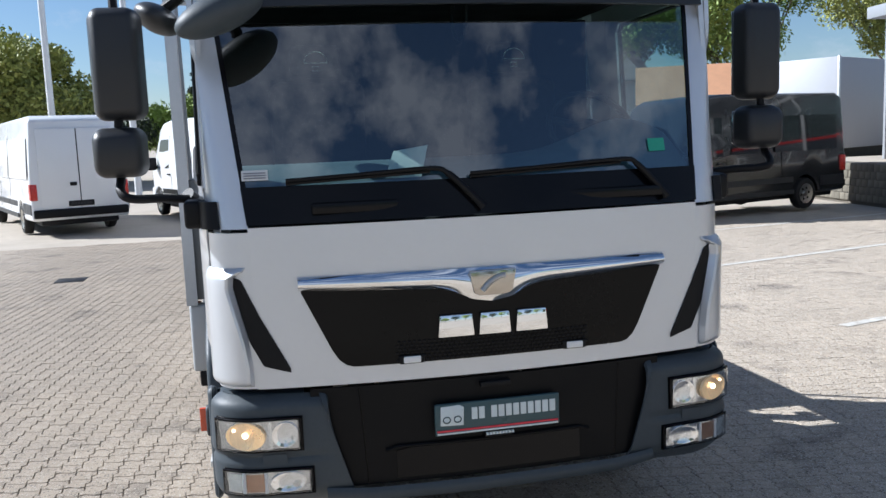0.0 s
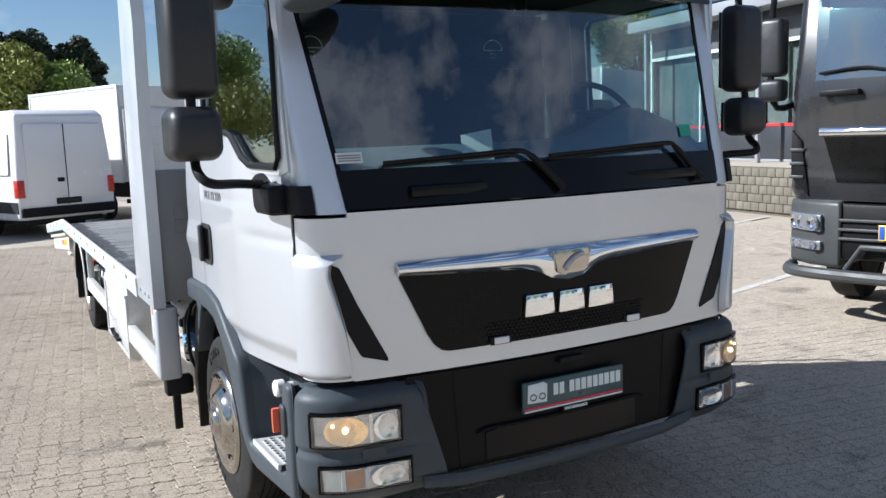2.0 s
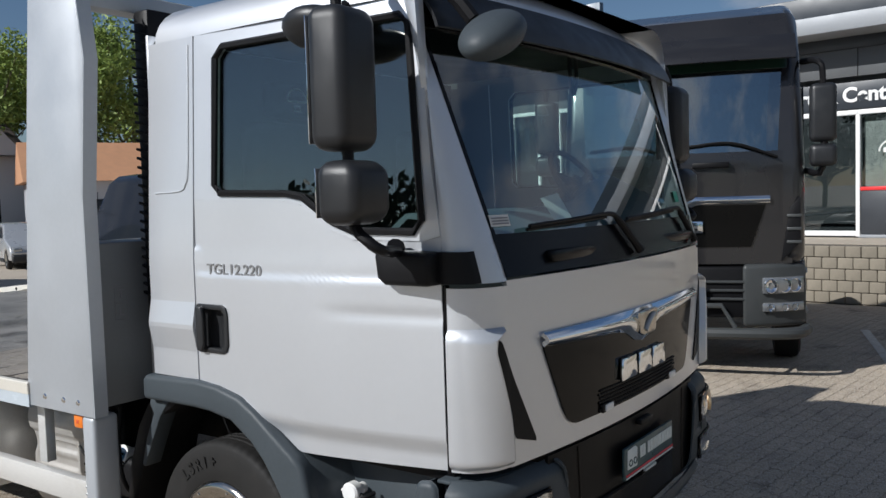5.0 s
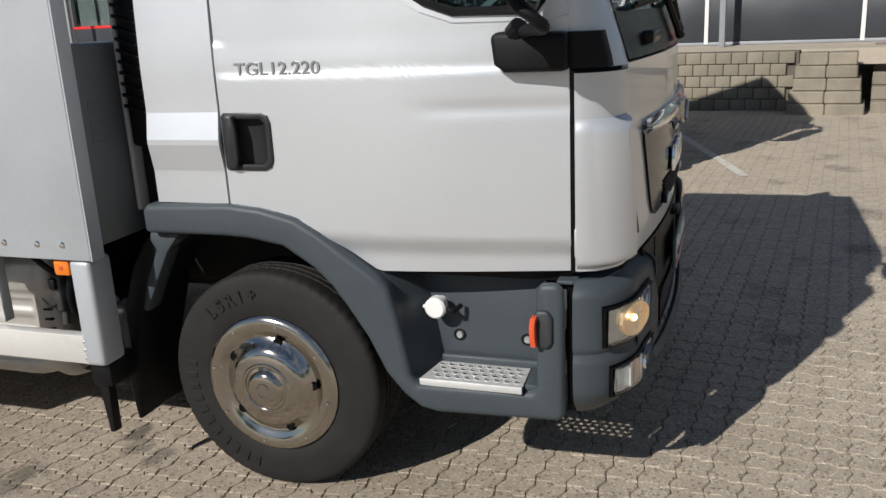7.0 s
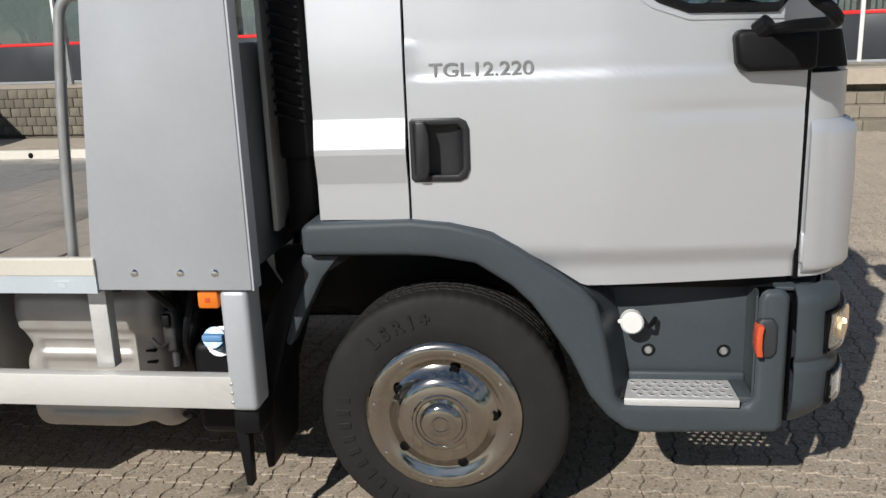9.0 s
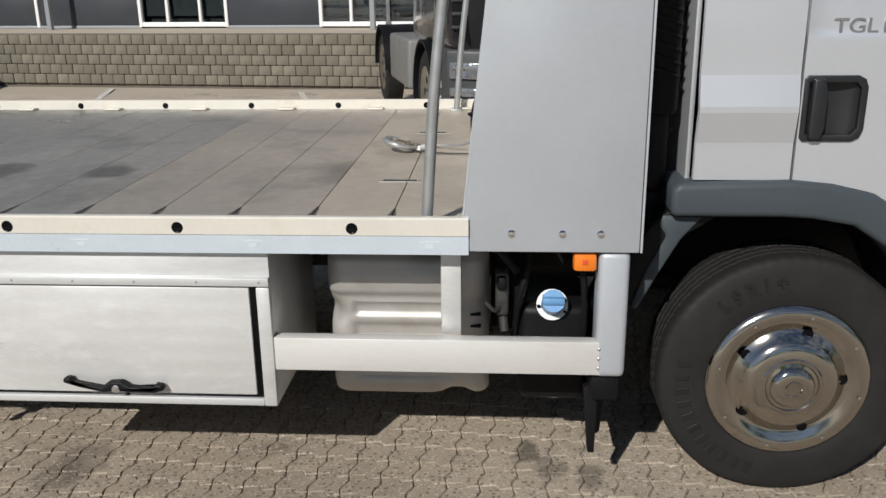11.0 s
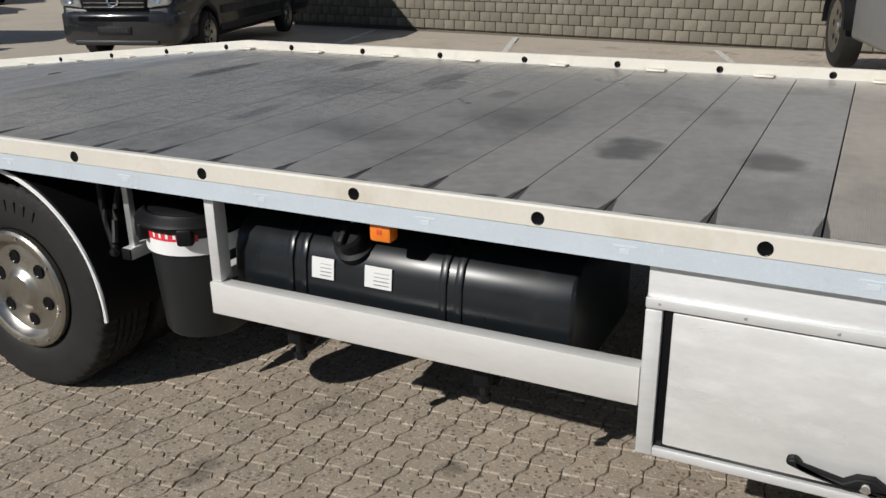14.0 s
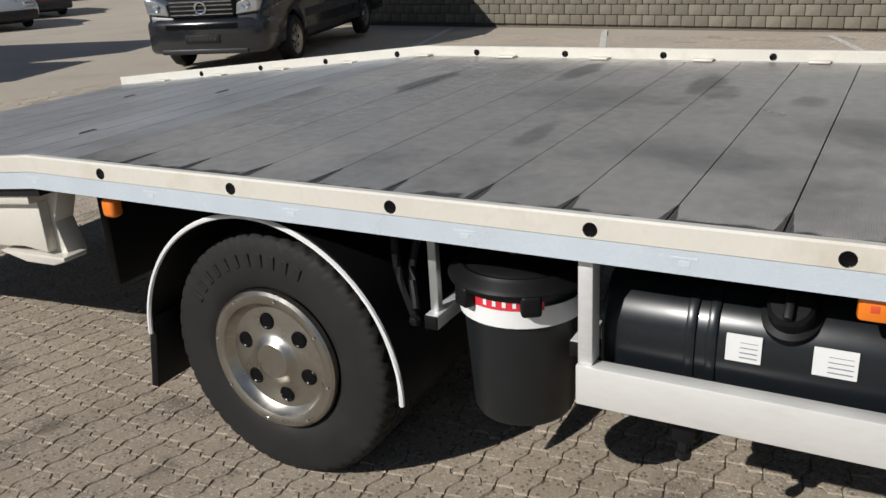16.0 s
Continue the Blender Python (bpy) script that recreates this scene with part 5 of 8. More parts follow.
# handrails at the front corners of the deck
for s, x, dy, df in ((-1, -1.185, -0.022, 0.0), (1, 1.160, 0.0, 0.03)):
    part("hand_rail", tube([(x, 1.115 + df, 0.930), (x, 1.10 + (dy + df) / 2, 1.30), (x, 1.075 + dy, 1.62), (x, 1.055 + dy, 1.70), (x, 1.01 + dy, 1.725), (x, 0.93 + dy, 1.725)], 0.0165, 12, None, 5), GALV, truck, "grey tubular hand rail")
    part("rail_foot", box(x - 0.035, x + 0.035, 1.085 + df, 1.145 + df, 0.925, 0.937, 0.003), GALV, truck)

# winch gear between deck and cab
beam = part("winch_beam", prism([(0.905, 1.008), (0.985, 0.972), (0.985, 0.86), (0.905, 0.86)], "x", -1.15, 1.215, 0.006), PALEGALV, truck, "pale galvanised cross beam at the winch")
winch = part("winch", tube([(-0.35, 0.70, 1.00), (0.35, 0.70, 1.00)], 0.10, 20), DARK, truck, "dark winch drum with wire rope")
part("winch_motor", box(0.35, 0.62, 0.60, 0.82, 0.90, 1.12, 0.03, 3), DARK, winch)
for i in range(12):
    part("rope_turn", tube([(-0.22 + 0.035 * i, 0.70 + 0.108 * math.cos(a), 1.00 + 0.108 * math.sin(a)) for a in lin(0, 2 * math.pi, 17)[:-1]], 0.009, 6, closed=True), GALV, winch)
hitch = part("tow_ball_holder", prism([(-0.52, 1.00), (-0.12, 1.00), (-0.12, 1.28), (-0.16, 1.31), (-0.34, 1.31), (-0.52, 1.20)], "y", 0.885, 0.905, 0.004), PALEGALV, truck, "galvanised holder with a capped tow ball")
part("ball_neck", tube([(-0.20, 0.905, 1.27), (-0.20, 0.925, 1.268), (-0.18, 0.942, 1.268), (-0.14, 0.95, 1.275), (-0.10, 0.95, 1.30), (-0.09, 0.95, 1.335)], [0.026, 0.026, 0.025, 0.024, 0.020, 0.013], 12, None, 5), DARK, hitch)
part("ball_cap", lathe([(0, 0.030), (0.014, 0.030), (0.019, 0.025), (0.022, 0.010), (0.022, -0.022), (0.024, -0.025), (0.024, -0.030), (0.014, -0.030)], (-0.09, 0.95, 1.358), "z", 20), BLACK, hitch, "black rubber ball cap")
part("roller", tube([(-0.12, 0.952, 0.975), (-0.12, 0.952, 1.09)], 0.022, 14), CHROME, beam)
part("roller_cap", tube([(-0.12, 0.952, 1.09), (-0.12, 0.952, 1.102)], 0.030, 14), GALV, beam)
part("roller_bracket", box(-0.19, -0.05, 0.92, 0.975, 0.985, 1.0, 0.004), GALV, beam)
part("roller", tube([(-0.30, 0.965, 1.035), (0.06, 0.965, 1.035)], 0.016, 12), CHROME, beam)
part("wire_bracket", tube([(0.12, 0.90, 1.10), (0.12, 0.90, 1.30), (0.02, 0.90, 1.33), (-0.0, 0.90, 1.29)], 0.006, 6), BLACK, beam)
hoses = part("hose_coil", tube([(-0.66, 0.84 + 0.150 * math.cos(a), 1.14 + 0.185 * math.sin(a)) for a in lin(0, 2 * math.pi, 41)[:-1]], 0.0125, 8, closed=True), BLACK, truck, "coil of black hydraulic hoses")
for dx, ry, rz in ((0.024, 0.155, 0.190), (0.048, 0.146, 0.180), (0.012, 0.130, 0.164), (0.036, 0.128, 0.160)):
    part("hose_turn", tube([(-0.66 + dx, 0.84 + ry * math.cos(a), 1.14 + rz * math.sin(a)) for a in lin(0, 2 * math.pi, 41)[:-1]], 0.0125, 8, closed=True), BLACK, hoses)
for a in (0.15, 0.95, 5.4):
    c = Vector((-0.636, 0.84 + 0.141 * math.cos(a), 1.14 + 0.175 * math.sin(a)))
    part("cable_tie", tube([c + Vector((0.044 * math.cos(b), 0.034 * math.sin(b) * math.cos(a), 0.034 * math.sin(b) * math.sin(a))) for b in lin(0, 2 * math.pi, 17)[:-1]], 0.004, 6, closed=True), FRIT, hoses)
part("pump_block", box(-0.71, -0.50, 0.56, 0.66, 0.92, 1.12, 0.02), DARK, truck)
rope = part("winch_rope", tube([(-0.12, 0.975, 1.00), (-0.04, 1.06, 0.955), (0.02, 1.14, 0.942), (0.03, 1.19, 0.940), (-0.03, 1.235, 0.940)], 0.005, 8, None, 5), GALV, truck, "steel winch rope with a brass-coloured hook")
part("rope_sleeve", tube([(0.03, 1.185, 0.942), (-0.06, 1.245, 0.942)], 0.012, 10), WHITE, rope)
HOOK = material("worn_brass", (0.36, 0.30, 0.22), 0.35, 0.85, 0.2, 20)
part("hook", tube([(-0.055, 1.255, 0.948), (-0.085, 1.285, 0.952), (-0.095, 1.325, 0.960), (-0.070, 1.368, 0.970), (-0.015, 1.384, 0.975), (0.025, 1.366, 0.972), (0.028, 1.335, 0.962)], [0.008, 0.010, 0.012, 0.012, 0.011, 0.009, 0.006], 10, None, 5), GALV, rope, "steel safety hook")
part("hook_eye", tube([(-0.035 + 0.022 * math.cos(a), 1.262 + 0.022 * math.sin(a), 0.948) for a in lin(0, 2 * math.pi, 17)[:-1]], 0.008, 8, closed=True), HOOK, rope)
part("hook_pin", tube([(-0.050, 1.285, 0.935), (-0.045, 1.290, 0.972)], 0.011, 10), HOOK, rope)
part("hook_latch", tube([(-0.060, 1.280, 0.958), (-0.02, 1.31, 0.966), (0.024, 1.345, 0.965)], 0.005, 8, None, 3), HOOK, rope)
part("slack_wire", tube([(-0.06, 1.27, 0.936), (-0.10, 1.18, 0.933), (-0.13, 1.02, 0.936), (-0.12, 0.99, 0.960), (-0.09, 0.96, 0.975)], 0.0035, 6, None, 5), CASTMETAL, rope)

# ---- under the deck, near side and far side ----
def side_gear(s):
    """Lockers, tanks and guards along one side; s is -1 for the near side."""
    X = lambda x: -x if s < 0 else x * 0.985
    B = lambda x0, x1, *a, **k: box(min(X(x0), X(x1)), max(X(x0), X(x1)), *a, **k)
    part("guard_leg", B(1.155, 1.270, 0.535, 0.622, 0.490, 0.876, 0.018, 3), SHIELD, truck, "rounded grey guard leg")
    bar = part("guard_bar", B(1.225, 1.268, 0.60, 1.572, 0.497, 0.602, 0.004), GUARD, truck, "white aluminium side guard bar")
    for z in (0.52, 0.55, 0.58):
        part("rivet", lathe([(0, -s * -0.003), (0.004, -s * -0.002), (0.006, 0)], (X(1.2685), 0.612, z), "x", 8), GALV, bar)
    part("guard_strut", B(1.16, 1.205, 1.015, 1.075, 0.60, 0.90, 0.004), ALU, truck)
    part("guard_strut", tube([(X(1.16), 0.93, 0.88), (X(1.10), 0.85, 0.76)], 0.012, 6), BLACK, truck)
    lamp = part("side_lamp", B(1.21, 1.262, 0.628, 0.694, 0.815, 0.872, 0.010), ORANGE, truck, "amber side marker lamp")
    part("lamp_rib", B(1.260, 1.2635, 0.653, 0.669, 0.836, 0.851, 0.001), AMBERRED, lamp)
    part("flap_bracket", B(1.10, 1.24, 0.545, 0.63, 0.40, 0.495, 0.012), BLACK, truck)
    part("flap_corner", prism([(0.60, 0.45), (0.645, 0.42), (0.625, 0.20), (0.605, 0.20)], "x", X(1.16), X(1.20), 0.003), BLACK, truck)
    # silencer shell
    def shell(y, z):
        """The pressed outer face: rounded ends, a ridge at the shoulder, two shallow panels and a pinched rear corner."""
        out = 1.062
        for e, r in ((y - 0.935, 0.07), (1.450 - y, 0.055), (z - 0.285, 0.09), (0.850 - z, 0.06)):
            out -= r - math.sqrt(max(0.0, r * r - max(0.0, r - e) ** 2))
        out -= 0.55 * max(0.0, z - 0.775) + 0.016 * (1 - min(1, max(0, (z - 0.655) / 0.02))) - 0.010 * math.exp(-((z - 0.72) / 0.035) ** 2)
        for za, zb in ((0.585, 0.635), (0.505, 0.565), (0.36, 0.44)):
            out -= 0.010 * min(1, max(0, (z - za) / 0.012)) * min(1, max(0, (zb - z) / 0.012)) * min(1, max(0, (y - 1.03) / 0.02)) * min(1, max(0, (1.375 - y) / 0.02))
        out -= 0.055 * math.exp(-((y - 1.445) / 0.035) ** 2 - ((z - 0.60) / 0.035) ** 2) + 0.05 * math.exp(-((y - 1.13) / 0.05) ** 2 - ((z - 0.85) / 0.06) ** 2)
        out -= 0.06 * math.exp(-((y - 1.04) / 0.045) ** 2 - ((z - 0.285) / 0.05) ** 2)
        return (X(out), y, z)
    sil = part("silencer", sheet(shell, lin(0.935, 1.450, 66), lin(0.285, 0.850, 72), 0.012, core=(0, 1.2, 0.55)), SILENCER, truck, "pale metal silencer shell with pressed folds")
    part("silencer_core", B(0.52, 0.975, 0.955, 1.440, 0.295, 0.838, 0.03, 3), SILENCER, sil)
    for i in range(4):
        part("cooling_slot", B(1.028, 1.046, 0.960, 0.995, 0.47 + 0.040 * i, 0.480 + 0.040 * i, 0.003), FRIT, sil)
    # engine-side clutter and the blue-capped tank
    part("filter_housing", B(0.62, 0.95, 0.84, 0.93, 0.50, 0.84, 0.03, 3), BLACK, truck)
    for k in range(4):
        part("hose", tube([(X(0.96 - 0.04 * k), 0.90, 0.84), (X(1.0), 0.86 - 0.01 * k, 0.72), (X(0.98), 0.88, 0.60 - 0.02 * k), (X(0.85), 0.84, 0.52)], 0.009 + 0.002 * k, 6, None, 4), BLACK, truck)
    valve = part("valve_block", B(1.0, 1.07, 0.872, 0.915, 0.60, 0.745, 0.012, 3), CASTMETAL, truck, "dull cast metal valve with fittings")
    part("valve_stub", tube([(X(1.05), 0.895, 0.640), (X(1.085), 0.915, 0.625), (X(1.09), 0.945, 0.655)], 0.007, 8, None, 3), CASTMETAL, valve)
    part("valve_stub", tube([(X(1.04), 0.89, 0.60), (X(1.05), 0.885, 0.545)], 0.014, 10), CASTMETAL, valve)
    part("valve_cover", B(1.03, 1.085, 0.880, 0.910, 0.690, 0.735, 0.008), BLACK, valve)
    part("pipe", tube([(X(1.06), 0.66, 0.86), (X(1.09), 0.645, 0.72), (X(1.08), 0.640, 0.55), (X(1.0), 0.65, 0.42)], 0.010, 8, None, 5), BLACK, truck)
    part("pipe", tube([(X(1.0), 0.80, 0.86), (X(1.06), 0.815, 0.76), (X(1.05), 0.845, 0.62), (X(0.95), 0.85, 0.45)], 0.012, 8, None, 5), BLACK, truck)
    adb = part("additive_tank", B(0.72, 1.04, 0.612, 0.838, 0.295, 0.625, 0.03, 3), BLACK, truck, "black additive tank with a blue cap")
    part("tank_neck", tube([(X(0.98), 0.735, 0.60), (X(1.030), 0.735, 0.627)], 0.050, 20), WHITE, adb)
    part("blue_cap", tube([(X(1.03), 0.735, 0.628), (X(1.085), 0.735, 0.660)], [0.036, 0.036], 20), BLUE, adb, "pale blue screw cap")
    for q in range(7):
        aq = 2 * math.pi * q / 7
        part("neck_mark", tube([(X(1.0385), 0.735 + 0.043 * math.cos(aq), 0.625 + 0.043 * math.sin(aq)), (X(1.0425), 0.735 + 0.043 * math.cos(aq), 0.625 + 0.043 * math.sin(aq))], 0.006, 6), FRIT, adb)
    part("cap_grip", B(1.075, 1.10, 0.70, 0.77, 0.650, 0.672, 0.006), BLUE, adb)
    # tool locker
    lock = part("tool_locker", B(0.70, 1.258, 1.572, 2.562, 0.378, 0.868, 0.003), ALU, truck, "aluminium tool locker with a closed hinged door")
    part("locker_hinge", B(1.252, 1.276, 1.572, 2.562, 0.764, 0.790, 0.003), ALU, lock)
    for i in range(6):
        y = 1.60 + 0.186 * i
        part("hinge_screw", lathe([(0, s * 0.0015), (0.003, s * 0.001), (0.004, 0)], (X(1.2765), y, 0.777), "x", 8), GALV, lock)
    for y0, y1, z0, z1 in ((1.572, 1.612, 0.378, 0.760), (2.522, 2.562, 0.378, 0.760), (1.612, 2.522, 0.378, 0.402)):
        part("locker_frame", B(1.250, 1.274, y0, y1, z0, z1, 0.004), ALU, lock)
    dr = part("locker_door", B(1.252, 1.268, 1.634, 2.500, 0.412, 0.758, 0.004), DOORALU, lock, "brushed ribbed aluminium locker door")
    part("door_seal", B(1.250, 1.262, 1.612, 2.522, 0.402, 0.762, 0.001), FRIT, lock)
    part("locker_handle", prism([(2.222, 0.470), (2.202, 0.474), (2.190, 0.458), (2.105, 0.442), (2.080, 0.460), (2.044, 0.463), (2.018, 0.446), (1.952, 0.440), (1.935, 0.455), (1.915, 0.452),
                                      (1.910, 0.436), (1.940, 0.426), (2.020, 0.427), (2.060, 0.430), (2.100, 0.426), (2.180, 0.442), (2.224, 0.456)], "x", X(1.272), X(1.300), 0.007, seg=3), BLACK, dr, "black folding handle")
    part("locker_lock", lathe([(0, s * 0.030), (0.010, s * 0.030), (0.012, s * 0.026), (0.020, 0)], (X(1.276), 2.06, 0.440), "x", 14), CHROME, dr)
    # rear guard bar, strut and fuel tank
    part("guard_bar", B(1.215, 1.262, 2.566, 3.868, 0.497, 0.600, 0.004), GUARD, truck, "white aluminium side guard bar")
    part("guard_strut", B(1.20, 1.252, 3.830, 3.866, 0.60, 0.89, 0.004), ALU, truck)
    for y in (3.015, 3.635):
        cl = part("guard_clamp", B(1.12, 1.18, y - 0.025, y + 0.025, 0.40, 0.492, 0.006), BLACK, truck)
        part("clamp_bolt", tube([(X(1.15), y, 0.34), (X(1.15), y, 0.42)], 0.014, 8), DARK, cl)
        part("clamp_nut", lathe([(0, 0), (0.020, 0), (0.020, 0.018), (0.012, 0.02)], (X(1.15), y, 0.345), "z", 6), DARK, cl)
        part("clamp_wing", prism([(y - 0.06, 0.45), (y + 0.06, 0.45), (y + 0.03, 0.38), (y - 0.03, 0.38)], "x", X(1.10), X(1.125), 0.004), BLACK, cl)
    secpts = [(0.58, 0.45), (0.58, 0.79), (0.62, 0.80), (1.02, 0.795), (1.10, 0.775), (1.15, 0.735), (1.172, 0.68), (1.178, 0.60), (1.17, 0.51), (1.13, 0.455), (1.08, 0.435), (0.62, 0.435)]
    tk = part("fuel_tank", prism([(X(a), b) for a, b in secpts], "y", 2.762, 3.838, 0.012, seg=3), TANK, truck, "gloss black fuel tank with two straps")
    for y in (3.105, 3.605):
        part("tank_strap", prism([(X(a * 1.0 + (0.006 if a > 1 else 0)), b + (0.006 if b > 0.6 else -0.006)) for a, b in secpts], "y", y - 0.035, y - 0.012, 0.003), TANK, tk)
        part("tank_strap", prism([(X(a * 1.0 + (0.006 if a > 1 else 0)), b + (0.006 if b > 0.6 else -0.006)) for a, b in secpts], "y", y + 0.012, y + 0.035, 0.003), TANK, tk)
    cap = lathe([(0, 0.066), (0.040, 0.064), (0.048, 0.055), (0.048, 0.016), (0.062, 0.010), (0.062, -0.03)], (0, 0, 0), "z", 24)
    box(-0.042, 0.042, -0.010, 0.010, 0.064, 0.084, 0.006, 2, cap)
    cap.transform(Matrix.Translation((X(1.135), 3.425, 0.745)) @ Matrix.Rotation(s * radians(42), 4, "Y"))
    part("fuel_cap", cap, BLACK, tk)
    for y0, y1 in ((3.475, 3.55), (3.285, 3.372)):
        lb = part("tank_label", sheet(lambda y, v: (X(1.1725 + 0.0085 * (1 - v) ** 0.7), y, 0.640 + 0.062 * v), [y0, y1], lin(0, 1, 5), -s * 0.0012 * -1), PAPER, tk, "white paper label with print")
        for i in range(4):
            part("print_bar", B(1.1800 - 0.006 * (i / 3) ** 1.3, 1.1822 - 0.006 * (i / 3) ** 1.3, y0 + 0.008, y1 - 0.030, 0.650 + 0.011 * i, 0.6518 + 0.011 * i, 0.0002, 1), INK, lb)
    lamp2 = part("side_lamp", B(1.215, 1.262, 3.235, 3.300, 0.812, 0.870, 0.010), ORANGE, truck, "amber side marker lamp")
    part("lamp_rib", B(1.260, 1.2635, 3.260, 3.276, 0.834, 0.849, 0.001), AMBERRED, lamp2)
    part("side_lamp", B(1.205, 1.250, 5.355, 5.408, 0.790, 0.850, 0.014, 3), ORANGE, truck, "amber side marker lamp")
    # rear mudguard with a white edge
    fender = part("mudguard", lathe([(0.468, X(1.225)), (0.476, X(1.215)), (0.476, X(0.62)), (0.462, X(0.62)), (0.462, X(1.222))], (0, 4.848, 0.375), "x", 44, arc=(3, 183)) if s < 0 else
                  lathe([(0.468, X(1.225)), (0.476, X(1.215)), (0.476, X(0.62)), (0.462, X(0.62)), (0.462, X(1.222))], (0, 4.848, 0.375), "x", 44, arc=(3, 183)), BLACK, truck, "black mudguard with a white edge strip")
    part("white_edge", tube([(X(1.226), 4.848 + 0.470 * math.cos(radians(a)), 0.375 + 0.470 * math.sin(radians(a))) for a in lin(3, 183, 44)], 0.0075, 6), WHITE, fender)
    part("mud_flap", prism([(5.295, 0.46), (5.325, 0.46), (5.375, 0.19), (5.345, 0.19)], "x", X(0.64), X(1.215), 0.003), BLACK, fender)
    part("fender_stay", tube([(X(1.16), 4.36, 0.60), (X(1.13), 4.42, 0.72), (X(1.12), 4.43, 0.88)], 0.012, 8, None, 4), BLACK, truck)
    # bin holder
    for ya, yb in ((4.288, 4.328), (3.880, 3.920)):
        arm = part("bin_bracket", B(0.90, 1.158, ya, yb, 0.566, 0.606, 0.003), ALU, truck, "square aluminium bracket arm")
        part("end_cap", B(1.157, 1.164, ya + 0.001, yb - 0.001, 0.567, 0.605, 0.002), BLACK, arm)
    part("hanger", B(1.105, 1.13, 4.300, 4.325, 0.594, 0.87, 0.003), GALV, truck)
    part("bracket_knob", lathe([(0, -0.016), (0.012, -0.012), (0.017, 0), (0.012, 0.012), (0, 0.016)], (X(1.17), 4.352, 0.590), "x", 12), BLACK, truck)
    part("shock_absorber", tube([(X(1.08), 4.36, 0.86), (X(1.11), 4.385, 0.72), (X(1.165), 4.350, 0.62)], 0.011, 8, None, 3), BLACK, truck)
    part("bin_band", lathe([(0.1615, 0.0), (0.1655, 0.0), (0.1655, 0.055), (0.1615, 0.055)], (X(1.045), 4.092, 0.634), "z", 40), WHITE, truck, "white band holding the bin")


side_gear(-1)
side_gear(1)

bins = thing("waste_bin", "black plastic waste bin with lid held in a white band", "bin", (-1.045, 4.092, 0.330))
part("bin_body", lathe([(0, 0.0), (0.112, 0.0), (0.128, 0.005), (0.136, 0.020), (0.160, 0.37), (0.168, 0.375), (0.168, 0.395), (0.155, 0.40)], (0, 0, 0), "z", 40), material("bin_plastic", (0.0085, 0.011, 0.0125), 0.45, 0, 0.15, 9), bins)
lid = part("lid", lathe([(0.170, 0.385), (0.190, 0.392), (0.194, 0.402), (0.188, 0.412), (0.170, 0.424), (0.164, 0.434), (0.156, 0.434), (0.150, 0.428), (0.140, 0.438), (0.09, 0.454), (0.04, 0.462), (0, 0.464)], (0, 0, 0), "z", 40), BLACK, bins)
part("lid_knob", tube([(-0.05, 0, 0.448), (-0.035, 0, 0.484), (0.035, 0, 0.484), (0.05, 0, 0.448)], 0.014, 8, None, 3), BLACK, lid)
for a in (150, 210, 330, 30):
    c, sn = math.cos(radians(a)), math.sin(radians(a))
    q = box(-0.022, 0.024, -0.026, 0.026, 0.345, 0.402, 0.010, 3)
    q.transform(Matrix.Translation((0.172 * c, 0.172 * sn, 0)) @ Matrix.Rotation(radians(a), 4, "Z"))
    part("lid_clip", q, BLACK, bins)
red = part("bin_label", lathe([(0.1668, 0.352), (0.1668, 0.382)], (0, 0, 0), "z", 24, arc=(158, 222)), REDSTRIPE, bins, "red printed strip under the rim")
for i in range(5):
    a0 = 168 + 9 * i
    part("print_bar", lathe([(0.1676, 0.360), (0.1676, 0.375)], (0, 0, 0), "z", 6, arc=(a0, a0 + 3.2)), WHITE, red)


# ---- surroundings: materials ----
GROUND = material("worn_concrete_yard", (0.42, 0.365, 0.295), 0.85, 0, 0.10, 0.6, dirt=(0.26, 0.225, 0.18), dscale=0.45, dlow=0.5, dhigh=0.75, dmix=0.5, bump=0.3, bscale=60)
BED = material("joint_sand", (0.10, 0.085, 0.065), 0.95, 0, 0.3, 30)
def grains(m, pale=(0.62, 0.57, 0.50), dark=(0.13, 0.11, 0.09)):
    """Pale and dark grit showing in a concrete face."""
    n, l = m.node_tree.nodes, m.node_tree.links
    src = n["Principled BSDF"].inputs["Base Color"].links[0].from_socket
    t = n.new("ShaderNodeNewGeometry")
    for color, s, pick, mix in ((pale, 75.0, 0.55, 0.85), (pale, 170.0, 0.42, 0.55), (dark, 55.0, 0.62, 0.7), (dark, 140.0, 0.48, 0.5)):
        k, sp, a1, a2, mu, mx = (n.new("ShaderNode" + q) for q in ("TexVoronoi", "SeparateColor", "Math", "Math", "Math", "MixRGB"))
        k.inputs["Scale"].default_value = s
        a1.operation, a1.inputs[1].default_value = "LESS_THAN", 0.36
        a2.operation, a2.inputs[1].default_value = "GREATER_THAN", pick
        mu.operation = "MULTIPLY"
        sc = n.new("ShaderNodeMath")
        sc.operation, sc.inputs[1].default_value = "MULTIPLY", mix
        mx.inputs["Color2"].default_value = (*color, 1)
        l.new(t.outputs["Position"], k.inputs["Vector"])
        l.new(k.outputs["Distance"], a1.inputs[0])
        l.new(k.outputs["Color"], sp.inputs[0])
        l.new(sp.outputs[0], a2.inputs[0])
        l.new(a1.outputs[0], mu.inputs[0])
        l.new(a2.outputs[0], mu.inputs[1])
        l.new(mu.outputs[0], sc.inputs[0])
        l.new(sc.outputs[0], mx.inputs["Fac"])
        l.new(src, mx.inputs["Color1"])
        src = mx.outputs[0]
    l.new(src, n["Principled BSDF"].inputs["Base Color"])
    return m


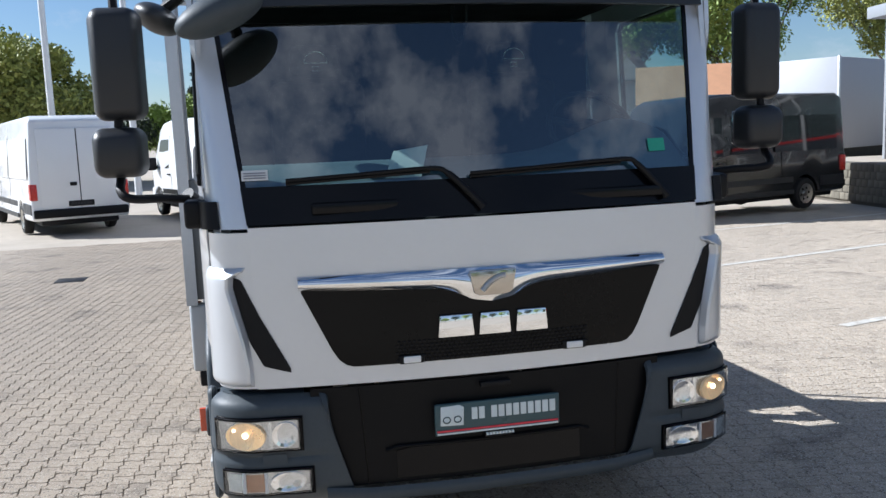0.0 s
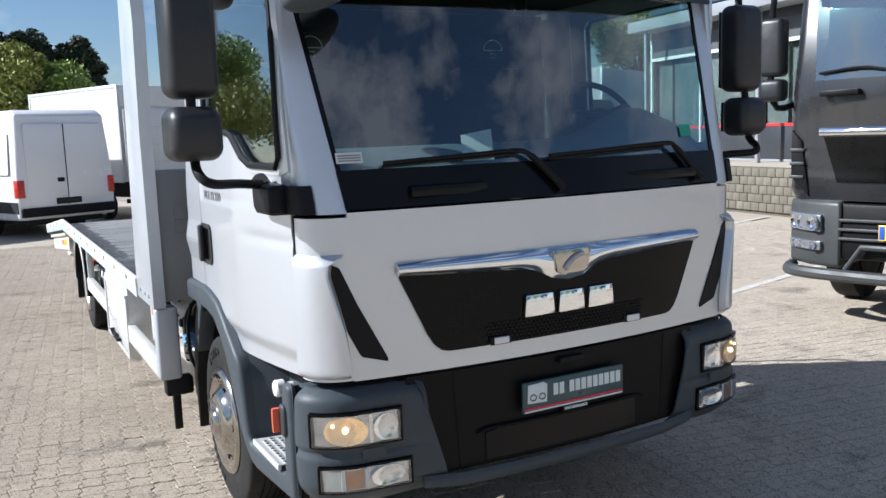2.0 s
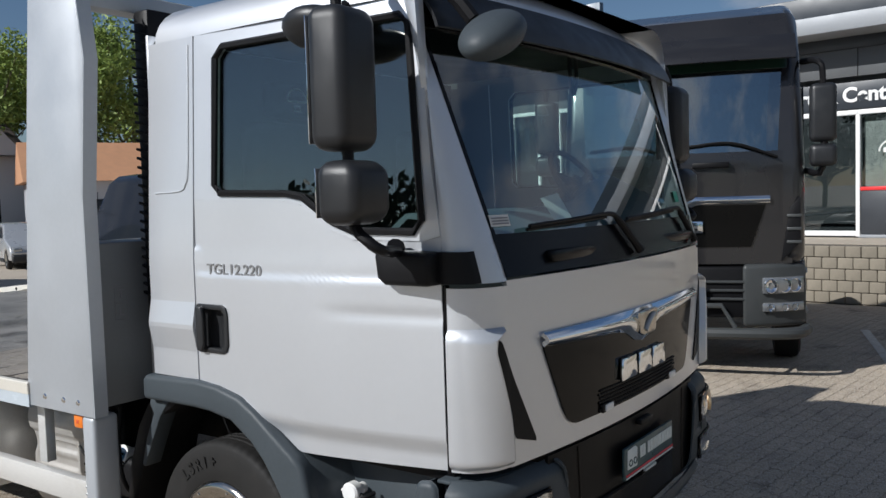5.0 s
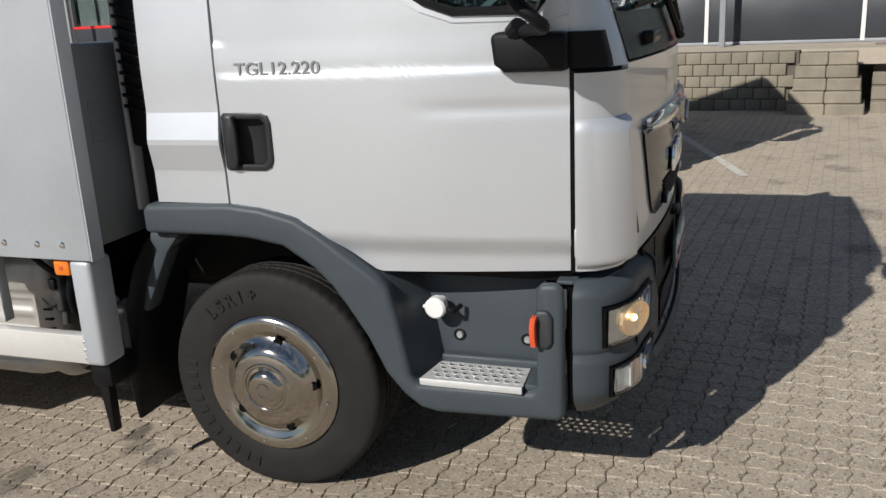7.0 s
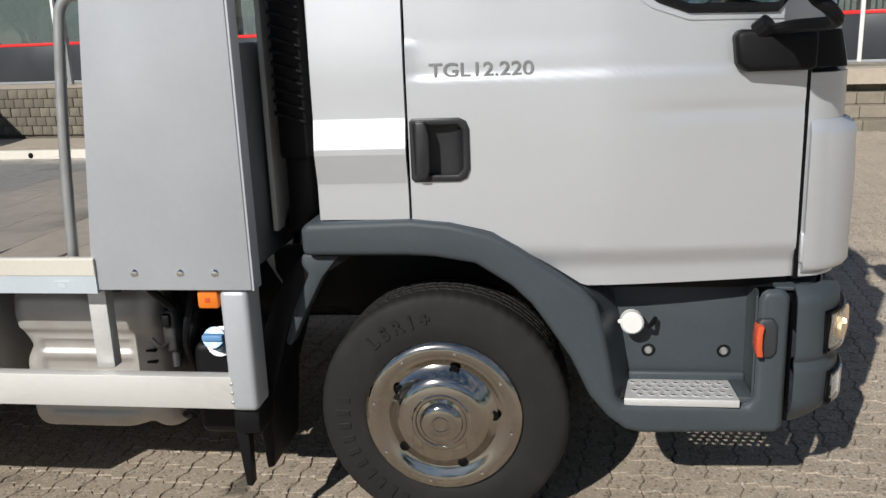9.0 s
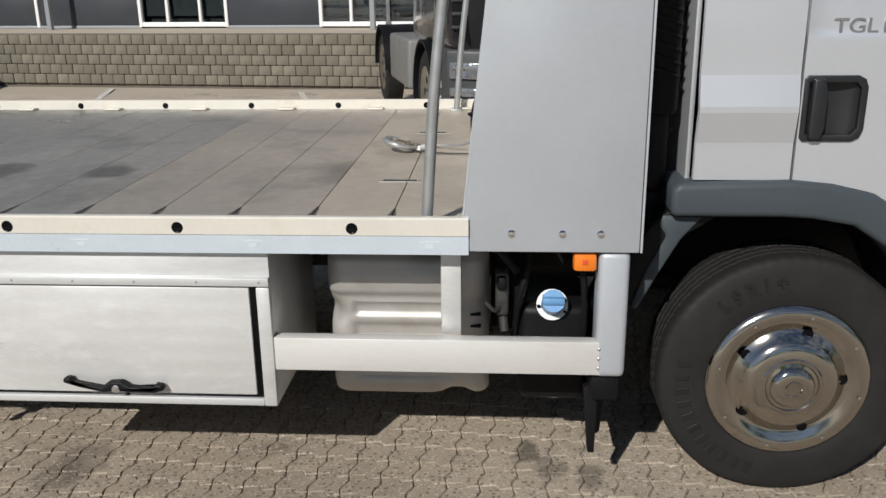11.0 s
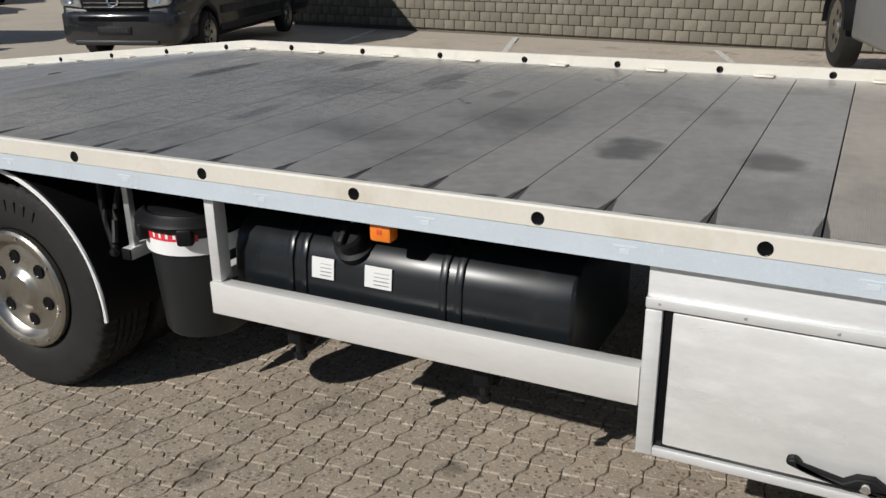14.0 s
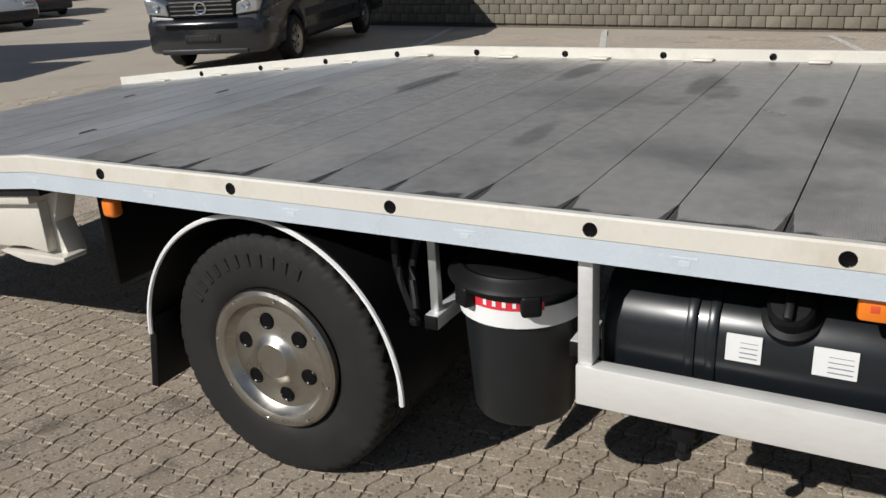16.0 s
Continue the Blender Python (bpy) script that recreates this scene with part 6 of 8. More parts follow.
def oily(m, spots, tone=(0.045, 0.038, 0.030)):
    """Uneven dark drips of oil on the paving, at (x, y, rx, ry, depth)."""
    n, l = m.node_tree.nodes, m.node_tree.links
    b = n["Principled BSDF"]
    pos, sep, no = n.new("ShaderNodeNewGeometry"), n.new("ShaderNodeSeparateXYZ"), n.new("ShaderNodeTexNoise")
    no.inputs["Scale"].default_value, no.inputs["Detail"].default_value = 16.0, 6
    l.new(pos.outputs["Position"], sep.inputs[0])
    l.new(pos.outputs["Position"], no.inputs["Vector"])

    def op(kind, a, c=0.0, clamp=False):
        k = n.new("ShaderNodeMath")
        k.operation, k.use_clamp = kind, clamp
        for i, v in enumerate((a, c)):
            if isinstance(v, (int, float)):
                k.inputs[i].default_value = v
            else:
                l.new(v, k.inputs[i])
        return k.outputs[0]
    rough_edge = op("MULTIPLY", op("SUBTRACT", no.outputs["Fac"], 0.5), 4.5)
    mask = 0.0
    for sx, sy, rx, ry, depth in spots:
        dx, dy = op("DIVIDE", op("SUBTRACT", sep.outputs[0], sx), rx), op("DIVIDE", op("SUBTRACT", sep.outputs[1], sy), ry)
        r = op("ADD", op("ADD", op("MULTIPLY", dx, dx), op("MULTIPLY", dy, dy)), rough_edge)
        mask = op("MAXIMUM", op("MULTIPLY", op("SUBTRACT", 1.3, r, True), depth), mask)
    mix = n.new("ShaderNodeMixRGB")
    mix.inputs["Color2"].default_value = (*tone, 1)
    l.new(mask, mix.inputs["Fac"])
    l.new(b.inputs["Base Color"].links[0].from_socket, mix.inputs["Color1"])
    l.new(mix.outputs[0], b.inputs["Base Color"])


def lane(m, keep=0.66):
    """The strip along the truck's near side is multiplied darker and browner."""
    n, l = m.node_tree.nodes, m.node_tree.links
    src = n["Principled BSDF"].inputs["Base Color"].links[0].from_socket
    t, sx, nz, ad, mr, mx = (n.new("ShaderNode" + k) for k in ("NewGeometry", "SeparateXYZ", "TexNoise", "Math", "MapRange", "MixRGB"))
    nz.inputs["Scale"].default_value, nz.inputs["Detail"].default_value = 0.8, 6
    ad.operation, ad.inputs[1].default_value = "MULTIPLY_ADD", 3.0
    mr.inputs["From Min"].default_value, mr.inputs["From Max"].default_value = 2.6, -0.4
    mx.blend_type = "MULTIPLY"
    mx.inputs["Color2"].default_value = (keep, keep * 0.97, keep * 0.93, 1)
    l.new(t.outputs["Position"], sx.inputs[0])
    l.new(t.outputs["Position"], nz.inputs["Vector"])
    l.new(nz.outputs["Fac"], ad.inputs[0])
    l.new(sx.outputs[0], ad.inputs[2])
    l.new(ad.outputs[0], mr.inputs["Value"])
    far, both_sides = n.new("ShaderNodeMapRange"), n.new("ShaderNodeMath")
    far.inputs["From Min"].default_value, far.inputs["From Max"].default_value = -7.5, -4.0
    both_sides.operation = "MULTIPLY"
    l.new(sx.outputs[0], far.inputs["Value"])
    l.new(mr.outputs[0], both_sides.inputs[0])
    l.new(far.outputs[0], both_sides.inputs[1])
    ahead, part_way = n.new("ShaderNodeMapRange"), n.new("ShaderNodeMath")   # weaker ahead of the truck
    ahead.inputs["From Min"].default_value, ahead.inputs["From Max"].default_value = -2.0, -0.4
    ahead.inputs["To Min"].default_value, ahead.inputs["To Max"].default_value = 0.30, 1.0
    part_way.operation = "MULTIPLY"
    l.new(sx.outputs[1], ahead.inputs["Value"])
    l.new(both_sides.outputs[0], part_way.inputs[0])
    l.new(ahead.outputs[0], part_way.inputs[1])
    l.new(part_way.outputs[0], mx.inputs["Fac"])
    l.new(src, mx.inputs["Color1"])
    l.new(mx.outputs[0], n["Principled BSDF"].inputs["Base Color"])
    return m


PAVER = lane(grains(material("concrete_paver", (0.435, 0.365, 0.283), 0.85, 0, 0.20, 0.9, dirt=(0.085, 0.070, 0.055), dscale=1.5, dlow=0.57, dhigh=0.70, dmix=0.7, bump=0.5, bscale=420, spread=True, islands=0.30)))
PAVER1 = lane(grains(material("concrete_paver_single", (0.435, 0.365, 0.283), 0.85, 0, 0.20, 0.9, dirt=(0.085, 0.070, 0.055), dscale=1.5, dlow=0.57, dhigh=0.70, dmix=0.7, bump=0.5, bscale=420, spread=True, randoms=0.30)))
OIL = ((-0.867, 0.804, 0.07, 0.05, 0.7), (-1.02, 0.589, 0.08, 0.05, 0.5), (-1.28, 1.03, 0.12, 0.09, 0.55), (-0.98, 0.72, 0.09, 0.06, 0.5), (-1.34, 3.91, 0.09, 0.06, 0.5),
       (-1.0, 3.19, 0.05, 0.04, 0.6), (-0.975, 2.38, 0.18, 0.10, 0.4), (-1.32, 5.28, 0.07, 0.05, 0.45), (-1.3, 5.84, 0.06, 0.05, 0.45), (-1.9, 2.9, 0.06, 0.05, 0.4), (-1.75, 4.6, 0.05, 0.07, 0.4))
for m in (PAVER, PAVER1):
    oily(m, OIL)
BLOCK = material("weathered_wall_block", (0.265, 0.232, 0.180), 0.9, 0, 0.22, 5, dirt=(0.11, 0.098, 0.078), dscale=1.1, dlow=0.43, dhigh=0.70, dmix=0.7, bump=0.6, bscale=80, randoms=0.5)
BLOCKDARK = material("mossy_wall_block", (0.185, 0.166, 0.128), 0.92, 0, 0.30, 5, dirt=(0.075, 0.070, 0.055), dscale=1.3, dlow=0.42, dhigh=0.66, dmix=0.75, bump=0.7, bscale=80, randoms=0.6)
MORTAR = material("wall_joint", (0.12, 0.105, 0.085), 0.95, 0, 0.2, 20)
LINE = material("worn_white_marking", (0.62, 0.60, 0.55), 0.8, 0, 0.1, 8, dirt=(0.36, 0.32, 0.26), dscale=16, dlow=0.45, dhigh=0.65, dmix=0.8)
DARKPANEL = material("dark_facade_panel", (0.035, 0.039, 0.046), 0.45, 0, 0.08, 1.5)
WHITEFRAME = material("white_window_frame", (0.78, 0.78, 0.77), 0.4, 0, 0.03, 6)
REDLINE = material("red_facade_stripe", (0.66, 0.03, 0.03), 0.4, 0, 0.05, 6)
FASCIA = material("pale_roof_fascia", (0.29, 0.305, 0.325), 0.5, 0.1, 0.04, 2)
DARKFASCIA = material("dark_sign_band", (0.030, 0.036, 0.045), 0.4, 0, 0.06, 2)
BLIND = material("vertical_blinds", (0.50, 0.54, 0.53), 0.8, 0, 0.06, 4)
PALEBLIND = material("pale_roller_blind", (0.50, 0.51, 0.48), 0.8, 0, 0.05, 3)
UPPER = material("grey_facade_panel", (0.10, 0.105, 0.11), 0.45, 0, 0.06, 1.5)
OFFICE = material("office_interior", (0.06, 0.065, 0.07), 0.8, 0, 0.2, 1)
SHOPGLASS = glass("shop_window_glass", (0.55, 0.60, 0.60))
VANWHITE = material("white_van_paint", (0.78, 0.785, 0.79), 0.25, 0, 0.02, 2, coat=0.5, rvary=0.03)
VANGREY = material("dark_grey_van_paint", (0.012, 0.0128, 0.0145), 0.25, 0, 0.06, 2, coat=0.7, rvary=0.03)
TRUCKBLACK = material("anthracite_truck_paint", (0.017, 0.0165, 0.018), 0.28, 0.1, 0.06, 2, coat=0.7, rvary=0.03)
TRUCKGREY = material("dark_bumper_plastic", (0.0434, 0.0469, 0.0476), 0.5, 0, 0.08, 5, bump=0.1, bscale=600)
VANGLASS = material("dark_van_window", (0.012, 0.014, 0.016), 0.05, 0, 0.05, 3, rvary=0.02)
YELLOW = material("yellow_plate", (0.80, 0.50, 0.02), 0.4)
BARK = material("bark", (0.11, 0.085, 0.06), 0.9, 0, 0.25, 6, bump=0.8, bscale=30)
LEAF = material("fresh_leaves", (0.19, 0.26, 0.05), 0.6, 0, 0.25, 0.8, islands=0.9)
LEAFY = material("yellow_green_leaves", (0.27, 0.29, 0.065), 0.6, 0, 0.25, 0.8, islands=0.9)
NEEDLE = material("dark_conifer", (0.030, 0.045, 0.022), 0.7, 0, 0.25, 0.8, islands=0.9)
ROOFTILE = material("red_roof_tiles", (0.46, 0.24, 0.13), 0.8, 0, 0.15, 3)
POLE = material("white_pole", (0.70, 0.71, 0.72), 0.4, 0.2, 0.05, 3)
TRAILER = material("white_trailer_wall", (0.47, 0.48, 0.51), 0.4, 0, 0.03, 0.8)

# ---- ground ----
xs = [-900, -300, -100, -40, -12, 0.6] + lin(1.6, 16, 10) + [40, 100, 300, 900]
ys = [-900, -300, -100, -40, -12, 0.8, 4.8, 12, 24, 40, 100, 300, 900]
ground = part("ground", sheet(lambda x, y: (x, y, gz(min(x, 16), y) - 0.014), xs, ys), GROUND)
tagged(ground, "sunlit pale concrete yard", "ground", kind="structure")

# interlocking pavers: rows in running bond with zigzag edges
CELL, TURNP = 0.1125, -6.0
PX0, PX1, PY0, PY1 = -7.0, 11.3, -5.2, 13.0
gap = 0.0018


def paver_outline(g):
    """One field of the paving: gently waved across, zigzag along."""
    L = CELL
    low = [(u * L, 0.0085 * math.sin(2 * math.pi * u)) for u in (0, 0.2, 0.32, 0.68, 0.8)]
    right = [(L + dx, v * L) for v, dx in ((0, 0), (0.36, -0.012), (0.54, 0.012))]
    top = [(L - u * L, L + 0.0085 * math.sin(2 * math.pi * (1 - u))) for u in (0, 0.2, 0.32, 0.68, 0.8)]
    left = [(dx, v * L) for v, dx in ((1, 0), (0.54, 0.012), (0.36, -0.012))]
    return [((u - L / 2) * (1 - 2 * g / L), (v - L / 2) * (1 - 2 * g / L)) for u, v in low + right + top + left]


ring_top, ring_low = paver_outline(gap + 0.003), paver_outline(gap * 0.5)
NV = len(ring_top)
base_v = np.array([(u, v, 0.0) for u, v in ring_top] + [(u, v, -0.0075) for u, v in ring_low])
base_f = [list(range(NV))] + [[i, i + NV, (i + 1) % NV + NV, (i + 1) % NV] for i in range(NV)]
ct, stt = math.cos(radians(TURNP)), math.sin(radians(TURNP))
R2 = np.array([[ct, -stt], [stt, ct]])
rot_v = base_v.copy()
rot_v[:, :2] = base_v[:, :2] @ R2.T
rng = np.random.default_rng(5)
centres = []
for j in range(-80, 140):
    for i in range(-90, 125):
        u, v = i * CELL, j * CELL
        x, y = ct * u - stt * v, stt * u + ct * v
        if PX0 < x < PX1 and PY0 < y < PY1:
            centres.append((x, y))
near = [c for c in centres if -1.95 < c[0] < -1.45 and -0.6 < c[1] < 6.2]
rest = [c for c in centres if not (-1.95 < c[0] < -1.45 and -0.6 < c[1] < 6.2)]
while len(near) > 300:
    rest.append(near.pop())

# ---- wall, terrace, stairs and building, in the wall's own axes ----
SITE = Matrix.Translation((11.45, 0, 0)) @ Matrix.Rotation(radians(-7.4), 4, "Z")     # u along the wall is local y, v into the building local x
ZG = -0.19                                                   # the yard's level at the wall
ZT = 0.755                                                   # the terrace


def placed(ob):
    ob.matrix_basis = SITE
    return ob


UE, UB = 17.2, 15.68                                         # north ends of the terrace and of the building
wall = placed(part("wall_retaining", box(0.03, 0.35, -2.4, UE, ZG - 0.1, ZT - 0.01), MORTAR))
tagged(wall, "low retaining wall of weathered concrete blocks", "wall", kind="structure")
terrace = placed(part("terrace", box(0.35, 22, -9.5, UE, ZT - 0.25, ZT - 0.004, 0.0), GROUND))
tagged(terrace, "pale paved terrace in front of the building", "terrace", kind="structure")
end_wall = placed(part("wall_end", box(0.05, 14, UE, UE + 0.25, ZG - 0.1, ZT - 0.01, 0.01), BLOCK))
tagged(end_wall, "end face of the block retaining wall", "wall", kind="structure")

V = 2.05                                                     # the facade's distance behind the wall
ZS, ZH, ZR = 1.60, 3.54, 4.34                                # red stripe, window heads, underside of the roof
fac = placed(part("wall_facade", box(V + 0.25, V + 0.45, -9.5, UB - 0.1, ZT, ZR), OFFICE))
tagged(fac, "showroom facade with dark panels, white frames and red stripe", "building", kind="structure")
for u0, u1, kind in ((-9.5, -7.6, "d"), (-7.6, -5.4, "d"), (-5.4, -3.25, "d"), (-3.25, -0.65, "d"), (-0.65, 0.47, "w"), (0.47, 1.66, "door"), (1.66, 2.85, "door"), (2.85, 4.85, "f"), (4.85, 6.9, "d"), (6.9, 8.85, "f"), (8.85, 11.28, "d"), (11.28, 13.47, "d"), (13.47, UB, "d")):
    head = 2.95 if kind in ("w", "door") else ZH
    if kind in "dw":
        p = part("facade_panel", box(V + 0.02, V + 0.10, u0 + 0.03, u1 - 0.03, ZT + 0.06, ZS - 0.005, 0.006), DARKPANEL, fac)
        part("red_stripe", box(V + 0.005, V + 0.09, u0 + 0.03, u1 - 0.03, ZS, ZS + 0.065, 0.004), REDLINE, fac)
        part("frame_rail", box(V, V + 0.10, u0, u1, ZT + 0.0, ZT + 0.055, 0.006), FASCIA, fac)
        g0 = ZS + 0.07
    else:
        g0 = ZT + 0.10
        part("frame_rail", box(V, V + 0.10, u0, u1, ZT + 0.03, ZT + 0.12, 0.006), WHITEFRAME, fac)
    pane = part("shop_pane", box(V + 0.05, V + 0.056, u0 + 0.03, u1 - 0.03, g0, head), SHOPGLASS, fac, "large showroom window pane")
    pane.visible_shadow = False
    if kind == "d":
        n = int((u1 - u0 - 0.2) / 0.105)
        for k in range(n):
            uu = u0 + 0.12 + 0.105 * k
            sl = box(-0.003, 0.003, -0.044, 0.044, max(g0, 1.0), head - 0.02)
            sl.transform(Matrix.Translation((V + 0.19, uu, 0)) @ Matrix.Rotation(radians(28), 4, "Z"))
            part("blind_slat", sl, BLIND, fac)
    else:
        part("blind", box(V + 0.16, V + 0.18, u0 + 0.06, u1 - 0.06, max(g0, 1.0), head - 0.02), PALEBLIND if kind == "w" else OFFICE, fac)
    part("frame_post", box(V - 0.01, V + 0.10, u0 - 0.035, u0 + 0.035, ZT + 0.02, head + 0.02, 0.006), WHITEFRAME, fac)
    part("frame_head", box(V - 0.02, V + 0.12, u0, u1, head, head + 0.085, 0.01), WHITEFRAME, fac)
    if kind == "f":
        for k in (0.3, 0.68):
            part("frame_post", box(V - 0.005, V + 0.09, u0 + (u1 - u0) * k - 0.03, u0 + (u1 - u0) * k + 0.03, ZT + 0.05, head, 0.006), WHITEFRAME, fac)
    part("upper_panel", box(V + 0.0, V + 0.14, u0 + 0.006, u1 - 0.006, ZH + 0.09, ZR - 0.22, 0.006), UPPER, fac)
part("frame_post", box(V - 0.01, V + 0.10, UB - 0.035, UB + 0.035, ZT + 0.02, ZR, 0.006), WHITEFRAME, fac)
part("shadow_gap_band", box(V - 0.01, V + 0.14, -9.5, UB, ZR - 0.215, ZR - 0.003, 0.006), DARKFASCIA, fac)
band = part("sign_band", box(V - 0.04, V + 0.14, -0.62, 2.85, 3.05, 3.53, 0.01), DARKFASCIA, fac, "dark fascia band with white lettering")
part("roof_edge", box(V - 0.75, V + 4.0, -9.6, UB + 0.10, ZR, ZR + 0.30, 0.02), FASCIA, fac, "pale overhanging roof edge")
part("roof_upper", box(V + 0.5, V + 8.0, -9.5, UB - 0.3, ZR + 0.30, 5.25, 0.02), DARKFASCIA, fac)
mt = Matrix(((0, 0, -1, V - 0.045), (-1, 0, 0, 0.68), (0, 1, 0, 3.29), (0, 0, 0, 1)))
writing("Truck Center", 0.36, WHITEFRAME, band, mt, 0.01, "sign_lettering", "white sign lettering", bold=0.03)
roof_sign = part("roof_sign", box(V - 0.40, V - 0.25, 5.5, 15.18, ZR + 0.42, 5.75, 0.02), material("slate_blue_sign", (0.06, 0.10, 0.15), 0.4), fac, "slate blue roof sign with pale shapes")
for k in range(14):
    part("sign_bar", box(V - 0.42, V - 0.40, 14.45 - 0.50 * k, 14.82 - 0.50 * k, 4.98, 5.42, 0.004), WHITEFRAME, roof_sign)
arc = part("window_emblem", tube([(V + 0.046, -0.13 + 0.26 * math.cos(q), 2.28 + 0.20 * math.sin(q)) for q in lin(0, math.pi, 13)], 0.016, 5), WHITEFRAME, fac, "white arc emblem on the window")
for k in range(3):
    part("emblem_bar", box(V + 0.044, V + 0.0485, -0.31 + 0.13 * k, -0.20 + 0.13 * k, 2.26, 2.34, 0.001), WHITEFRAME, arc)
for u in (-6.2, -1.02, 3.6, 10.6, 15.1):
    col = placed(part("steel_column", box(V - 0.62, V - 0.52, u - 0.05, u + 0.05, ZT - 0.004, ZR, 0.01), FASCIA))
    tagged(col, "pale steel column carrying the roof edge", "column", group="columns along the facade")
side_wall = placed(part("wall_side", box(V + 0.2, V + 14, UB - 0.1, UB, ZT - 0.6, ZR), DARKPANEL))
tagged(side_wall, "dark end wall of the showroom", "building", kind="structure")

# planter on the top landing
pot = thing("planter", "blue-grey ribbed planter with a clipped green shrub", "planter")
pot.matrix_basis = SITE @ Matrix.Translation((1.70, -4.72, ZT - 0.002))
part("pot", lathe([(0, 0.0), (0.105, 0.0), (0.12, 0.02), (0.15, 0.10), (0.154, 0.11), (0.150, 0.12), (0.166, 0.20), (0.170, 0.21), (0.166, 0.22), (0.172, 0.30), (0.176, 0.31), (0.172, 0.32), (0.165, 0.40), (0.175, 0.42), (0.155, 0.42), (0.145, 0.36), (0, 0.36)], (0, 0, 0), "z", 28), material("blue_glaze", (0.22, 0.26, 0.30), 0.4, 0, 0.12, 9), pot)

# stairs up to the terrace, with a block pier beside them
stairs = thing("stairs", "broad concrete block stairs up to the terrace", "stairs", kind="structure")
stairs.matrix_basis = SITE
for k in range(5):
    zb, zt = ZG - 0.1 if k == 0 else ZG + 0.19 * k, ZG + 0.19 * (k + 1)
    for i in range(16):
        u = -3.45 - 0.41 * (i + 1)
        part("stair_block", box(-0.35 + 0.32 * k, 0.36 + 0.32 * k, u + 0.003, u + 0.407, zb, zt - 0.003, 0.012, 1), BLOCK, stairs, smooth=False)
pier = thing("block_pier", "stepped pier of weathered concrete blocks", "pier", kind="structure")
pier.matrix_basis = SITE
for k in range(5):
    w = 0.54 - 0.035 * k
    for i in (0, 1):
        u0 = -2.84 - w + (0.02 * (k % 2)) + i * w
        part("pier_block", box(-0.62 + 0.05 * k, 0.10, u0 + 0.004, u0 + w - 0.004, ZG - (0.1 if k == 0 else 0) + 0.185 * k, ZG + 0.185 * (k + 1) - 0.004, 0.015, 1), BLOCK, pier, smooth=False)

# parking lines
for (x0, y0), (x1, y1) in (((4.2, 2.25), (11.4, 4.42)), ((5.0, 5.95), (12.2, 8.2)), ((5.6, 9.4), (12.6, 11.5)), ((5.2, -1.6), (8.6, -0.7))):
    d = Vector((x1 - x0, y1 - y0, 0)).normalized()
    nrm = Vector((-d.y, d.x, 0)) * 0.05
    ln = part("parking_line", sheet(lambda u, v: (x0 + (x1 - x0) * u + nrm.x * v, y0 + (y1 - y0) * u + nrm.y * v, gz(x0 + (x1 - x0) * u, y0 + (y1 - y0) * u) + 0.0045), lin(0, 1, 12), [-1, 1]), LINE)
    tagged(ln, "worn white parking line", "marking", kind="structure")
drain = part("drain_cover", box(-3.75, -3.35, 8.15, 8.55, -0.050, -0.032, 0.004), DARK)
tagged(drain, "dark iron drain cover in the yard", "drain")


# ---- vehicles round about ----
def road_wheel(parent, x, y, r, w, s, rim_mat=DULLSTEEL, z=None, dark=False):
    """A wheel with its outer face at x on side s."""
    z = r if z is None else z
    wh = part("wheel", lathe([(r * 0.60, -s * 0.02), (r * 0.60, -s * w), (r * 0.2, -s * w)], (0, 0, 0), "x", 24), DARK, parent)
    wh.location = (x, y, z)
    part("tyre", lathe([(r * 0.62, -s * 0.02), (r * 0.66, 0), (r * 0.90, -s * 0.004), (r * 0.98, -s * 0.03), (r, -s * 0.06), (r, -s * (w - 0.06)), (r * 0.98, -s * (w - 0.03)), (r * 0.66, -s * w)], (0, 0, 0), "x", 36), RUBBER, wh)
    rim = part("rim", lathe([(0, -s * 0.015), (r * 0.14, -s * 0.015), (r * 0.18, -s * 0.04), (r * 0.46, -s * 0.03), (r * 0.56, -s * 0.012), (r * 0.64, -s * 0.004), (r * 0.65, -s * 0.03)], (0, 0, 0), "x", 32), rim_mat, wh)
    for i in range(6):
        a = radians(60 * i + 10)
        part("rim_hole", lathe([(0, s * 0.002), (r * 0.075, s * 0.002), (r * 0.085, 0)], (-s * 0.030, r * 0.36 * math.cos(a), r * 0.36 * math.sin(a)), "x", 10), FRIT, rim)
    return wh


CLEARLAMP = material("clear_headlight", (0.45, 0.47, 0.48), 0.10, 0.7, 0.3, 20, bump=0.4, bscale=50)
VANTRIM = material("van_plastic", (0.014, 0.0155, 0.018), 0.5, 0, 0.08, 5, bump=0.1, bscale=600)


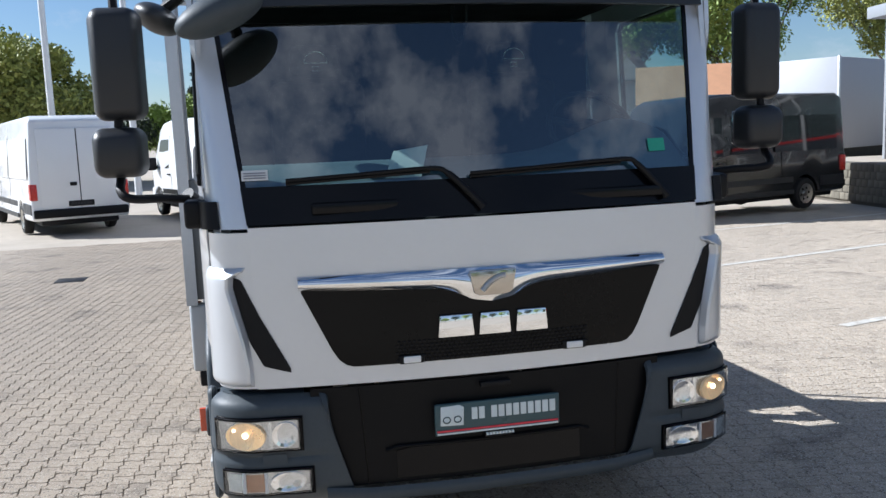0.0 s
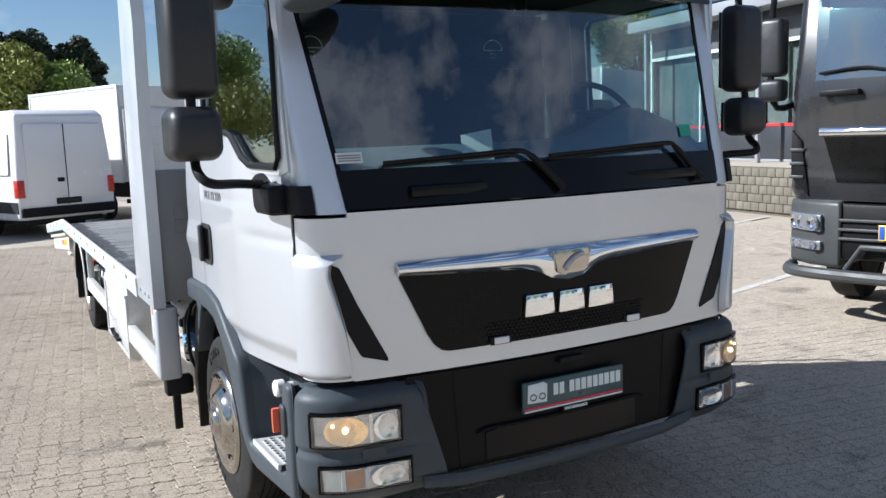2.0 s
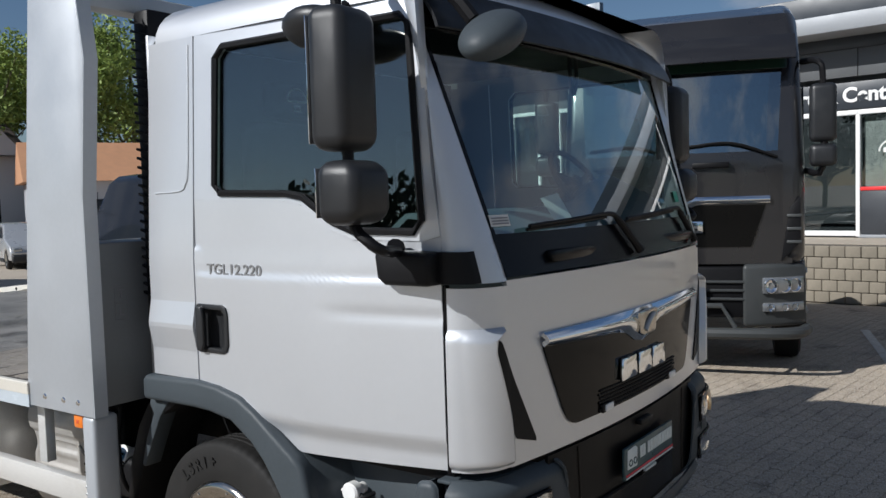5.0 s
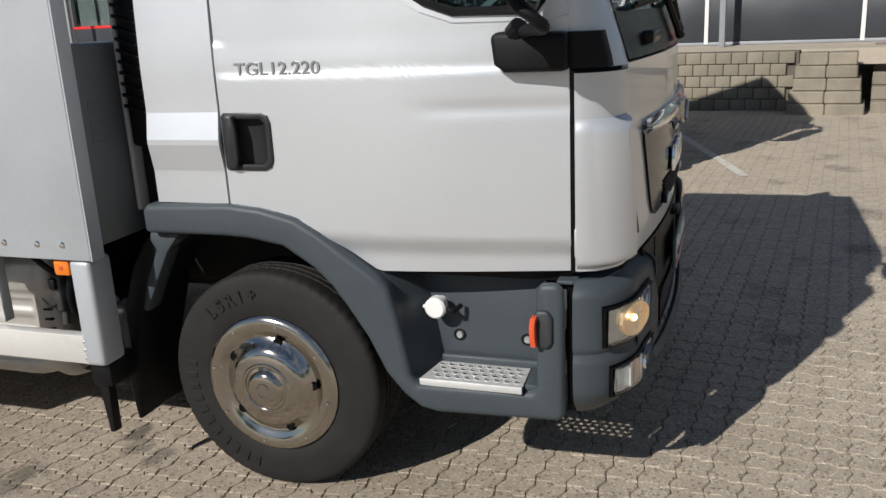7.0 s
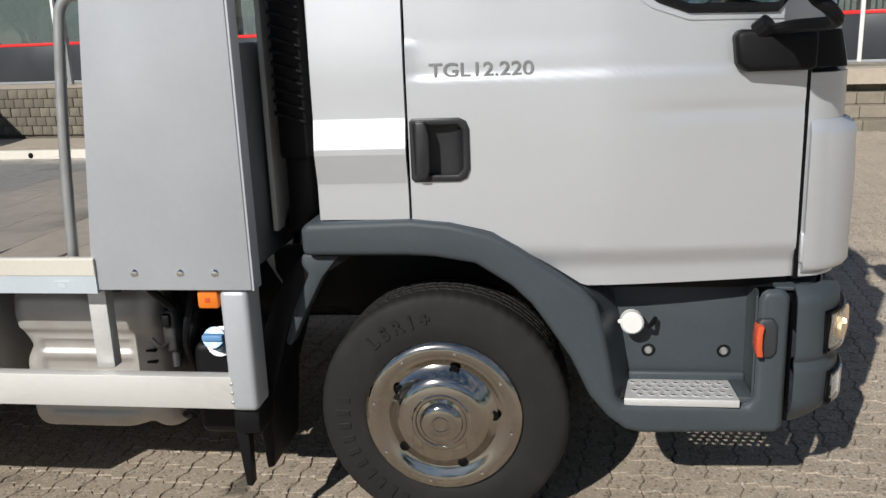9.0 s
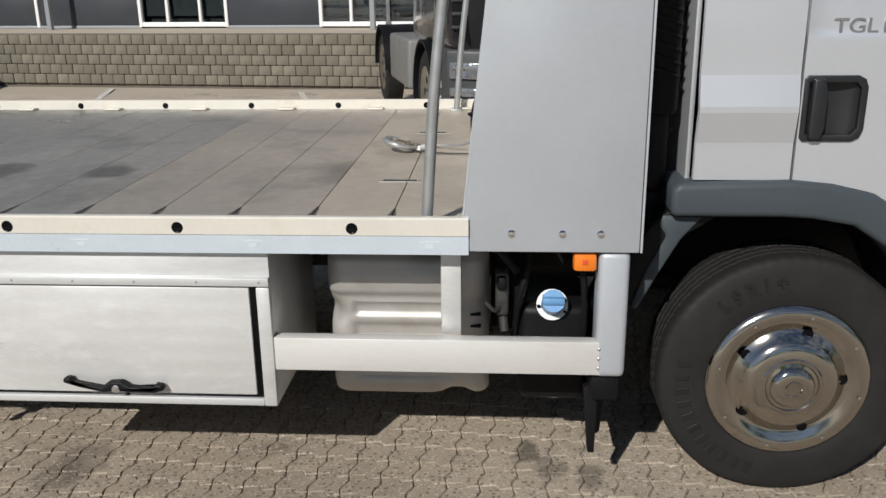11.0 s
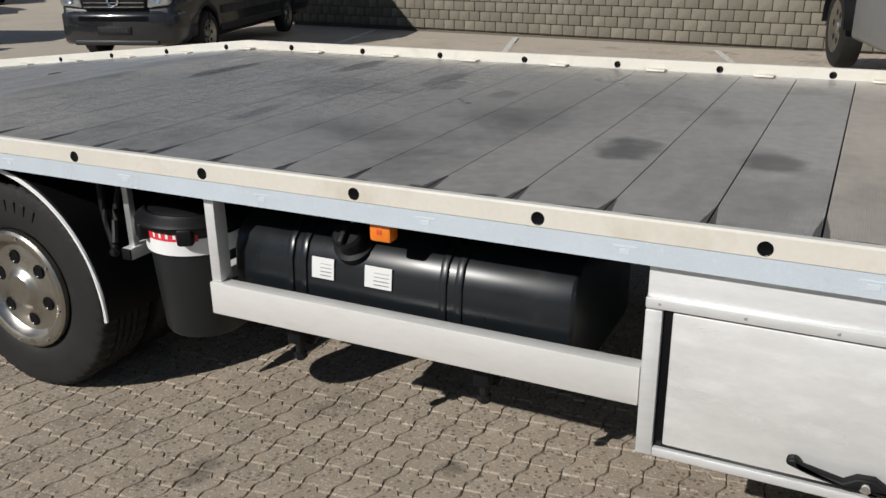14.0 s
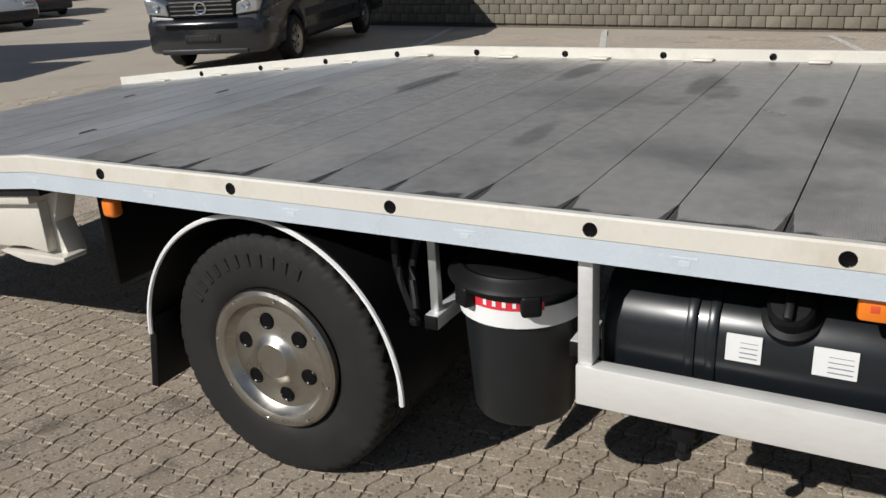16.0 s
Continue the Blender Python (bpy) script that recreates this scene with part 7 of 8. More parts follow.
def van(name, label, at, rz, paint, length=5.95, height=2.55, wb=3.66, width=1.99, glazed=False, high=False):
    """A panel van, nose towards -y, origin on the ground at its front axle."""
    v = thing(name, label, "van", at, rz)
    hw, yf, yr = width / 2, -0.98, length - 0.98
    prof = [(yf + 0.02, 0.42), (yf, 0.62), (yf + 0.05, 0.86), (yf + 0.22, 1.02), (yf + 0.62, 1.18), (yf + 1.28, height - 0.22), (yf + 1.55, height - 0.06), (yf + 2.1, height), (yr - 0.25, height), (yr - 0.06, height - 0.10), (yr, 1.2), (yr, 0.50)]
    bot = [(yr - 0.02, 0.36)]
    for c in (wb, 0.0):
        bot += [(c + 0.41 * math.cos(radians(a)), 0.34 + 0.41 * math.sin(radians(a))) for a in range(0, 181, 15)]
    body = prism(prof + bot + [(yf + 0.1, 0.34)], "x", -hw, hw)
    for q in body.verts:
        if q.co.z > 1.1:
            q.co.x *= 1 - 0.10 * ((q.co.z - 1.1) / (height - 1.1)) ** 1.5
        if q.co.y < yf + 0.7 and q.co.z < 1.3:
            q.co.x *= 1 - 0.16 * max(0, (yf + 0.5 - q.co.y) / 0.5)
    bmesh.ops.bevel(body, geom=[e for e in body.edges if len(e.link_faces) == 2 and e.calc_face_angle(0) > 0.9], offset=0.06, segments=3, profile=0.5, affect="EDGES", clamp_overlap=True)
    shell = part("body", body, paint, v)

    def wx(z):
        return hw * (1 - 0.10 * (max(0, z - 1.1) / (height - 1.1)) ** 1.5)

    def flush(name, poly, mat, s, proud=0.004, parent=v, thick=0.01):
        b = prism(poly, "x", 0, thick)
        for q in b.verts:
            q.co.x = s * (wx(q.co.z) + proud - q.co.x)
        bmesh.ops.recalc_face_normals(b, faces=b.faces[:])
        return part(name, b, mat, parent)
    part("windscreen", sheet(lambda x, t: (x * (0.86 - 0.07 * t) * hw, yf + 0.66 + 0.60 * t - 0.03 * (1 - x * x) - 0.012, 1.20 + (height - 0.42 - 1.20) * t + 0.012), lin(-1, 1, 9), lin(0, 1, 5), 0.01), VANGLASS, v)
    for s in (-1, 1):
        flush("side_window", [(yf + 1.02, 1.28), (yf + 1.30, height - 0.55), (yf + 1.42, height - 0.48), (yf + 2.05, height - 0.48), (yf + 2.05, 1.28)], VANGLASS, s)
        if glazed:
            flush("side_window", [(yf + 2.30, 1.30), (yf + 2.30, height - 0.48), (yf + 3.45, height - 0.48), (yf + 3.45, 1.30)], VANGLASS, s)
            flush("side_window", [(yf + 3.62, 1.30), (yf + 3.62, height - 0.48), (yr - 0.30, height - 0.48), (yr - 0.30, 1.30)], VANGLASS, s)
        else:
            flush("side_panel", [(yf + 2.40, 1.25), (yf + 2.40, height - 0.45), (yf + 3.75, height - 0.45), (yf + 3.75, 1.25)], paint, s, 0.006)
            flush("side_panel", [(yf + 3.95, 1.25), (yf + 3.95, height - 0.45), (yr - 0.35, height - 0.45), (yr - 0.35, 1.25)], paint, s, 0.006)
        flush("side_trim", [(0.45, 0.62), (0.45, 0.74), (wb - 0.45, 0.74), (wb - 0.45, 0.62)], VANTRIM, s, 0.012, thick=0.03)
        flush("side_trim", [(wb + 0.45, 0.50), (wb + 0.45, 0.72), (yr - 0.05, 0.72), (yr - 0.05, 0.50)], VANTRIM, s, 0.012, thick=0.03)
        flush("sill", [(0.42, 0.36), (0.42, 0.46), (wb - 0.42, 0.46), (wb - 0.42, 0.36)], VANTRIM, s, 0.010, thick=0.03)
        for y in (yf + 0.98, yf + 2.18, yf + 3.85):
            flush("door_gap", [(y - 0.004, 0.52), (y - 0.004, height - 0.38), (y + 0.004, height - 0.38), (y + 0.004, 0.52)], FRIT, s, 0.0055)
        flush("door_handle", [(yf + 1.90, 1.10), (yf + 1.90, 1.14), (yf + 2.10, 1.14), (yf + 2.10, 1.10)], VANTRIM, s, 0.02, thick=0.03)
        mir = part("door_mirror", box(s * (hw + 0.02) if s > 0 else -hw - 0.26, s * (hw + 0.26) if s > 0 else -hw - 0.02, yf + 0.98, yf + 1.10, 1.22, 1.56, 0.05, 3), BLACK, v)
        part("mirror_arm", box(s * (hw - 0.05) if s > 0 else -hw - 0.06, s * (hw + 0.06) if s > 0 else -hw + 0.05, yf + 1.02, yf + 1.08, 1.26, 1.34, 0.01), BLACK, mir)
        hl = part("headlight", prism([(s * hw * 0.50, 0.80), (s * hw * 0.84, 0.84), (s * hw * 0.87, 1.06), (s * hw * 0.70, 1.04), (s * hw * 0.53, 0.96)], "y", yf - 0.012, yf + 0.30, 0.03, seg=3), CLEARLAMP, v)
        part("bowl", lathe([(0, -0.004), (0.03, -0.006), (0.055, -0.018), (0.060, -0.010)], (s * hw * 0.68, yf - 0.012, 0.93), "y", 18), CHROME, hl)
        part("tail_lamp", box(s * (hw - 0.14) if s > 0 else -hw - 0.008, s * (hw + 0.008) if s > 0 else -hw + 0.14, yr - 0.17, yr + 0.012, 0.80, 1.15, 0.02, 2), RED, v)
        for y in (0.0, wb):
            road_wheel(v, s * (hw - 0.005), y, 0.345, 0.22, s, DULLSTEEL)
        part("rear_door", box(0.012 if s > 0 else -hw * 0.80, hw * 0.80 if s > 0 else -0.012, yr - 0.02, yr + 0.008, 0.62, height - 0.28, 0.006), paint, v)
    part("door_gap", box(-0.006, 0.006, yr, yr + 0.0095, 0.62, height - 0.28), FRIT, v)
    part("rear_handle", box(0.06, 0.20, yr, yr + 0.03, 1.08, 1.16, 0.01), BLACK, v)
    part("rear_bumper", box(-hw + 0.03, hw - 0.03, yr - 0.10, yr + 0.06, 0.42, 0.60, 0.03, 3), BLACK, v)
    pl = part("number_plate", box(-0.26, 0.26, yr + 0.008, yr + 0.018, 0.64, 0.76, 0.004), DARK, v)
    fb = part("front_bumper", prism([(-hw * 0.97, yf + 0.45), (-hw * 0.92, yf + 0.06), (-hw * 0.62, yf - 0.08), (hw * 0.62, yf - 0.08), (hw * 0.92, yf + 0.06), (hw * 0.97, yf + 0.45)], "z", 0.28, 0.76, 0.085, seg=4), paint, v)
    part("lower_intake", box(-hw * 0.55, hw * 0.55, yf - 0.088, yf - 0.05, 0.62, 0.70, 0.015), FRIT, fb)
    part("lower_lip", box(-hw * 0.66, hw * 0.66, yf - 0.086, yf - 0.03, 0.285, 0.36, 0.02), VANTRIM, fb)
    gr = part("radiator_grille", box(-hw * 0.50, hw * 0.50, yf - 0.02, yf + 0.12, 0.78, 1.02, 0.03, 3), BLACK, v)
    for z in (0.82, 0.88, 0.94, 0.99):
        part("grille_bar", box(-hw * 0.47, hw * 0.47, yf - 0.032, yf - 0.01, z - 0.007, z + 0.007, 0.003, 1), DULLSTEEL, gr)
    part("emblem", lathe([(0.065, -0.035), (0.085, -0.045), (0.095, -0.035), (0.095, 0)], (0, yf - 0.01, 0.91), "y", 24), CHROME, gr)
    fp = part("number_plate", box(-0.26, 0.26, yf - 0.100, yf - 0.078, 0.44, 0.55, 0.004), DARK, v)
    for pq, yy in ((pl, yr + 0.0185), (fp, yf - 0.1015)):
        for i in range(7):
            part("plate_bar", box(-0.21 + 0.062 * i, -0.165 + 0.062 * i, yy - 0.002, yy + 0.002, (0.47 if yy < 0 else 0.67), (0.52 if yy < 0 else 0.73), 0.0005, 1), VANTRIM, pq)
    part("roof_rib", box(-hw * 0.5, hw * 0.5, 1.2, yr - 0.5, height - 0.01, height + 0.012, 0.005), paint, v)
    part("underside", box(-hw * 0.8, hw * 0.8, -0.6, yr - 0.2, 0.24, 0.42, 0.03), DARK, v)
    return v


van("panel_van", "dark grey panel van with black windows parked nose out", (7.2, 12.36, gz(7.2, 12)), -73.0, VANGREY, glazed=True, height=2.55)
# origin is the front axle; the nose looks towards the yard
van("panel_van", "white long panel van with closed rear doors", (-6.88, 20.75, -0.038), 202, VANWHITE, length=6.9, wb=4.4, height=2.58)
van("panel_van", "white panel van parked beside a box lorry", (-2.65, 20.2, -0.038), 202, VANWHITE, length=6.9, wb=4.4, height=2.50)


def box_lorry(at, rz, label):
    """A van-based box lorry, nose towards -y, origin on the ground at its front axle."""
    v = thing("box_lorry", label, "truck", at, rz)
    y0, y1, zb, zt, w = 0.95, 5.15, 0.92, 3.10, 1.10
    part("box_body", box(-w, w, y0, y1, zb, zt, 0.02), BOXWHITE, v)
    for s in (-1, 1):
        for z in (zb + 0.02, zt - 0.03):
            part("edge_trim", box(s * w - 0.015, s * w + 0.015, y0, y1, z - 0.04, z + 0.04, 0.008), ALU, v)
        for y in (y0 + 0.02, y1 - 0.02):
            part("corner_post", box(s * w - 0.02, s * w + 0.02, y - 0.04, y + 0.04, zb, zt, 0.008), ALU, v)
        for y in (0.0, 3.9):
            road_wheel(v, s * 0.98, y, 0.345, 0.22, s)
        part("side_guard", box(s * 1.0 - 0.015, s * 1.0 + 0.015, 0.6, 3.3, 0.52, 0.62, 0.006), DARK, v)
        part("side_lamp", box(s * w - 0.012, s * w + 0.02, 2.6, 2.68, 0.84, 0.89, 0.006), ORANGE, v)
        bd = part("marker_board", box(s * 0.72 - 0.10, s * 0.72 + 0.10, y1 + 0.105, y1 + 0.112, 1.55, 1.93, 0.002), WHITE, v, "red and white marker board")
        for k in range(4):
            part("red_stripe", prism([(s * 0.72 - 0.10, 1.57 + 0.09 * k), (s * 0.72 + 0.10, 1.61 + 0.09 * k), (s * 0.72 + 0.10, 1.655 + 0.09 * k), (s * 0.72 - 0.10, 1.615 + 0.09 * k)], "y", y1 + 0.112, y1 + 0.114), REDSTRIPE, bd)
        part("lift_arm", tube([(s * 0.52, y1 - 0.1, 0.55), (s * 0.55, y1 + 0.14, 0.85), (s * 0.52, y1 + 0.13, 1.25)], 0.035, 8), DARK, v)
        part("tail_lamp", box(s * 0.85 - 0.12, s * 0.85 + 0.12, y1 - 0.02, y1 + 0.02, 0.56, 0.68, 0.01), RED, v)
    lift = part("tail_lift", box(-1.05, 1.05, y1 + 0.06, y1 + 0.10, 0.98, 2.55, 0.008), BOXWHITE, v, "closed white tail lift platform")
    for z in (1.35, 1.75, 2.15):
        part("lift_rib", box(-1.05, 1.05, y1 + 0.10, y1 + 0.106, z - 0.008, z + 0.008, 0.002), ALU, lift)
    part("roof_header", box(-1.08, 1.08, y1, y1 + 0.03, 2.62, 3.06, 0.008), BOXWHITE, v)
    part("cab", prism([(-0.98, 0.42), (-0.98, 0.90), (-0.45, 1.18), (0.15, 2.05), (0.95, 2.15), (0.95, 0.42)], "x", -0.98, 0.98, 0.08, seg=3), VANWHITE, v)
    part("windscreen", sheet(lambda x, t: (x, -0.44 + 0.60 * t, 1.22 + 0.80 * t + 0.02), lin(-0.85, 0.85, 5), lin(0, 1, 3), 0.01), VANGLASS, v)
    for s in (-1, 1):
        part("side_window", prism([(-0.20, 1.25), (0.25, 1.90), (0.75, 1.92), (0.75, 1.25)], "x", s * 0.978, s * 0.988), VANGLASS, v)
    part("chassis", box(-0.42, 0.42, -0.8, 5.0, 0.50, 0.86, 0.02), DARK, v)
    part("underrun_bar", box(-1.0, 1.0, 5.0, 5.1, 0.42, 0.52, 0.01), DARK, v)
    return v


BOXWHITE = material("white_box_panel", (0.76, 0.755, 0.72), 0.4, 0, 0.02, 1.5)
box_lorry((0.0, 21.75, -0.038), 202, "white box lorry with a closed tail lift")
box_lorry((3.2, 23.05, -0.038), 202, "white box lorry with striped marker boards")

# ---- the dark tractor unit parked nose out ----
def tractor(at, rz):
    v = thing("tractor_unit", "anthracite heavy tractor unit with chrome grille strip", "truck", at, rz)
    yf = -1.42

    def face(x, z, off=0.0):
        return (x, yf + 0.10 * x * x + (0.13 * max(0, z - 2.05)) - off, z)
    cab = prism([(yf + 0.10, 1.08), (yf + 0.10, 2.05), (yf + 0.24, 3.05), (yf + 0.50, 3.45), (yf + 1.0, 3.62), (0.85, 3.62), (0.85, 1.08)], "x", -1.20, 1.20)
    for q in cab.verts:
        if q.co.z > 2.9:
            q.co.x *= 1 - 0.10 * (q.co.z - 2.9)
    bmesh.ops.bevel(cab, geom=[e for e in cab.edges if len(e.link_faces) == 2 and e.calc_face_angle(0) > 0.9], offset=0.12, segments=4, profile=0.5, affect="EDGES", clamp_overlap=True)
    part("cab_shell", cab, TRUCKBLACK, v)
    part("front_panel", sheet(face, lin(-1.08, 1.08, 25), lin(1.10, 2.14, 11), -0.05), TRUCKBLACK, v)
    part("windscreen", sheet(lambda x, z: face(x, z, -0.01), lin(-1.05, 1.05, 25), lin(2.14, 3.00, 13), -0.02), SHOPDARK, v, "windscreen reflecting the sky")
    part("tint_strip", sheet(lambda x, z: face(x, z, 0.004), lin(-1.04, 1.04, 17), lin(2.90, 3.0, 3), -0.004), material("green_tint_strip", (0.012, 0.030, 0.020), 0.15), v)
    part("sun_visor", sheet(lambda x, t: (x, face(x, 2.9)[1] - 0.05 - 0.20 * math.sin(t * 1.3), 3.20 - 0.24 * t), lin(-1.12, 1.12, 21), lin(0, 1, 7), 0.02), TRUCKBLACK, v)
    gr = part("grille", sheet(lambda u, t: face(u * (0.70 + 0.14 * t), 1.26 + 0.39 * t, 0.012), lin(-1, 1, 21), lin(0, 1, 5), -0.012), GLOSS, v)
    part("chrome_strip", sheet(lambda x, t: face(x, (1.665 - 0.085 * math.exp(-(x / 0.13) ** 2)) * (1 - t) + 1.73 * t, 0.022 + 0.015 * math.sin(math.pi * t)), lin(-0.88, 0.88, 45), lin(0, 1, 7), -0.015), CHROME, v)
    for x0 in (-0.24, -0.07, 0.10):
        y = face(x0 + 0.07, 1.3)[1] - 0.02
        part("emblem_block", box(x0, x0 + 0.145, y - 0.012, y + 0.004, 1.395, 1.505, 0.004), CHROME, gr)
    for s in (-1, 1):
        part("corner_vent", prism([(s * 0.98, 1.12), (s * 1.16, 1.30), (s * 1.16, 1.72), (s * 1.06, 1.62)], "y", face(1.05, 1.3)[1] - 0.03, face(1.05, 1.3)[1] + 0.12, 0.01), BLACK, v)
        for z in (1.30, 1.42, 1.54):
            part("vent_blade", box(s * 1.10 - 0.07, s * 1.10 + 0.07, face(1.08, z)[1] - 0.05, face(1.08, z)[1] + 0.02, z - 0.015, z + 0.015, 0.008), TRUCKGREY, v)
        part("bumper_corner", prism([(s * 0.62, yf - 0.06), (s * 0.95, yf + 0.02), (s * 1.20, yf + 0.20), (s * 1.23, yf + 0.75), (s * 0.62, yf + 0.75)], "z", 0.52, 1.10, 0.04, seg=3), TRUCKGREY, v)
        shape = [(s * 0.80, yf - 0.058), (s * 0.97, yf - 0.008), (s * 1.19, yf + 0.150), (s * 1.17, yf + 0.24), (s * 0.80, yf + 0.05)]
        for nm, z0, z1, r in (("headlight", 0.83, 0.98, 0.062), ("fog_lamp", 0.665, 0.745, 0.034)):
            hl = part(nm, prism(shape, "z", z0, z1, 0.012), LAMPDARK, v, "clear lamp with chrome bowls")
            for bx, by in ((0.875, -0.040), (1.005, 0.030), (1.10, 0.095)):
                nrm = Vector((s * 0.42, -0.90, 0.0)).normalized()
                bw = lathe([(0, -0.020), (r * 0.4, -0.018), (r * 0.8, -0.006), (r, 0.006), (r * 1.08, 0.004), (r * 1.08, -0.01)], (0, 0, 0), "z", 18)
                bw.transform(Matrix.Translation(Vector((s * bx, yf + by, (z0 + z1) / 2)) + nrm * 0.012) @ nrm.to_track_quat("Z", "Y").to_matrix().to_4x4())
                part("bowl", bw, CHROME, hl)
        part("side_window", prism([(yf + 0.35, 1.95), (yf + 0.48, 2.75), (0.15, 2.75), (0.15, 1.95)], "x", s * 1.195, s * 1.205, 0.003), VANGLASS, v)
        arm = part("mirror_arm", tube([(s * 1.18, yf + 0.30, 2.95), (s * 1.32, yf + 0.10, 2.92), (s * 1.36, yf + 0.08, 2.75), (s * 1.36, yf + 0.10, 1.98), (s * 1.20, yf + 0.30, 1.95)], 0.03, 8, None, 4), BLACK, v)
        part("upper_mirror", box(s * 1.36 - 0.12, s * 1.36 + 0.12, yf + 0.02, yf + 0.20, 2.20, 2.72, 0.05, 4), MIRRORBLACK, arm)
        part("lower_mirror", box(s * 1.36 - 0.12, s * 1.36 + 0.12, yf + 0.02, yf + 0.20, 1.98, 2.18, 0.05, 4), MIRRORBLACK, arm)
        road_wheel(v, s * 1.20, 0.0, 0.51, 0.30, s)
        road_wheel(v, s * 1.20, 3.60, 0.51, 0.30, s)
        part("side_tank", box(s * 0.62 if s > 0 else -1.20, 1.20 if s > 0 else -0.62, 1.15, 2.75, 0.45, 1.05, 0.05, 3), PALEPANEL, v)
        part("wheel_arch", lathe([(0.60, s * 0.95), (0.60, s * 1.24), (0.57, s * 1.24), (0.57, s * 0.95)], (0, 0.0, 0.52), "x", 20, arc=(-10, 190)), BLACK, v)
        part("rear_fender", lathe([(0.60, s * 0.70), (0.60, s * 1.24), (0.57, s * 1.24), (0.57, s * 0.70)], (0, 3.60, 0.52), "x", 20, arc=(0, 180)), BLACK, v)
        part("step_well", box(s * 1.02 if s > 0 else -1.215, 1.215 if s > 0 else -1.02, -1.05, -0.62, 0.50, 1.08, 0.03), TRUCKGREY, v)
        for text, z in (("T 18000", 0.86), ("L 10 700", 0.76)):
            lb = part("load_label", tube([(s * 1.217, y, z + dz) for y, dz in ((-0.98, -0.042), (-0.68, -0.042), (-0.68, 0.042), (-0.98, 0.042))], 0.0055, 4, closed=True), WHITE, v, "white framed weight figures")
            writing(text, 0.070, WHITE, lb, Matrix(((0, 0, s, s * 1.2165), (s, 0, 0, -0.83), (0, 1, 0, z), (0, 0, 0, 1))), 0.001, "weight_figures")
        for z in (0.62, 1.00):
            part("step_tread", box(s * 1.08 if s > 0 else -1.235, 1.235 if s > 0 else -1.08, -0.98, -0.68, z - 0.02, z + 0.02, 0.008), GALV, v)
    part("bumper_centre", box(-0.68, 0.68, yf - 0.02, yf + 0.4, 0.60, 1.08, 0.03), BLACK, v)
    for z in (0.78, 0.86, 0.94):
        part("bumper_bar", box(-0.66, 0.66, yf - 0.05, yf, z - 0.012, z + 0.012, 0.006), TRUCKGREY, v)
    part("bull_bar", tube([(-1.22, yf + 0.28, 0.47), (-1.10, yf + 0.0, 0.47), (-0.6, yf - 0.12, 0.47), (0.6, yf - 0.12, 0.47), (1.10, yf, 0.47), (1.22, yf + 0.28, 0.47)], 0.055, 10, None, 4), TRUCKGREY, v)
    part("bull_bar", tube([(-0.55, yf - 0.10, 0.52), (-0.42, yf - 0.08, 0.72), (0.42, yf - 0.08, 0.72), (0.55, yf - 0.10, 0.52)], 0.025, 8), TRUCKGREY, v)
    pl = part("number_plate", box(-0.27, 0.27, yf - 0.10, yf - 0.085, 0.79, 0.92, 0.004), YELLOW, v, "yellow number plate")
    part("plate_band", box(-0.262, -0.215, yf - 0.102, yf - 0.099, 0.80, 0.91, 0.001), material("blue_plate_band", (0.03, 0.10, 0.45), 0.4), pl)
    for i in range(7):
        part("plate_bar", box(-0.19 + 0.063 * i, -0.15 + 0.063 * i, yf - 0.102, yf - 0.099, 0.815, 0.895, 0.001), INK, pl)
    for x0, x1 in ((-0.9, 0.05), (0.1, 0.95)):
        part("wiper", tube([face(x0, 2.20, 0.02), face((x0 + x1) / 2, 2.22, 0.03), face(x1, 2.08, 0.03)], 0.014, 8, None, 4), BLACK, v)
        part("cowl_vent", box(x0 + 0.05, x0 + 0.40, yf - 0.04, yf + 0.06, 2.0, 2.05, 0.01), BLACK, v)
    part("chassis", box(-0.42, 0.42, 0.8, 4.6, 0.70, 0.98, 0.02), DARK, v)
    part("fifth_wheel", box(-0.45, 0.45, 2.9, 3.7, 1.0, 1.12, 0.03), DARK, v)
    return v


PALEPANEL = material("pale_grey_fairing", (0.17, 0.17, 0.165), 0.45, 0, 0.08, 3)
LAMPDARK = material("lamp_housing", (0.30, 0.31, 0.32), 0.15, 0.6, 0.3, 30, bump=0.5, bscale=60)
SHOPDARK = glass("tractor_windscreen", (0.50, 0.60, 0.58), shine=0.30)
lorry = tractor((6.03, 0.64, gz(6.0)), -75.0)
lorry.scale = (0.93, 1.0, 1.0)

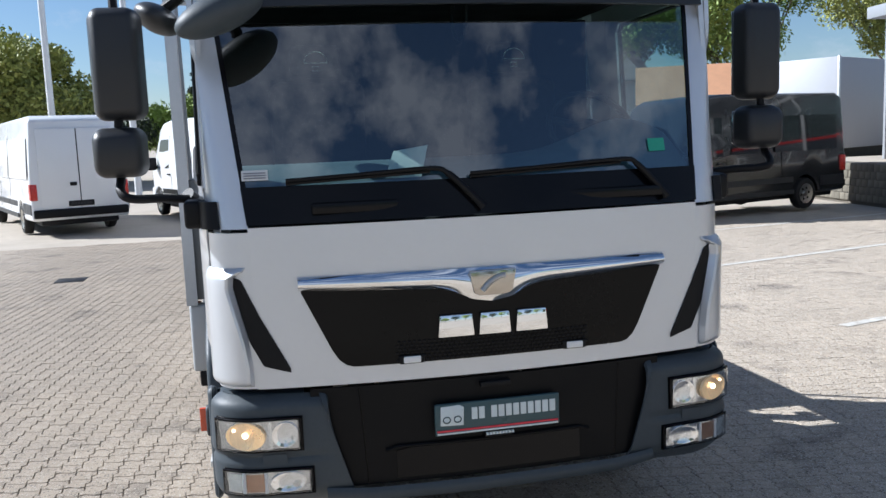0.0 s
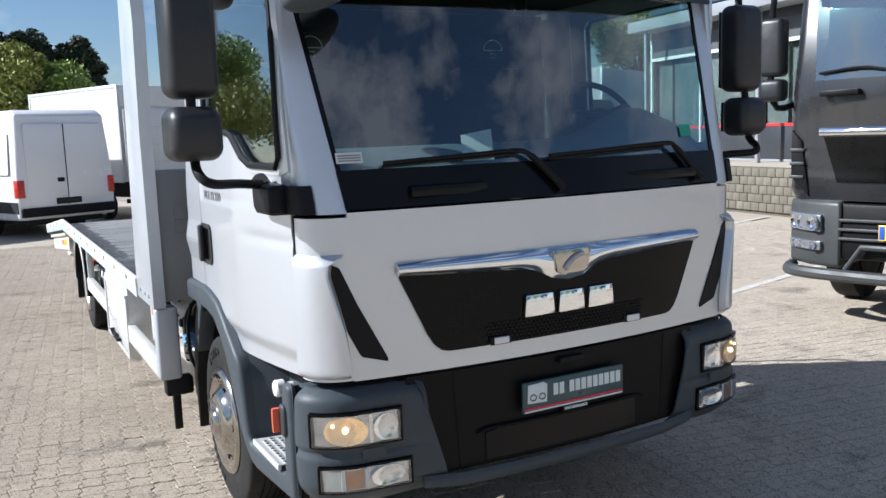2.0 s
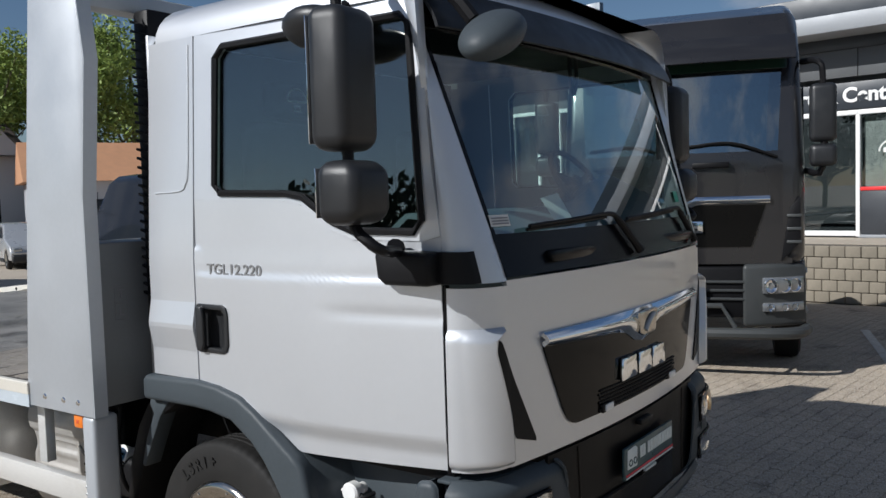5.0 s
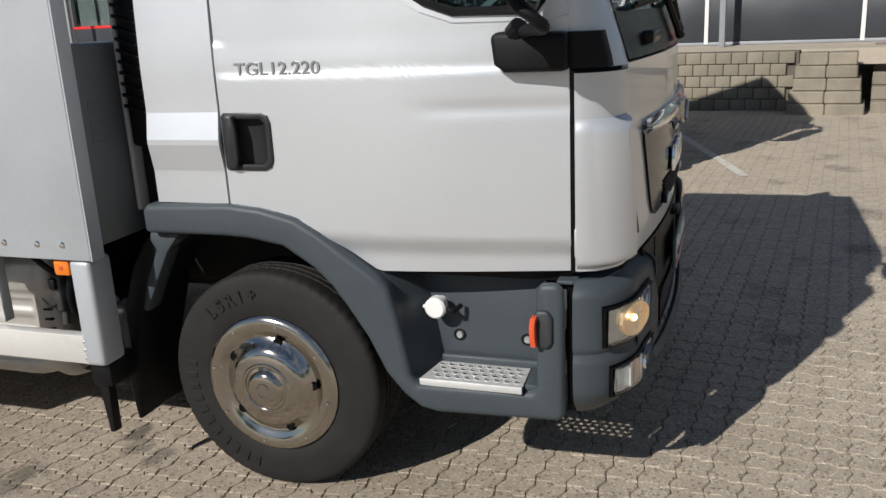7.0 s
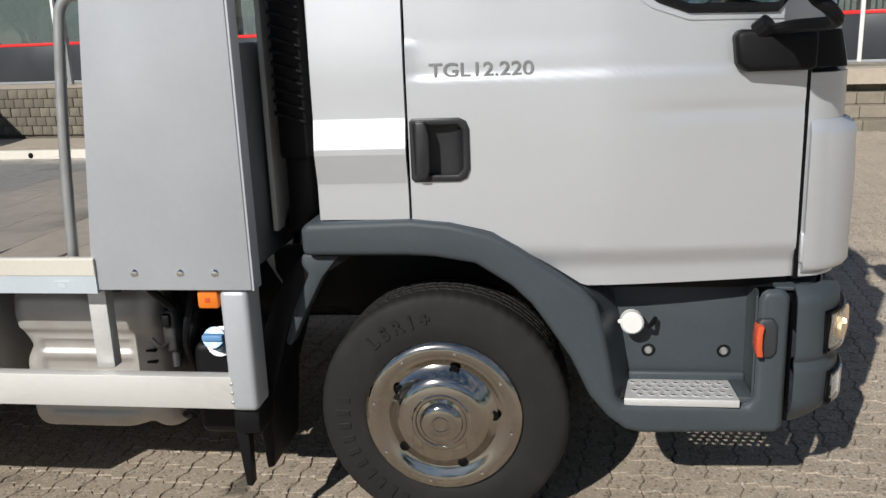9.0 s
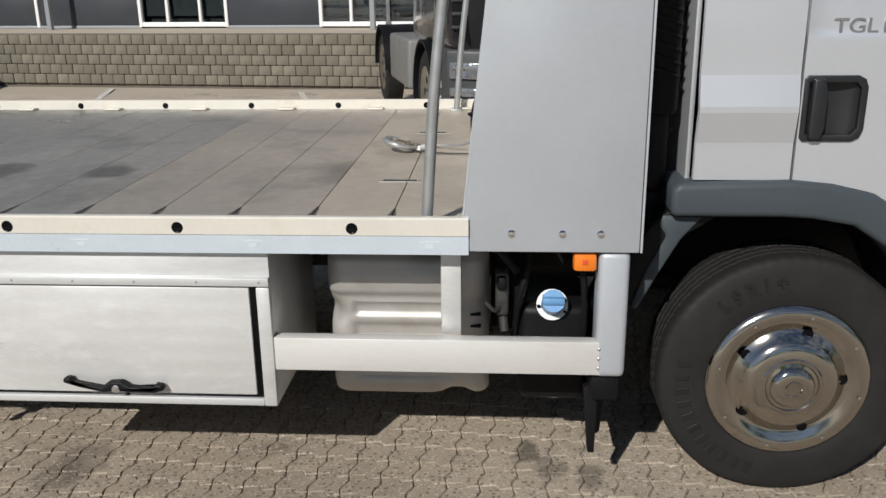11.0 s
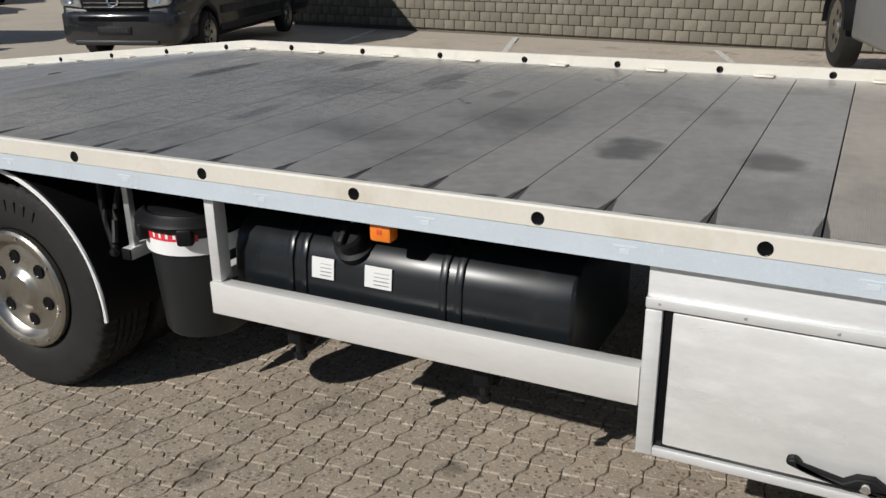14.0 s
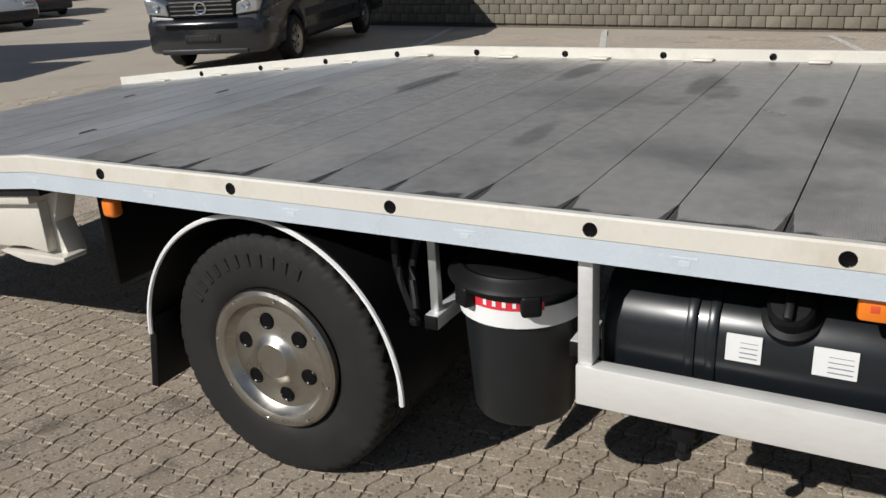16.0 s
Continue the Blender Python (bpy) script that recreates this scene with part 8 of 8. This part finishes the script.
def car(label, at, rz, paint):
    """A parked estate car, nose towards -y, origin on the ground at its front axle."""
    v = thing("car", label, "car", at, rz)
    prof = [(-0.82, 0.30), (-0.85, 0.55), (-0.70, 0.76), (0.25, 0.98), (0.95, 1.42), (1.6, 1.50), (3.1, 1.46), (3.55, 1.05), (3.62, 0.60), (3.55, 0.32)]
    for cy in (2.68, 0.0):
        prof += [(cy + 0.35 * math.cos(radians(q)), 0.30 + 0.35 * math.sin(radians(q))) for q in range(0, 181, 20)]
    bm = prism(prof, "x", -0.88, 0.88)
    for q in bm.verts:
        q.co.x *= 1 - 0.18 * max(0, (q.co.z - 0.9) / 0.6)
    bmesh.ops.bevel(bm, geom=[g for g in bm.edges if len(g.link_faces) == 2 and g.calc_face_angle(0) > 0.9], offset=0.05, segments=3, profile=0.5, affect="EDGES", clamp_overlap=True)
    part("body", bm, paint, v)
    for s in (-1, 1):
        wb = prism([(0.55, 1.0), (1.05, 1.36), (2.95, 1.36), (3.25, 1.0)], "x", 0.0, 0.012)
        for q in wb.verts:
            q.co.x = s * (0.888 * (1 - 0.18 * max(0, (q.co.z - 0.9) / 0.6)) - q.co.x)
        part("side_window", wb, VANGLASS, v)
        part("sill", box(s * 0.87 - 0.02, s * 0.87 + 0.02, 0.40, 2.28, 0.22, 0.34, 0.01), VANTRIM, v)
        for cy in (0.0, 2.68):
            road_wheel(v, s * 0.885, cy, 0.315, 0.20, s)
        part("headlight", box(s * 0.66 - 0.14, s * 0.66 + 0.14, -0.84, -0.60, 0.58, 0.72, 0.04, 3), CLEARLAMP, v)
        part("tail_lamp", box(s * 0.74 - 0.08, s * 0.74 + 0.08, 3.50, 3.63, 0.72, 0.95, 0.03, 2), RED, v)
    part("front_bumper", box(-0.84, 0.84, -0.90, -0.60, 0.24, 0.50, 0.06, 3), VANTRIM, v)
    part("underside", box(-0.7, 0.7, -0.5, 3.2, 0.16, 0.34, 0.02), DARK, v)
    return v


car("silver estate car parked in the yard row", (11.9, 24.8, gz(11.9, 9)), -18, material("silver_car_paint", (0.50, 0.51, 0.52), 0.3, 0.5, 0.02, 2, coat=0.6))
car("dark red car parked beside a silver one", (15.9, 28.4, gz(15.9, 9)), -18, material("dark_red_car_paint", (0.12, 0.012, 0.015), 0.3, 0.1, 0.04, 2, coat=0.6))

# white semitrailer and red-roofed house beyond the dark van
tr = thing("semitrailer", "long white semitrailer with a plain box body", "trailer", (21.5, 22.5, -0.2), -62)
part("box_body", box(-1.28, 1.28, -7, 6.6, 1.15, 3.85, 0.03), TRAILER, tr)
for y in (-6.95, 6.55):
    for x in (-1.28, 1.28):
        part("corner_post", box(x - 0.03, x + 0.03, y - 0.05, y + 0.05, 1.12, 3.88, 0.01), ALU, tr)
part("chassis", box(-0.5, 0.5, -6.5, 6.2, 0.8, 1.15, 0.02), DARK, tr)
part("side_skirt", box(-1.24, -1.18, -4.5, 4.0, 0.50, 1.10, 0.01), DARK, tr)
for y in (3.0, 4.3, 5.6):
    for s in (-1, 1):
        road_wheel(tr, s * 1.22, y, 0.52, 0.38, s)
house = thing("house", "pale house with a red tiled roof behind the trailers", "house", (22.9, 38.5, -0.2), -25)
part("house_wall", box(-3.2, 3.2, -3.0, 3.0, 0, 3.3), TRAILER, house)
part("roof", prism([(-3.5, 3.2), (0, 5.3), (3.5, 3.2)], "x", -3.6, 3.6), ROOFTILE, house)
for i in range(3):
    part("window", box(-2.6 + 1.9 * i, -1.6 + 1.9 * i, -3.03, -2.95, 1.0, 2.3, 0.01), VANGLASS, house)
hall = thing("house", "grey house with a dark slate roof behind the lorries", "house", (16.4, 49.0, 0), 0)
part("house_wall", box(-6.2, 6.2, -4, 4, -0.1, 4.9), TRAILER, hall)
part("roof", prism([(-4.6, 4.7), (0, 7.9), (4.6, 4.7)], "x", -6.6, 6.6), material("slate_roof", (0.075, 0.062, 0.055), 0.8, 0, 0.2, 4), hall)
part("gable_wing", prism([(1.4, 4.7), (3.6, 6.9), (5.8, 4.7)], "y", -5.2, -1.0), TRAILER, hall)
for i in range(5):
    part("window", box(-5.4 + 2.3 * i, -4.4 + 2.3 * i, -4.03, -3.95, 1.0, 2.3, 0.01), VANGLASS, hall)


# ---- trees, poles ----
def leaf_cloud(name, pts, size, mat, parent, seed):
    """Many small leaf sprays round the given centres (x, y, z, radius), uneven and with gaps."""
    r = np.random.default_rng(seed)
    vs, fs = [], []
    for x, y, z, rad, n in pts:
        d = r.normal(size=(n, 3))
        d /= np.linalg.norm(d, axis=1)[:, None]
        p = np.array((x, y, z)) + d * (rad * r.uniform(0.45, 1.05, (n, 1))) * np.array((1, 1, 0.8))
        for c in p:
            a, b = r.normal(size=3), r.normal(size=3)
            a /= np.linalg.norm(a)
            b -= a * a.dot(b)
            b /= np.linalg.norm(b)
            s = size * r.uniform(0.6, 1.4)
            k = len(vs)
            vs += [tuple(c - a * s), tuple(c + b * s * 0.45), tuple(c + a * s), tuple(c - b * s * 0.45)]
            fs.append((k, k + 1, k + 2, k + 3))
    me = bpy.data.meshes.new(name)
    me.from_pydata(vs, [], fs)
    me.materials.append(mat)
    ob = new(name, me)
    ob.parent = parent
    return ob


def tree(at, h, spread, mat, seed, label="broad tree in fresh spring leaf", trunk=0.22, size=0.22, n=2600):
    r = random.Random(seed)
    t = thing("tree", label, "tree", at, r.uniform(0, 360))
    tb = tube([(0, 0, -0.1), (0.05, 0.03, h * 0.22), (0.0, 0.1, h * 0.5), (0.1, 0, h * 0.8)], [trunk, trunk * 0.8, trunk * 0.55, trunk * 0.2], 8, None, 4)
    blobs = []
    for i in range(16):
        a, k = r.uniform(0, 6.28), r.uniform(0.35, 1.0)
        rr = spread * (0.25 + 0.75 * math.sin(math.pi * min(0.95, k * 0.85))) * r.uniform(0.4, 1.0)
        tip = Vector((rr * math.cos(a), rr * math.sin(a), h * (0.30 + 0.62 * k)))
        tube([(0, 0, h * r.uniform(0.2, 0.5)), tip * 0.55 + Vector((0, 0, h * 0.12)), tip], [trunk * 0.35, trunk * 0.2, 0.02], 5, tb, 3)
        blobs.append((*tip, spread * r.uniform(0.28, 0.5), n // 16))
    part("trunk", tb, BARK, t)
    leaf_cloud("crown", blobs, size, mat, t, seed)
    return t


def conifer(at, h, seed):
    t = thing("tree", "tall dark green conifer behind the yard", "tree", at, 0)
    part("trunk", tube([(0, 0, 0), (0, 0, h * 0.95)], [0.22, 0.04], 7), BARK, t)
    r = random.Random(seed)
    blobs = []
    for i in range(22):
        k = i / 21
        a = r.uniform(0, 6.28)
        rad = h * 0.20 * (1 - k) + 0.2
        blobs.append((rad * 0.55 * math.cos(a), rad * 0.55 * math.sin(a), h * (0.12 + 0.86 * k), rad * 0.7, 90))
    leaf_cloud("crown", blobs, 0.28, NEEDLE, t, seed)
    return t


for i, (x, y, h, sp, m, n) in enumerate(((29.0, 43.6, 13.2, 4.8, LEAF, 9000), (21.0, 47, 12, 4.5, LEAF, 7000), (39.5, 43, 12.5, 4.2, LEAFY, 6000), (48.0, 47, 7.0, 3.0, LEAFY, 3000),
                                          (-11.8, 41, 7.2, 3.8, LEAFY, 7000), (-15.5, 44, 8.2, 4.5, LEAFY, 7000), (-17.5, 48, 10, 4.0, LEAF, 4000), (-24, 40, 8, 4.5, LEAF, 3000), (-6.0, 50, 4.4, 3.2, LEAF, 4000), (-3.2, 47, 4.6, 2.4, LEAF, 4000), (-0.5, 45, 7.0, 2.3, LEAFY, 6000), (1.3, 45, 6.4, 2.4, LEAF, 6000), (0.7, 48, 8.6, 1.7, NEEDLE, 4000), (2.3, 48, 8.2, 1.5, NEEDLE, 4000), (3.5, 47.5, 8.2, 1.5, NEEDLE, 4000), (-9.5, 47, 4.8, 2.6, NEEDLE, 3000))):
    tree((x, y, -0.1), h, sp, m, 40 + i, size=0.125, n=int(n * 3.0))
for i, (x, y, h) in enumerate(((-1.8, 46, 7.0), (-4.2, 49, 6.2))):
    conifer((x, y, -0.1), h, 80 + i)
leaf_cloud("shrub", [(0, 0, 0.52, 0.17, 700), (0.03, 0.02, 0.60, 0.13, 400)], 0.022, LEAF, pot, 7)
# hedge rows that close the yard on the camera's side
for i in range(13):
    a = radians(150 + 13 * i)
    tree((46 * math.cos(a), 4 + 46 * math.sin(a), -0.1), 6.5 + 1.5 * (i % 3), 5.0, LEAF if i % 2 else NEEDLE, 120 + i, "tree in the row across the yard", size=0.34, n=1500)
for x, y, h in ((-8.3, 30, 12), (-5.6, 31, 12), (-11.5, 33, 12.5)):
    p = part("flag_pole", tube([(0, 0, 0), (0, 0, h)], [0.14, 0.10], 12), POLE)
    p.location = (x, y, -0.06)
    tagged(p, "tall white pole standing at the yard edge", "pole", group="poles at the yard edge")
for x, y in ((-13.2, 40), (-2.5, 44)):
    lp = thing("street_lamp", "grey street lamp with a small flat head", "lamp", (x, y, 0))
    part("post", tube([(0, 0, 0), (0, 0, 7)], [0.07, 0.05], 8), POLE, lp)
    part("lamp_head", box(-0.1, 0.7, -0.12, 0.12, 6.95, 7.08, 0.04), GALV, lp)

# ---- paving, wall blocks: the many small pieces ----
bed = part("paving_bed", sheet(lambda x, y: (x, y, gz(x, y) - 0.0080), [PX0, -3, 0.6] + lin(1.6, PX1, 5), [PY0, 0.8, 4.8, PY1]), BED)
tagged(bed, "yard of interlocking zigzag concrete pavers", "paving", kind="structure")
pv = np.array(rest)
tilt = rng.normal(0, 0.006, (len(pv), 2))
lift = rng.normal(0, 0.0010, len(pv))
V3 = np.repeat(rot_v[None, :, :], len(pv), 0)
V3[:, :, 2] += lift[:, None] + (V3[:, :, :2] * tilt[:, None, :]).sum(-1) + np.array([gz(*c) for c in rest])[:, None]
V3[:, :, 0] += pv[:, None, 0]
V3[:, :, 1] += pv[:, None, 1]
allv = V3.reshape(-1, 3)
allf = [[i + k * 2 * NV for i in f] for k in range(len(pv)) for f in base_f]
pm = bpy.data.meshes.new("pavers")
pm.from_pydata(allv.tolist(), [], allf)
pm.materials.append(PAVER)
po = new("pavers", pm)
po.parent = bed
tagged(po, "", "", "", "stuff")
one = bpy.data.meshes.new("paver")
one.from_pydata(base_v.tolist(), [], base_f)
one.materials.append(PAVER1)
for k, (x, y) in enumerate(near):
    o = new("paver", one)
    o.parent = bed
    o.matrix_basis = pose(x, y, gz(x, y) + rng.normal(0, 0.001), rng.normal(0, 0.35), rng.normal(0, 0.35), TURNP)

bw, bh = 0.238, 0.184
block_me = {}
for j in range(5):
    for i in range(82):
        u = -2.35 + bw * i + (bw / 2 if j % 2 else 0)
        if u > UE - 0.2:
            continue
        look_of = BLOCK if u < 1.2 - 0.5 * rng.random() else BLOCKDARK
        if look_of.name not in block_me:
            bb = box(-0.03, 0.06, -bw / 2 + 0.004, bw / 2 - 0.004, -bh / 2 + 0.004, bh / 2 - 0.004, 0.010, 1)
            block_me[look_of.name] = bpy.data.meshes.new("block")
            bb.to_mesh(block_me[look_of.name])
            bb.free()
            block_me[look_of.name].materials.append(look_of)
        o = new("block", block_me[look_of.name])
        o.parent = wall
        o.matrix_basis = pose(0.004 * rng.normal(), u + bw / 2, ZG + bh * (j + 0.5) + 0.012, 0, rng.normal(0, 0.5), rng.normal(0, 0.6))
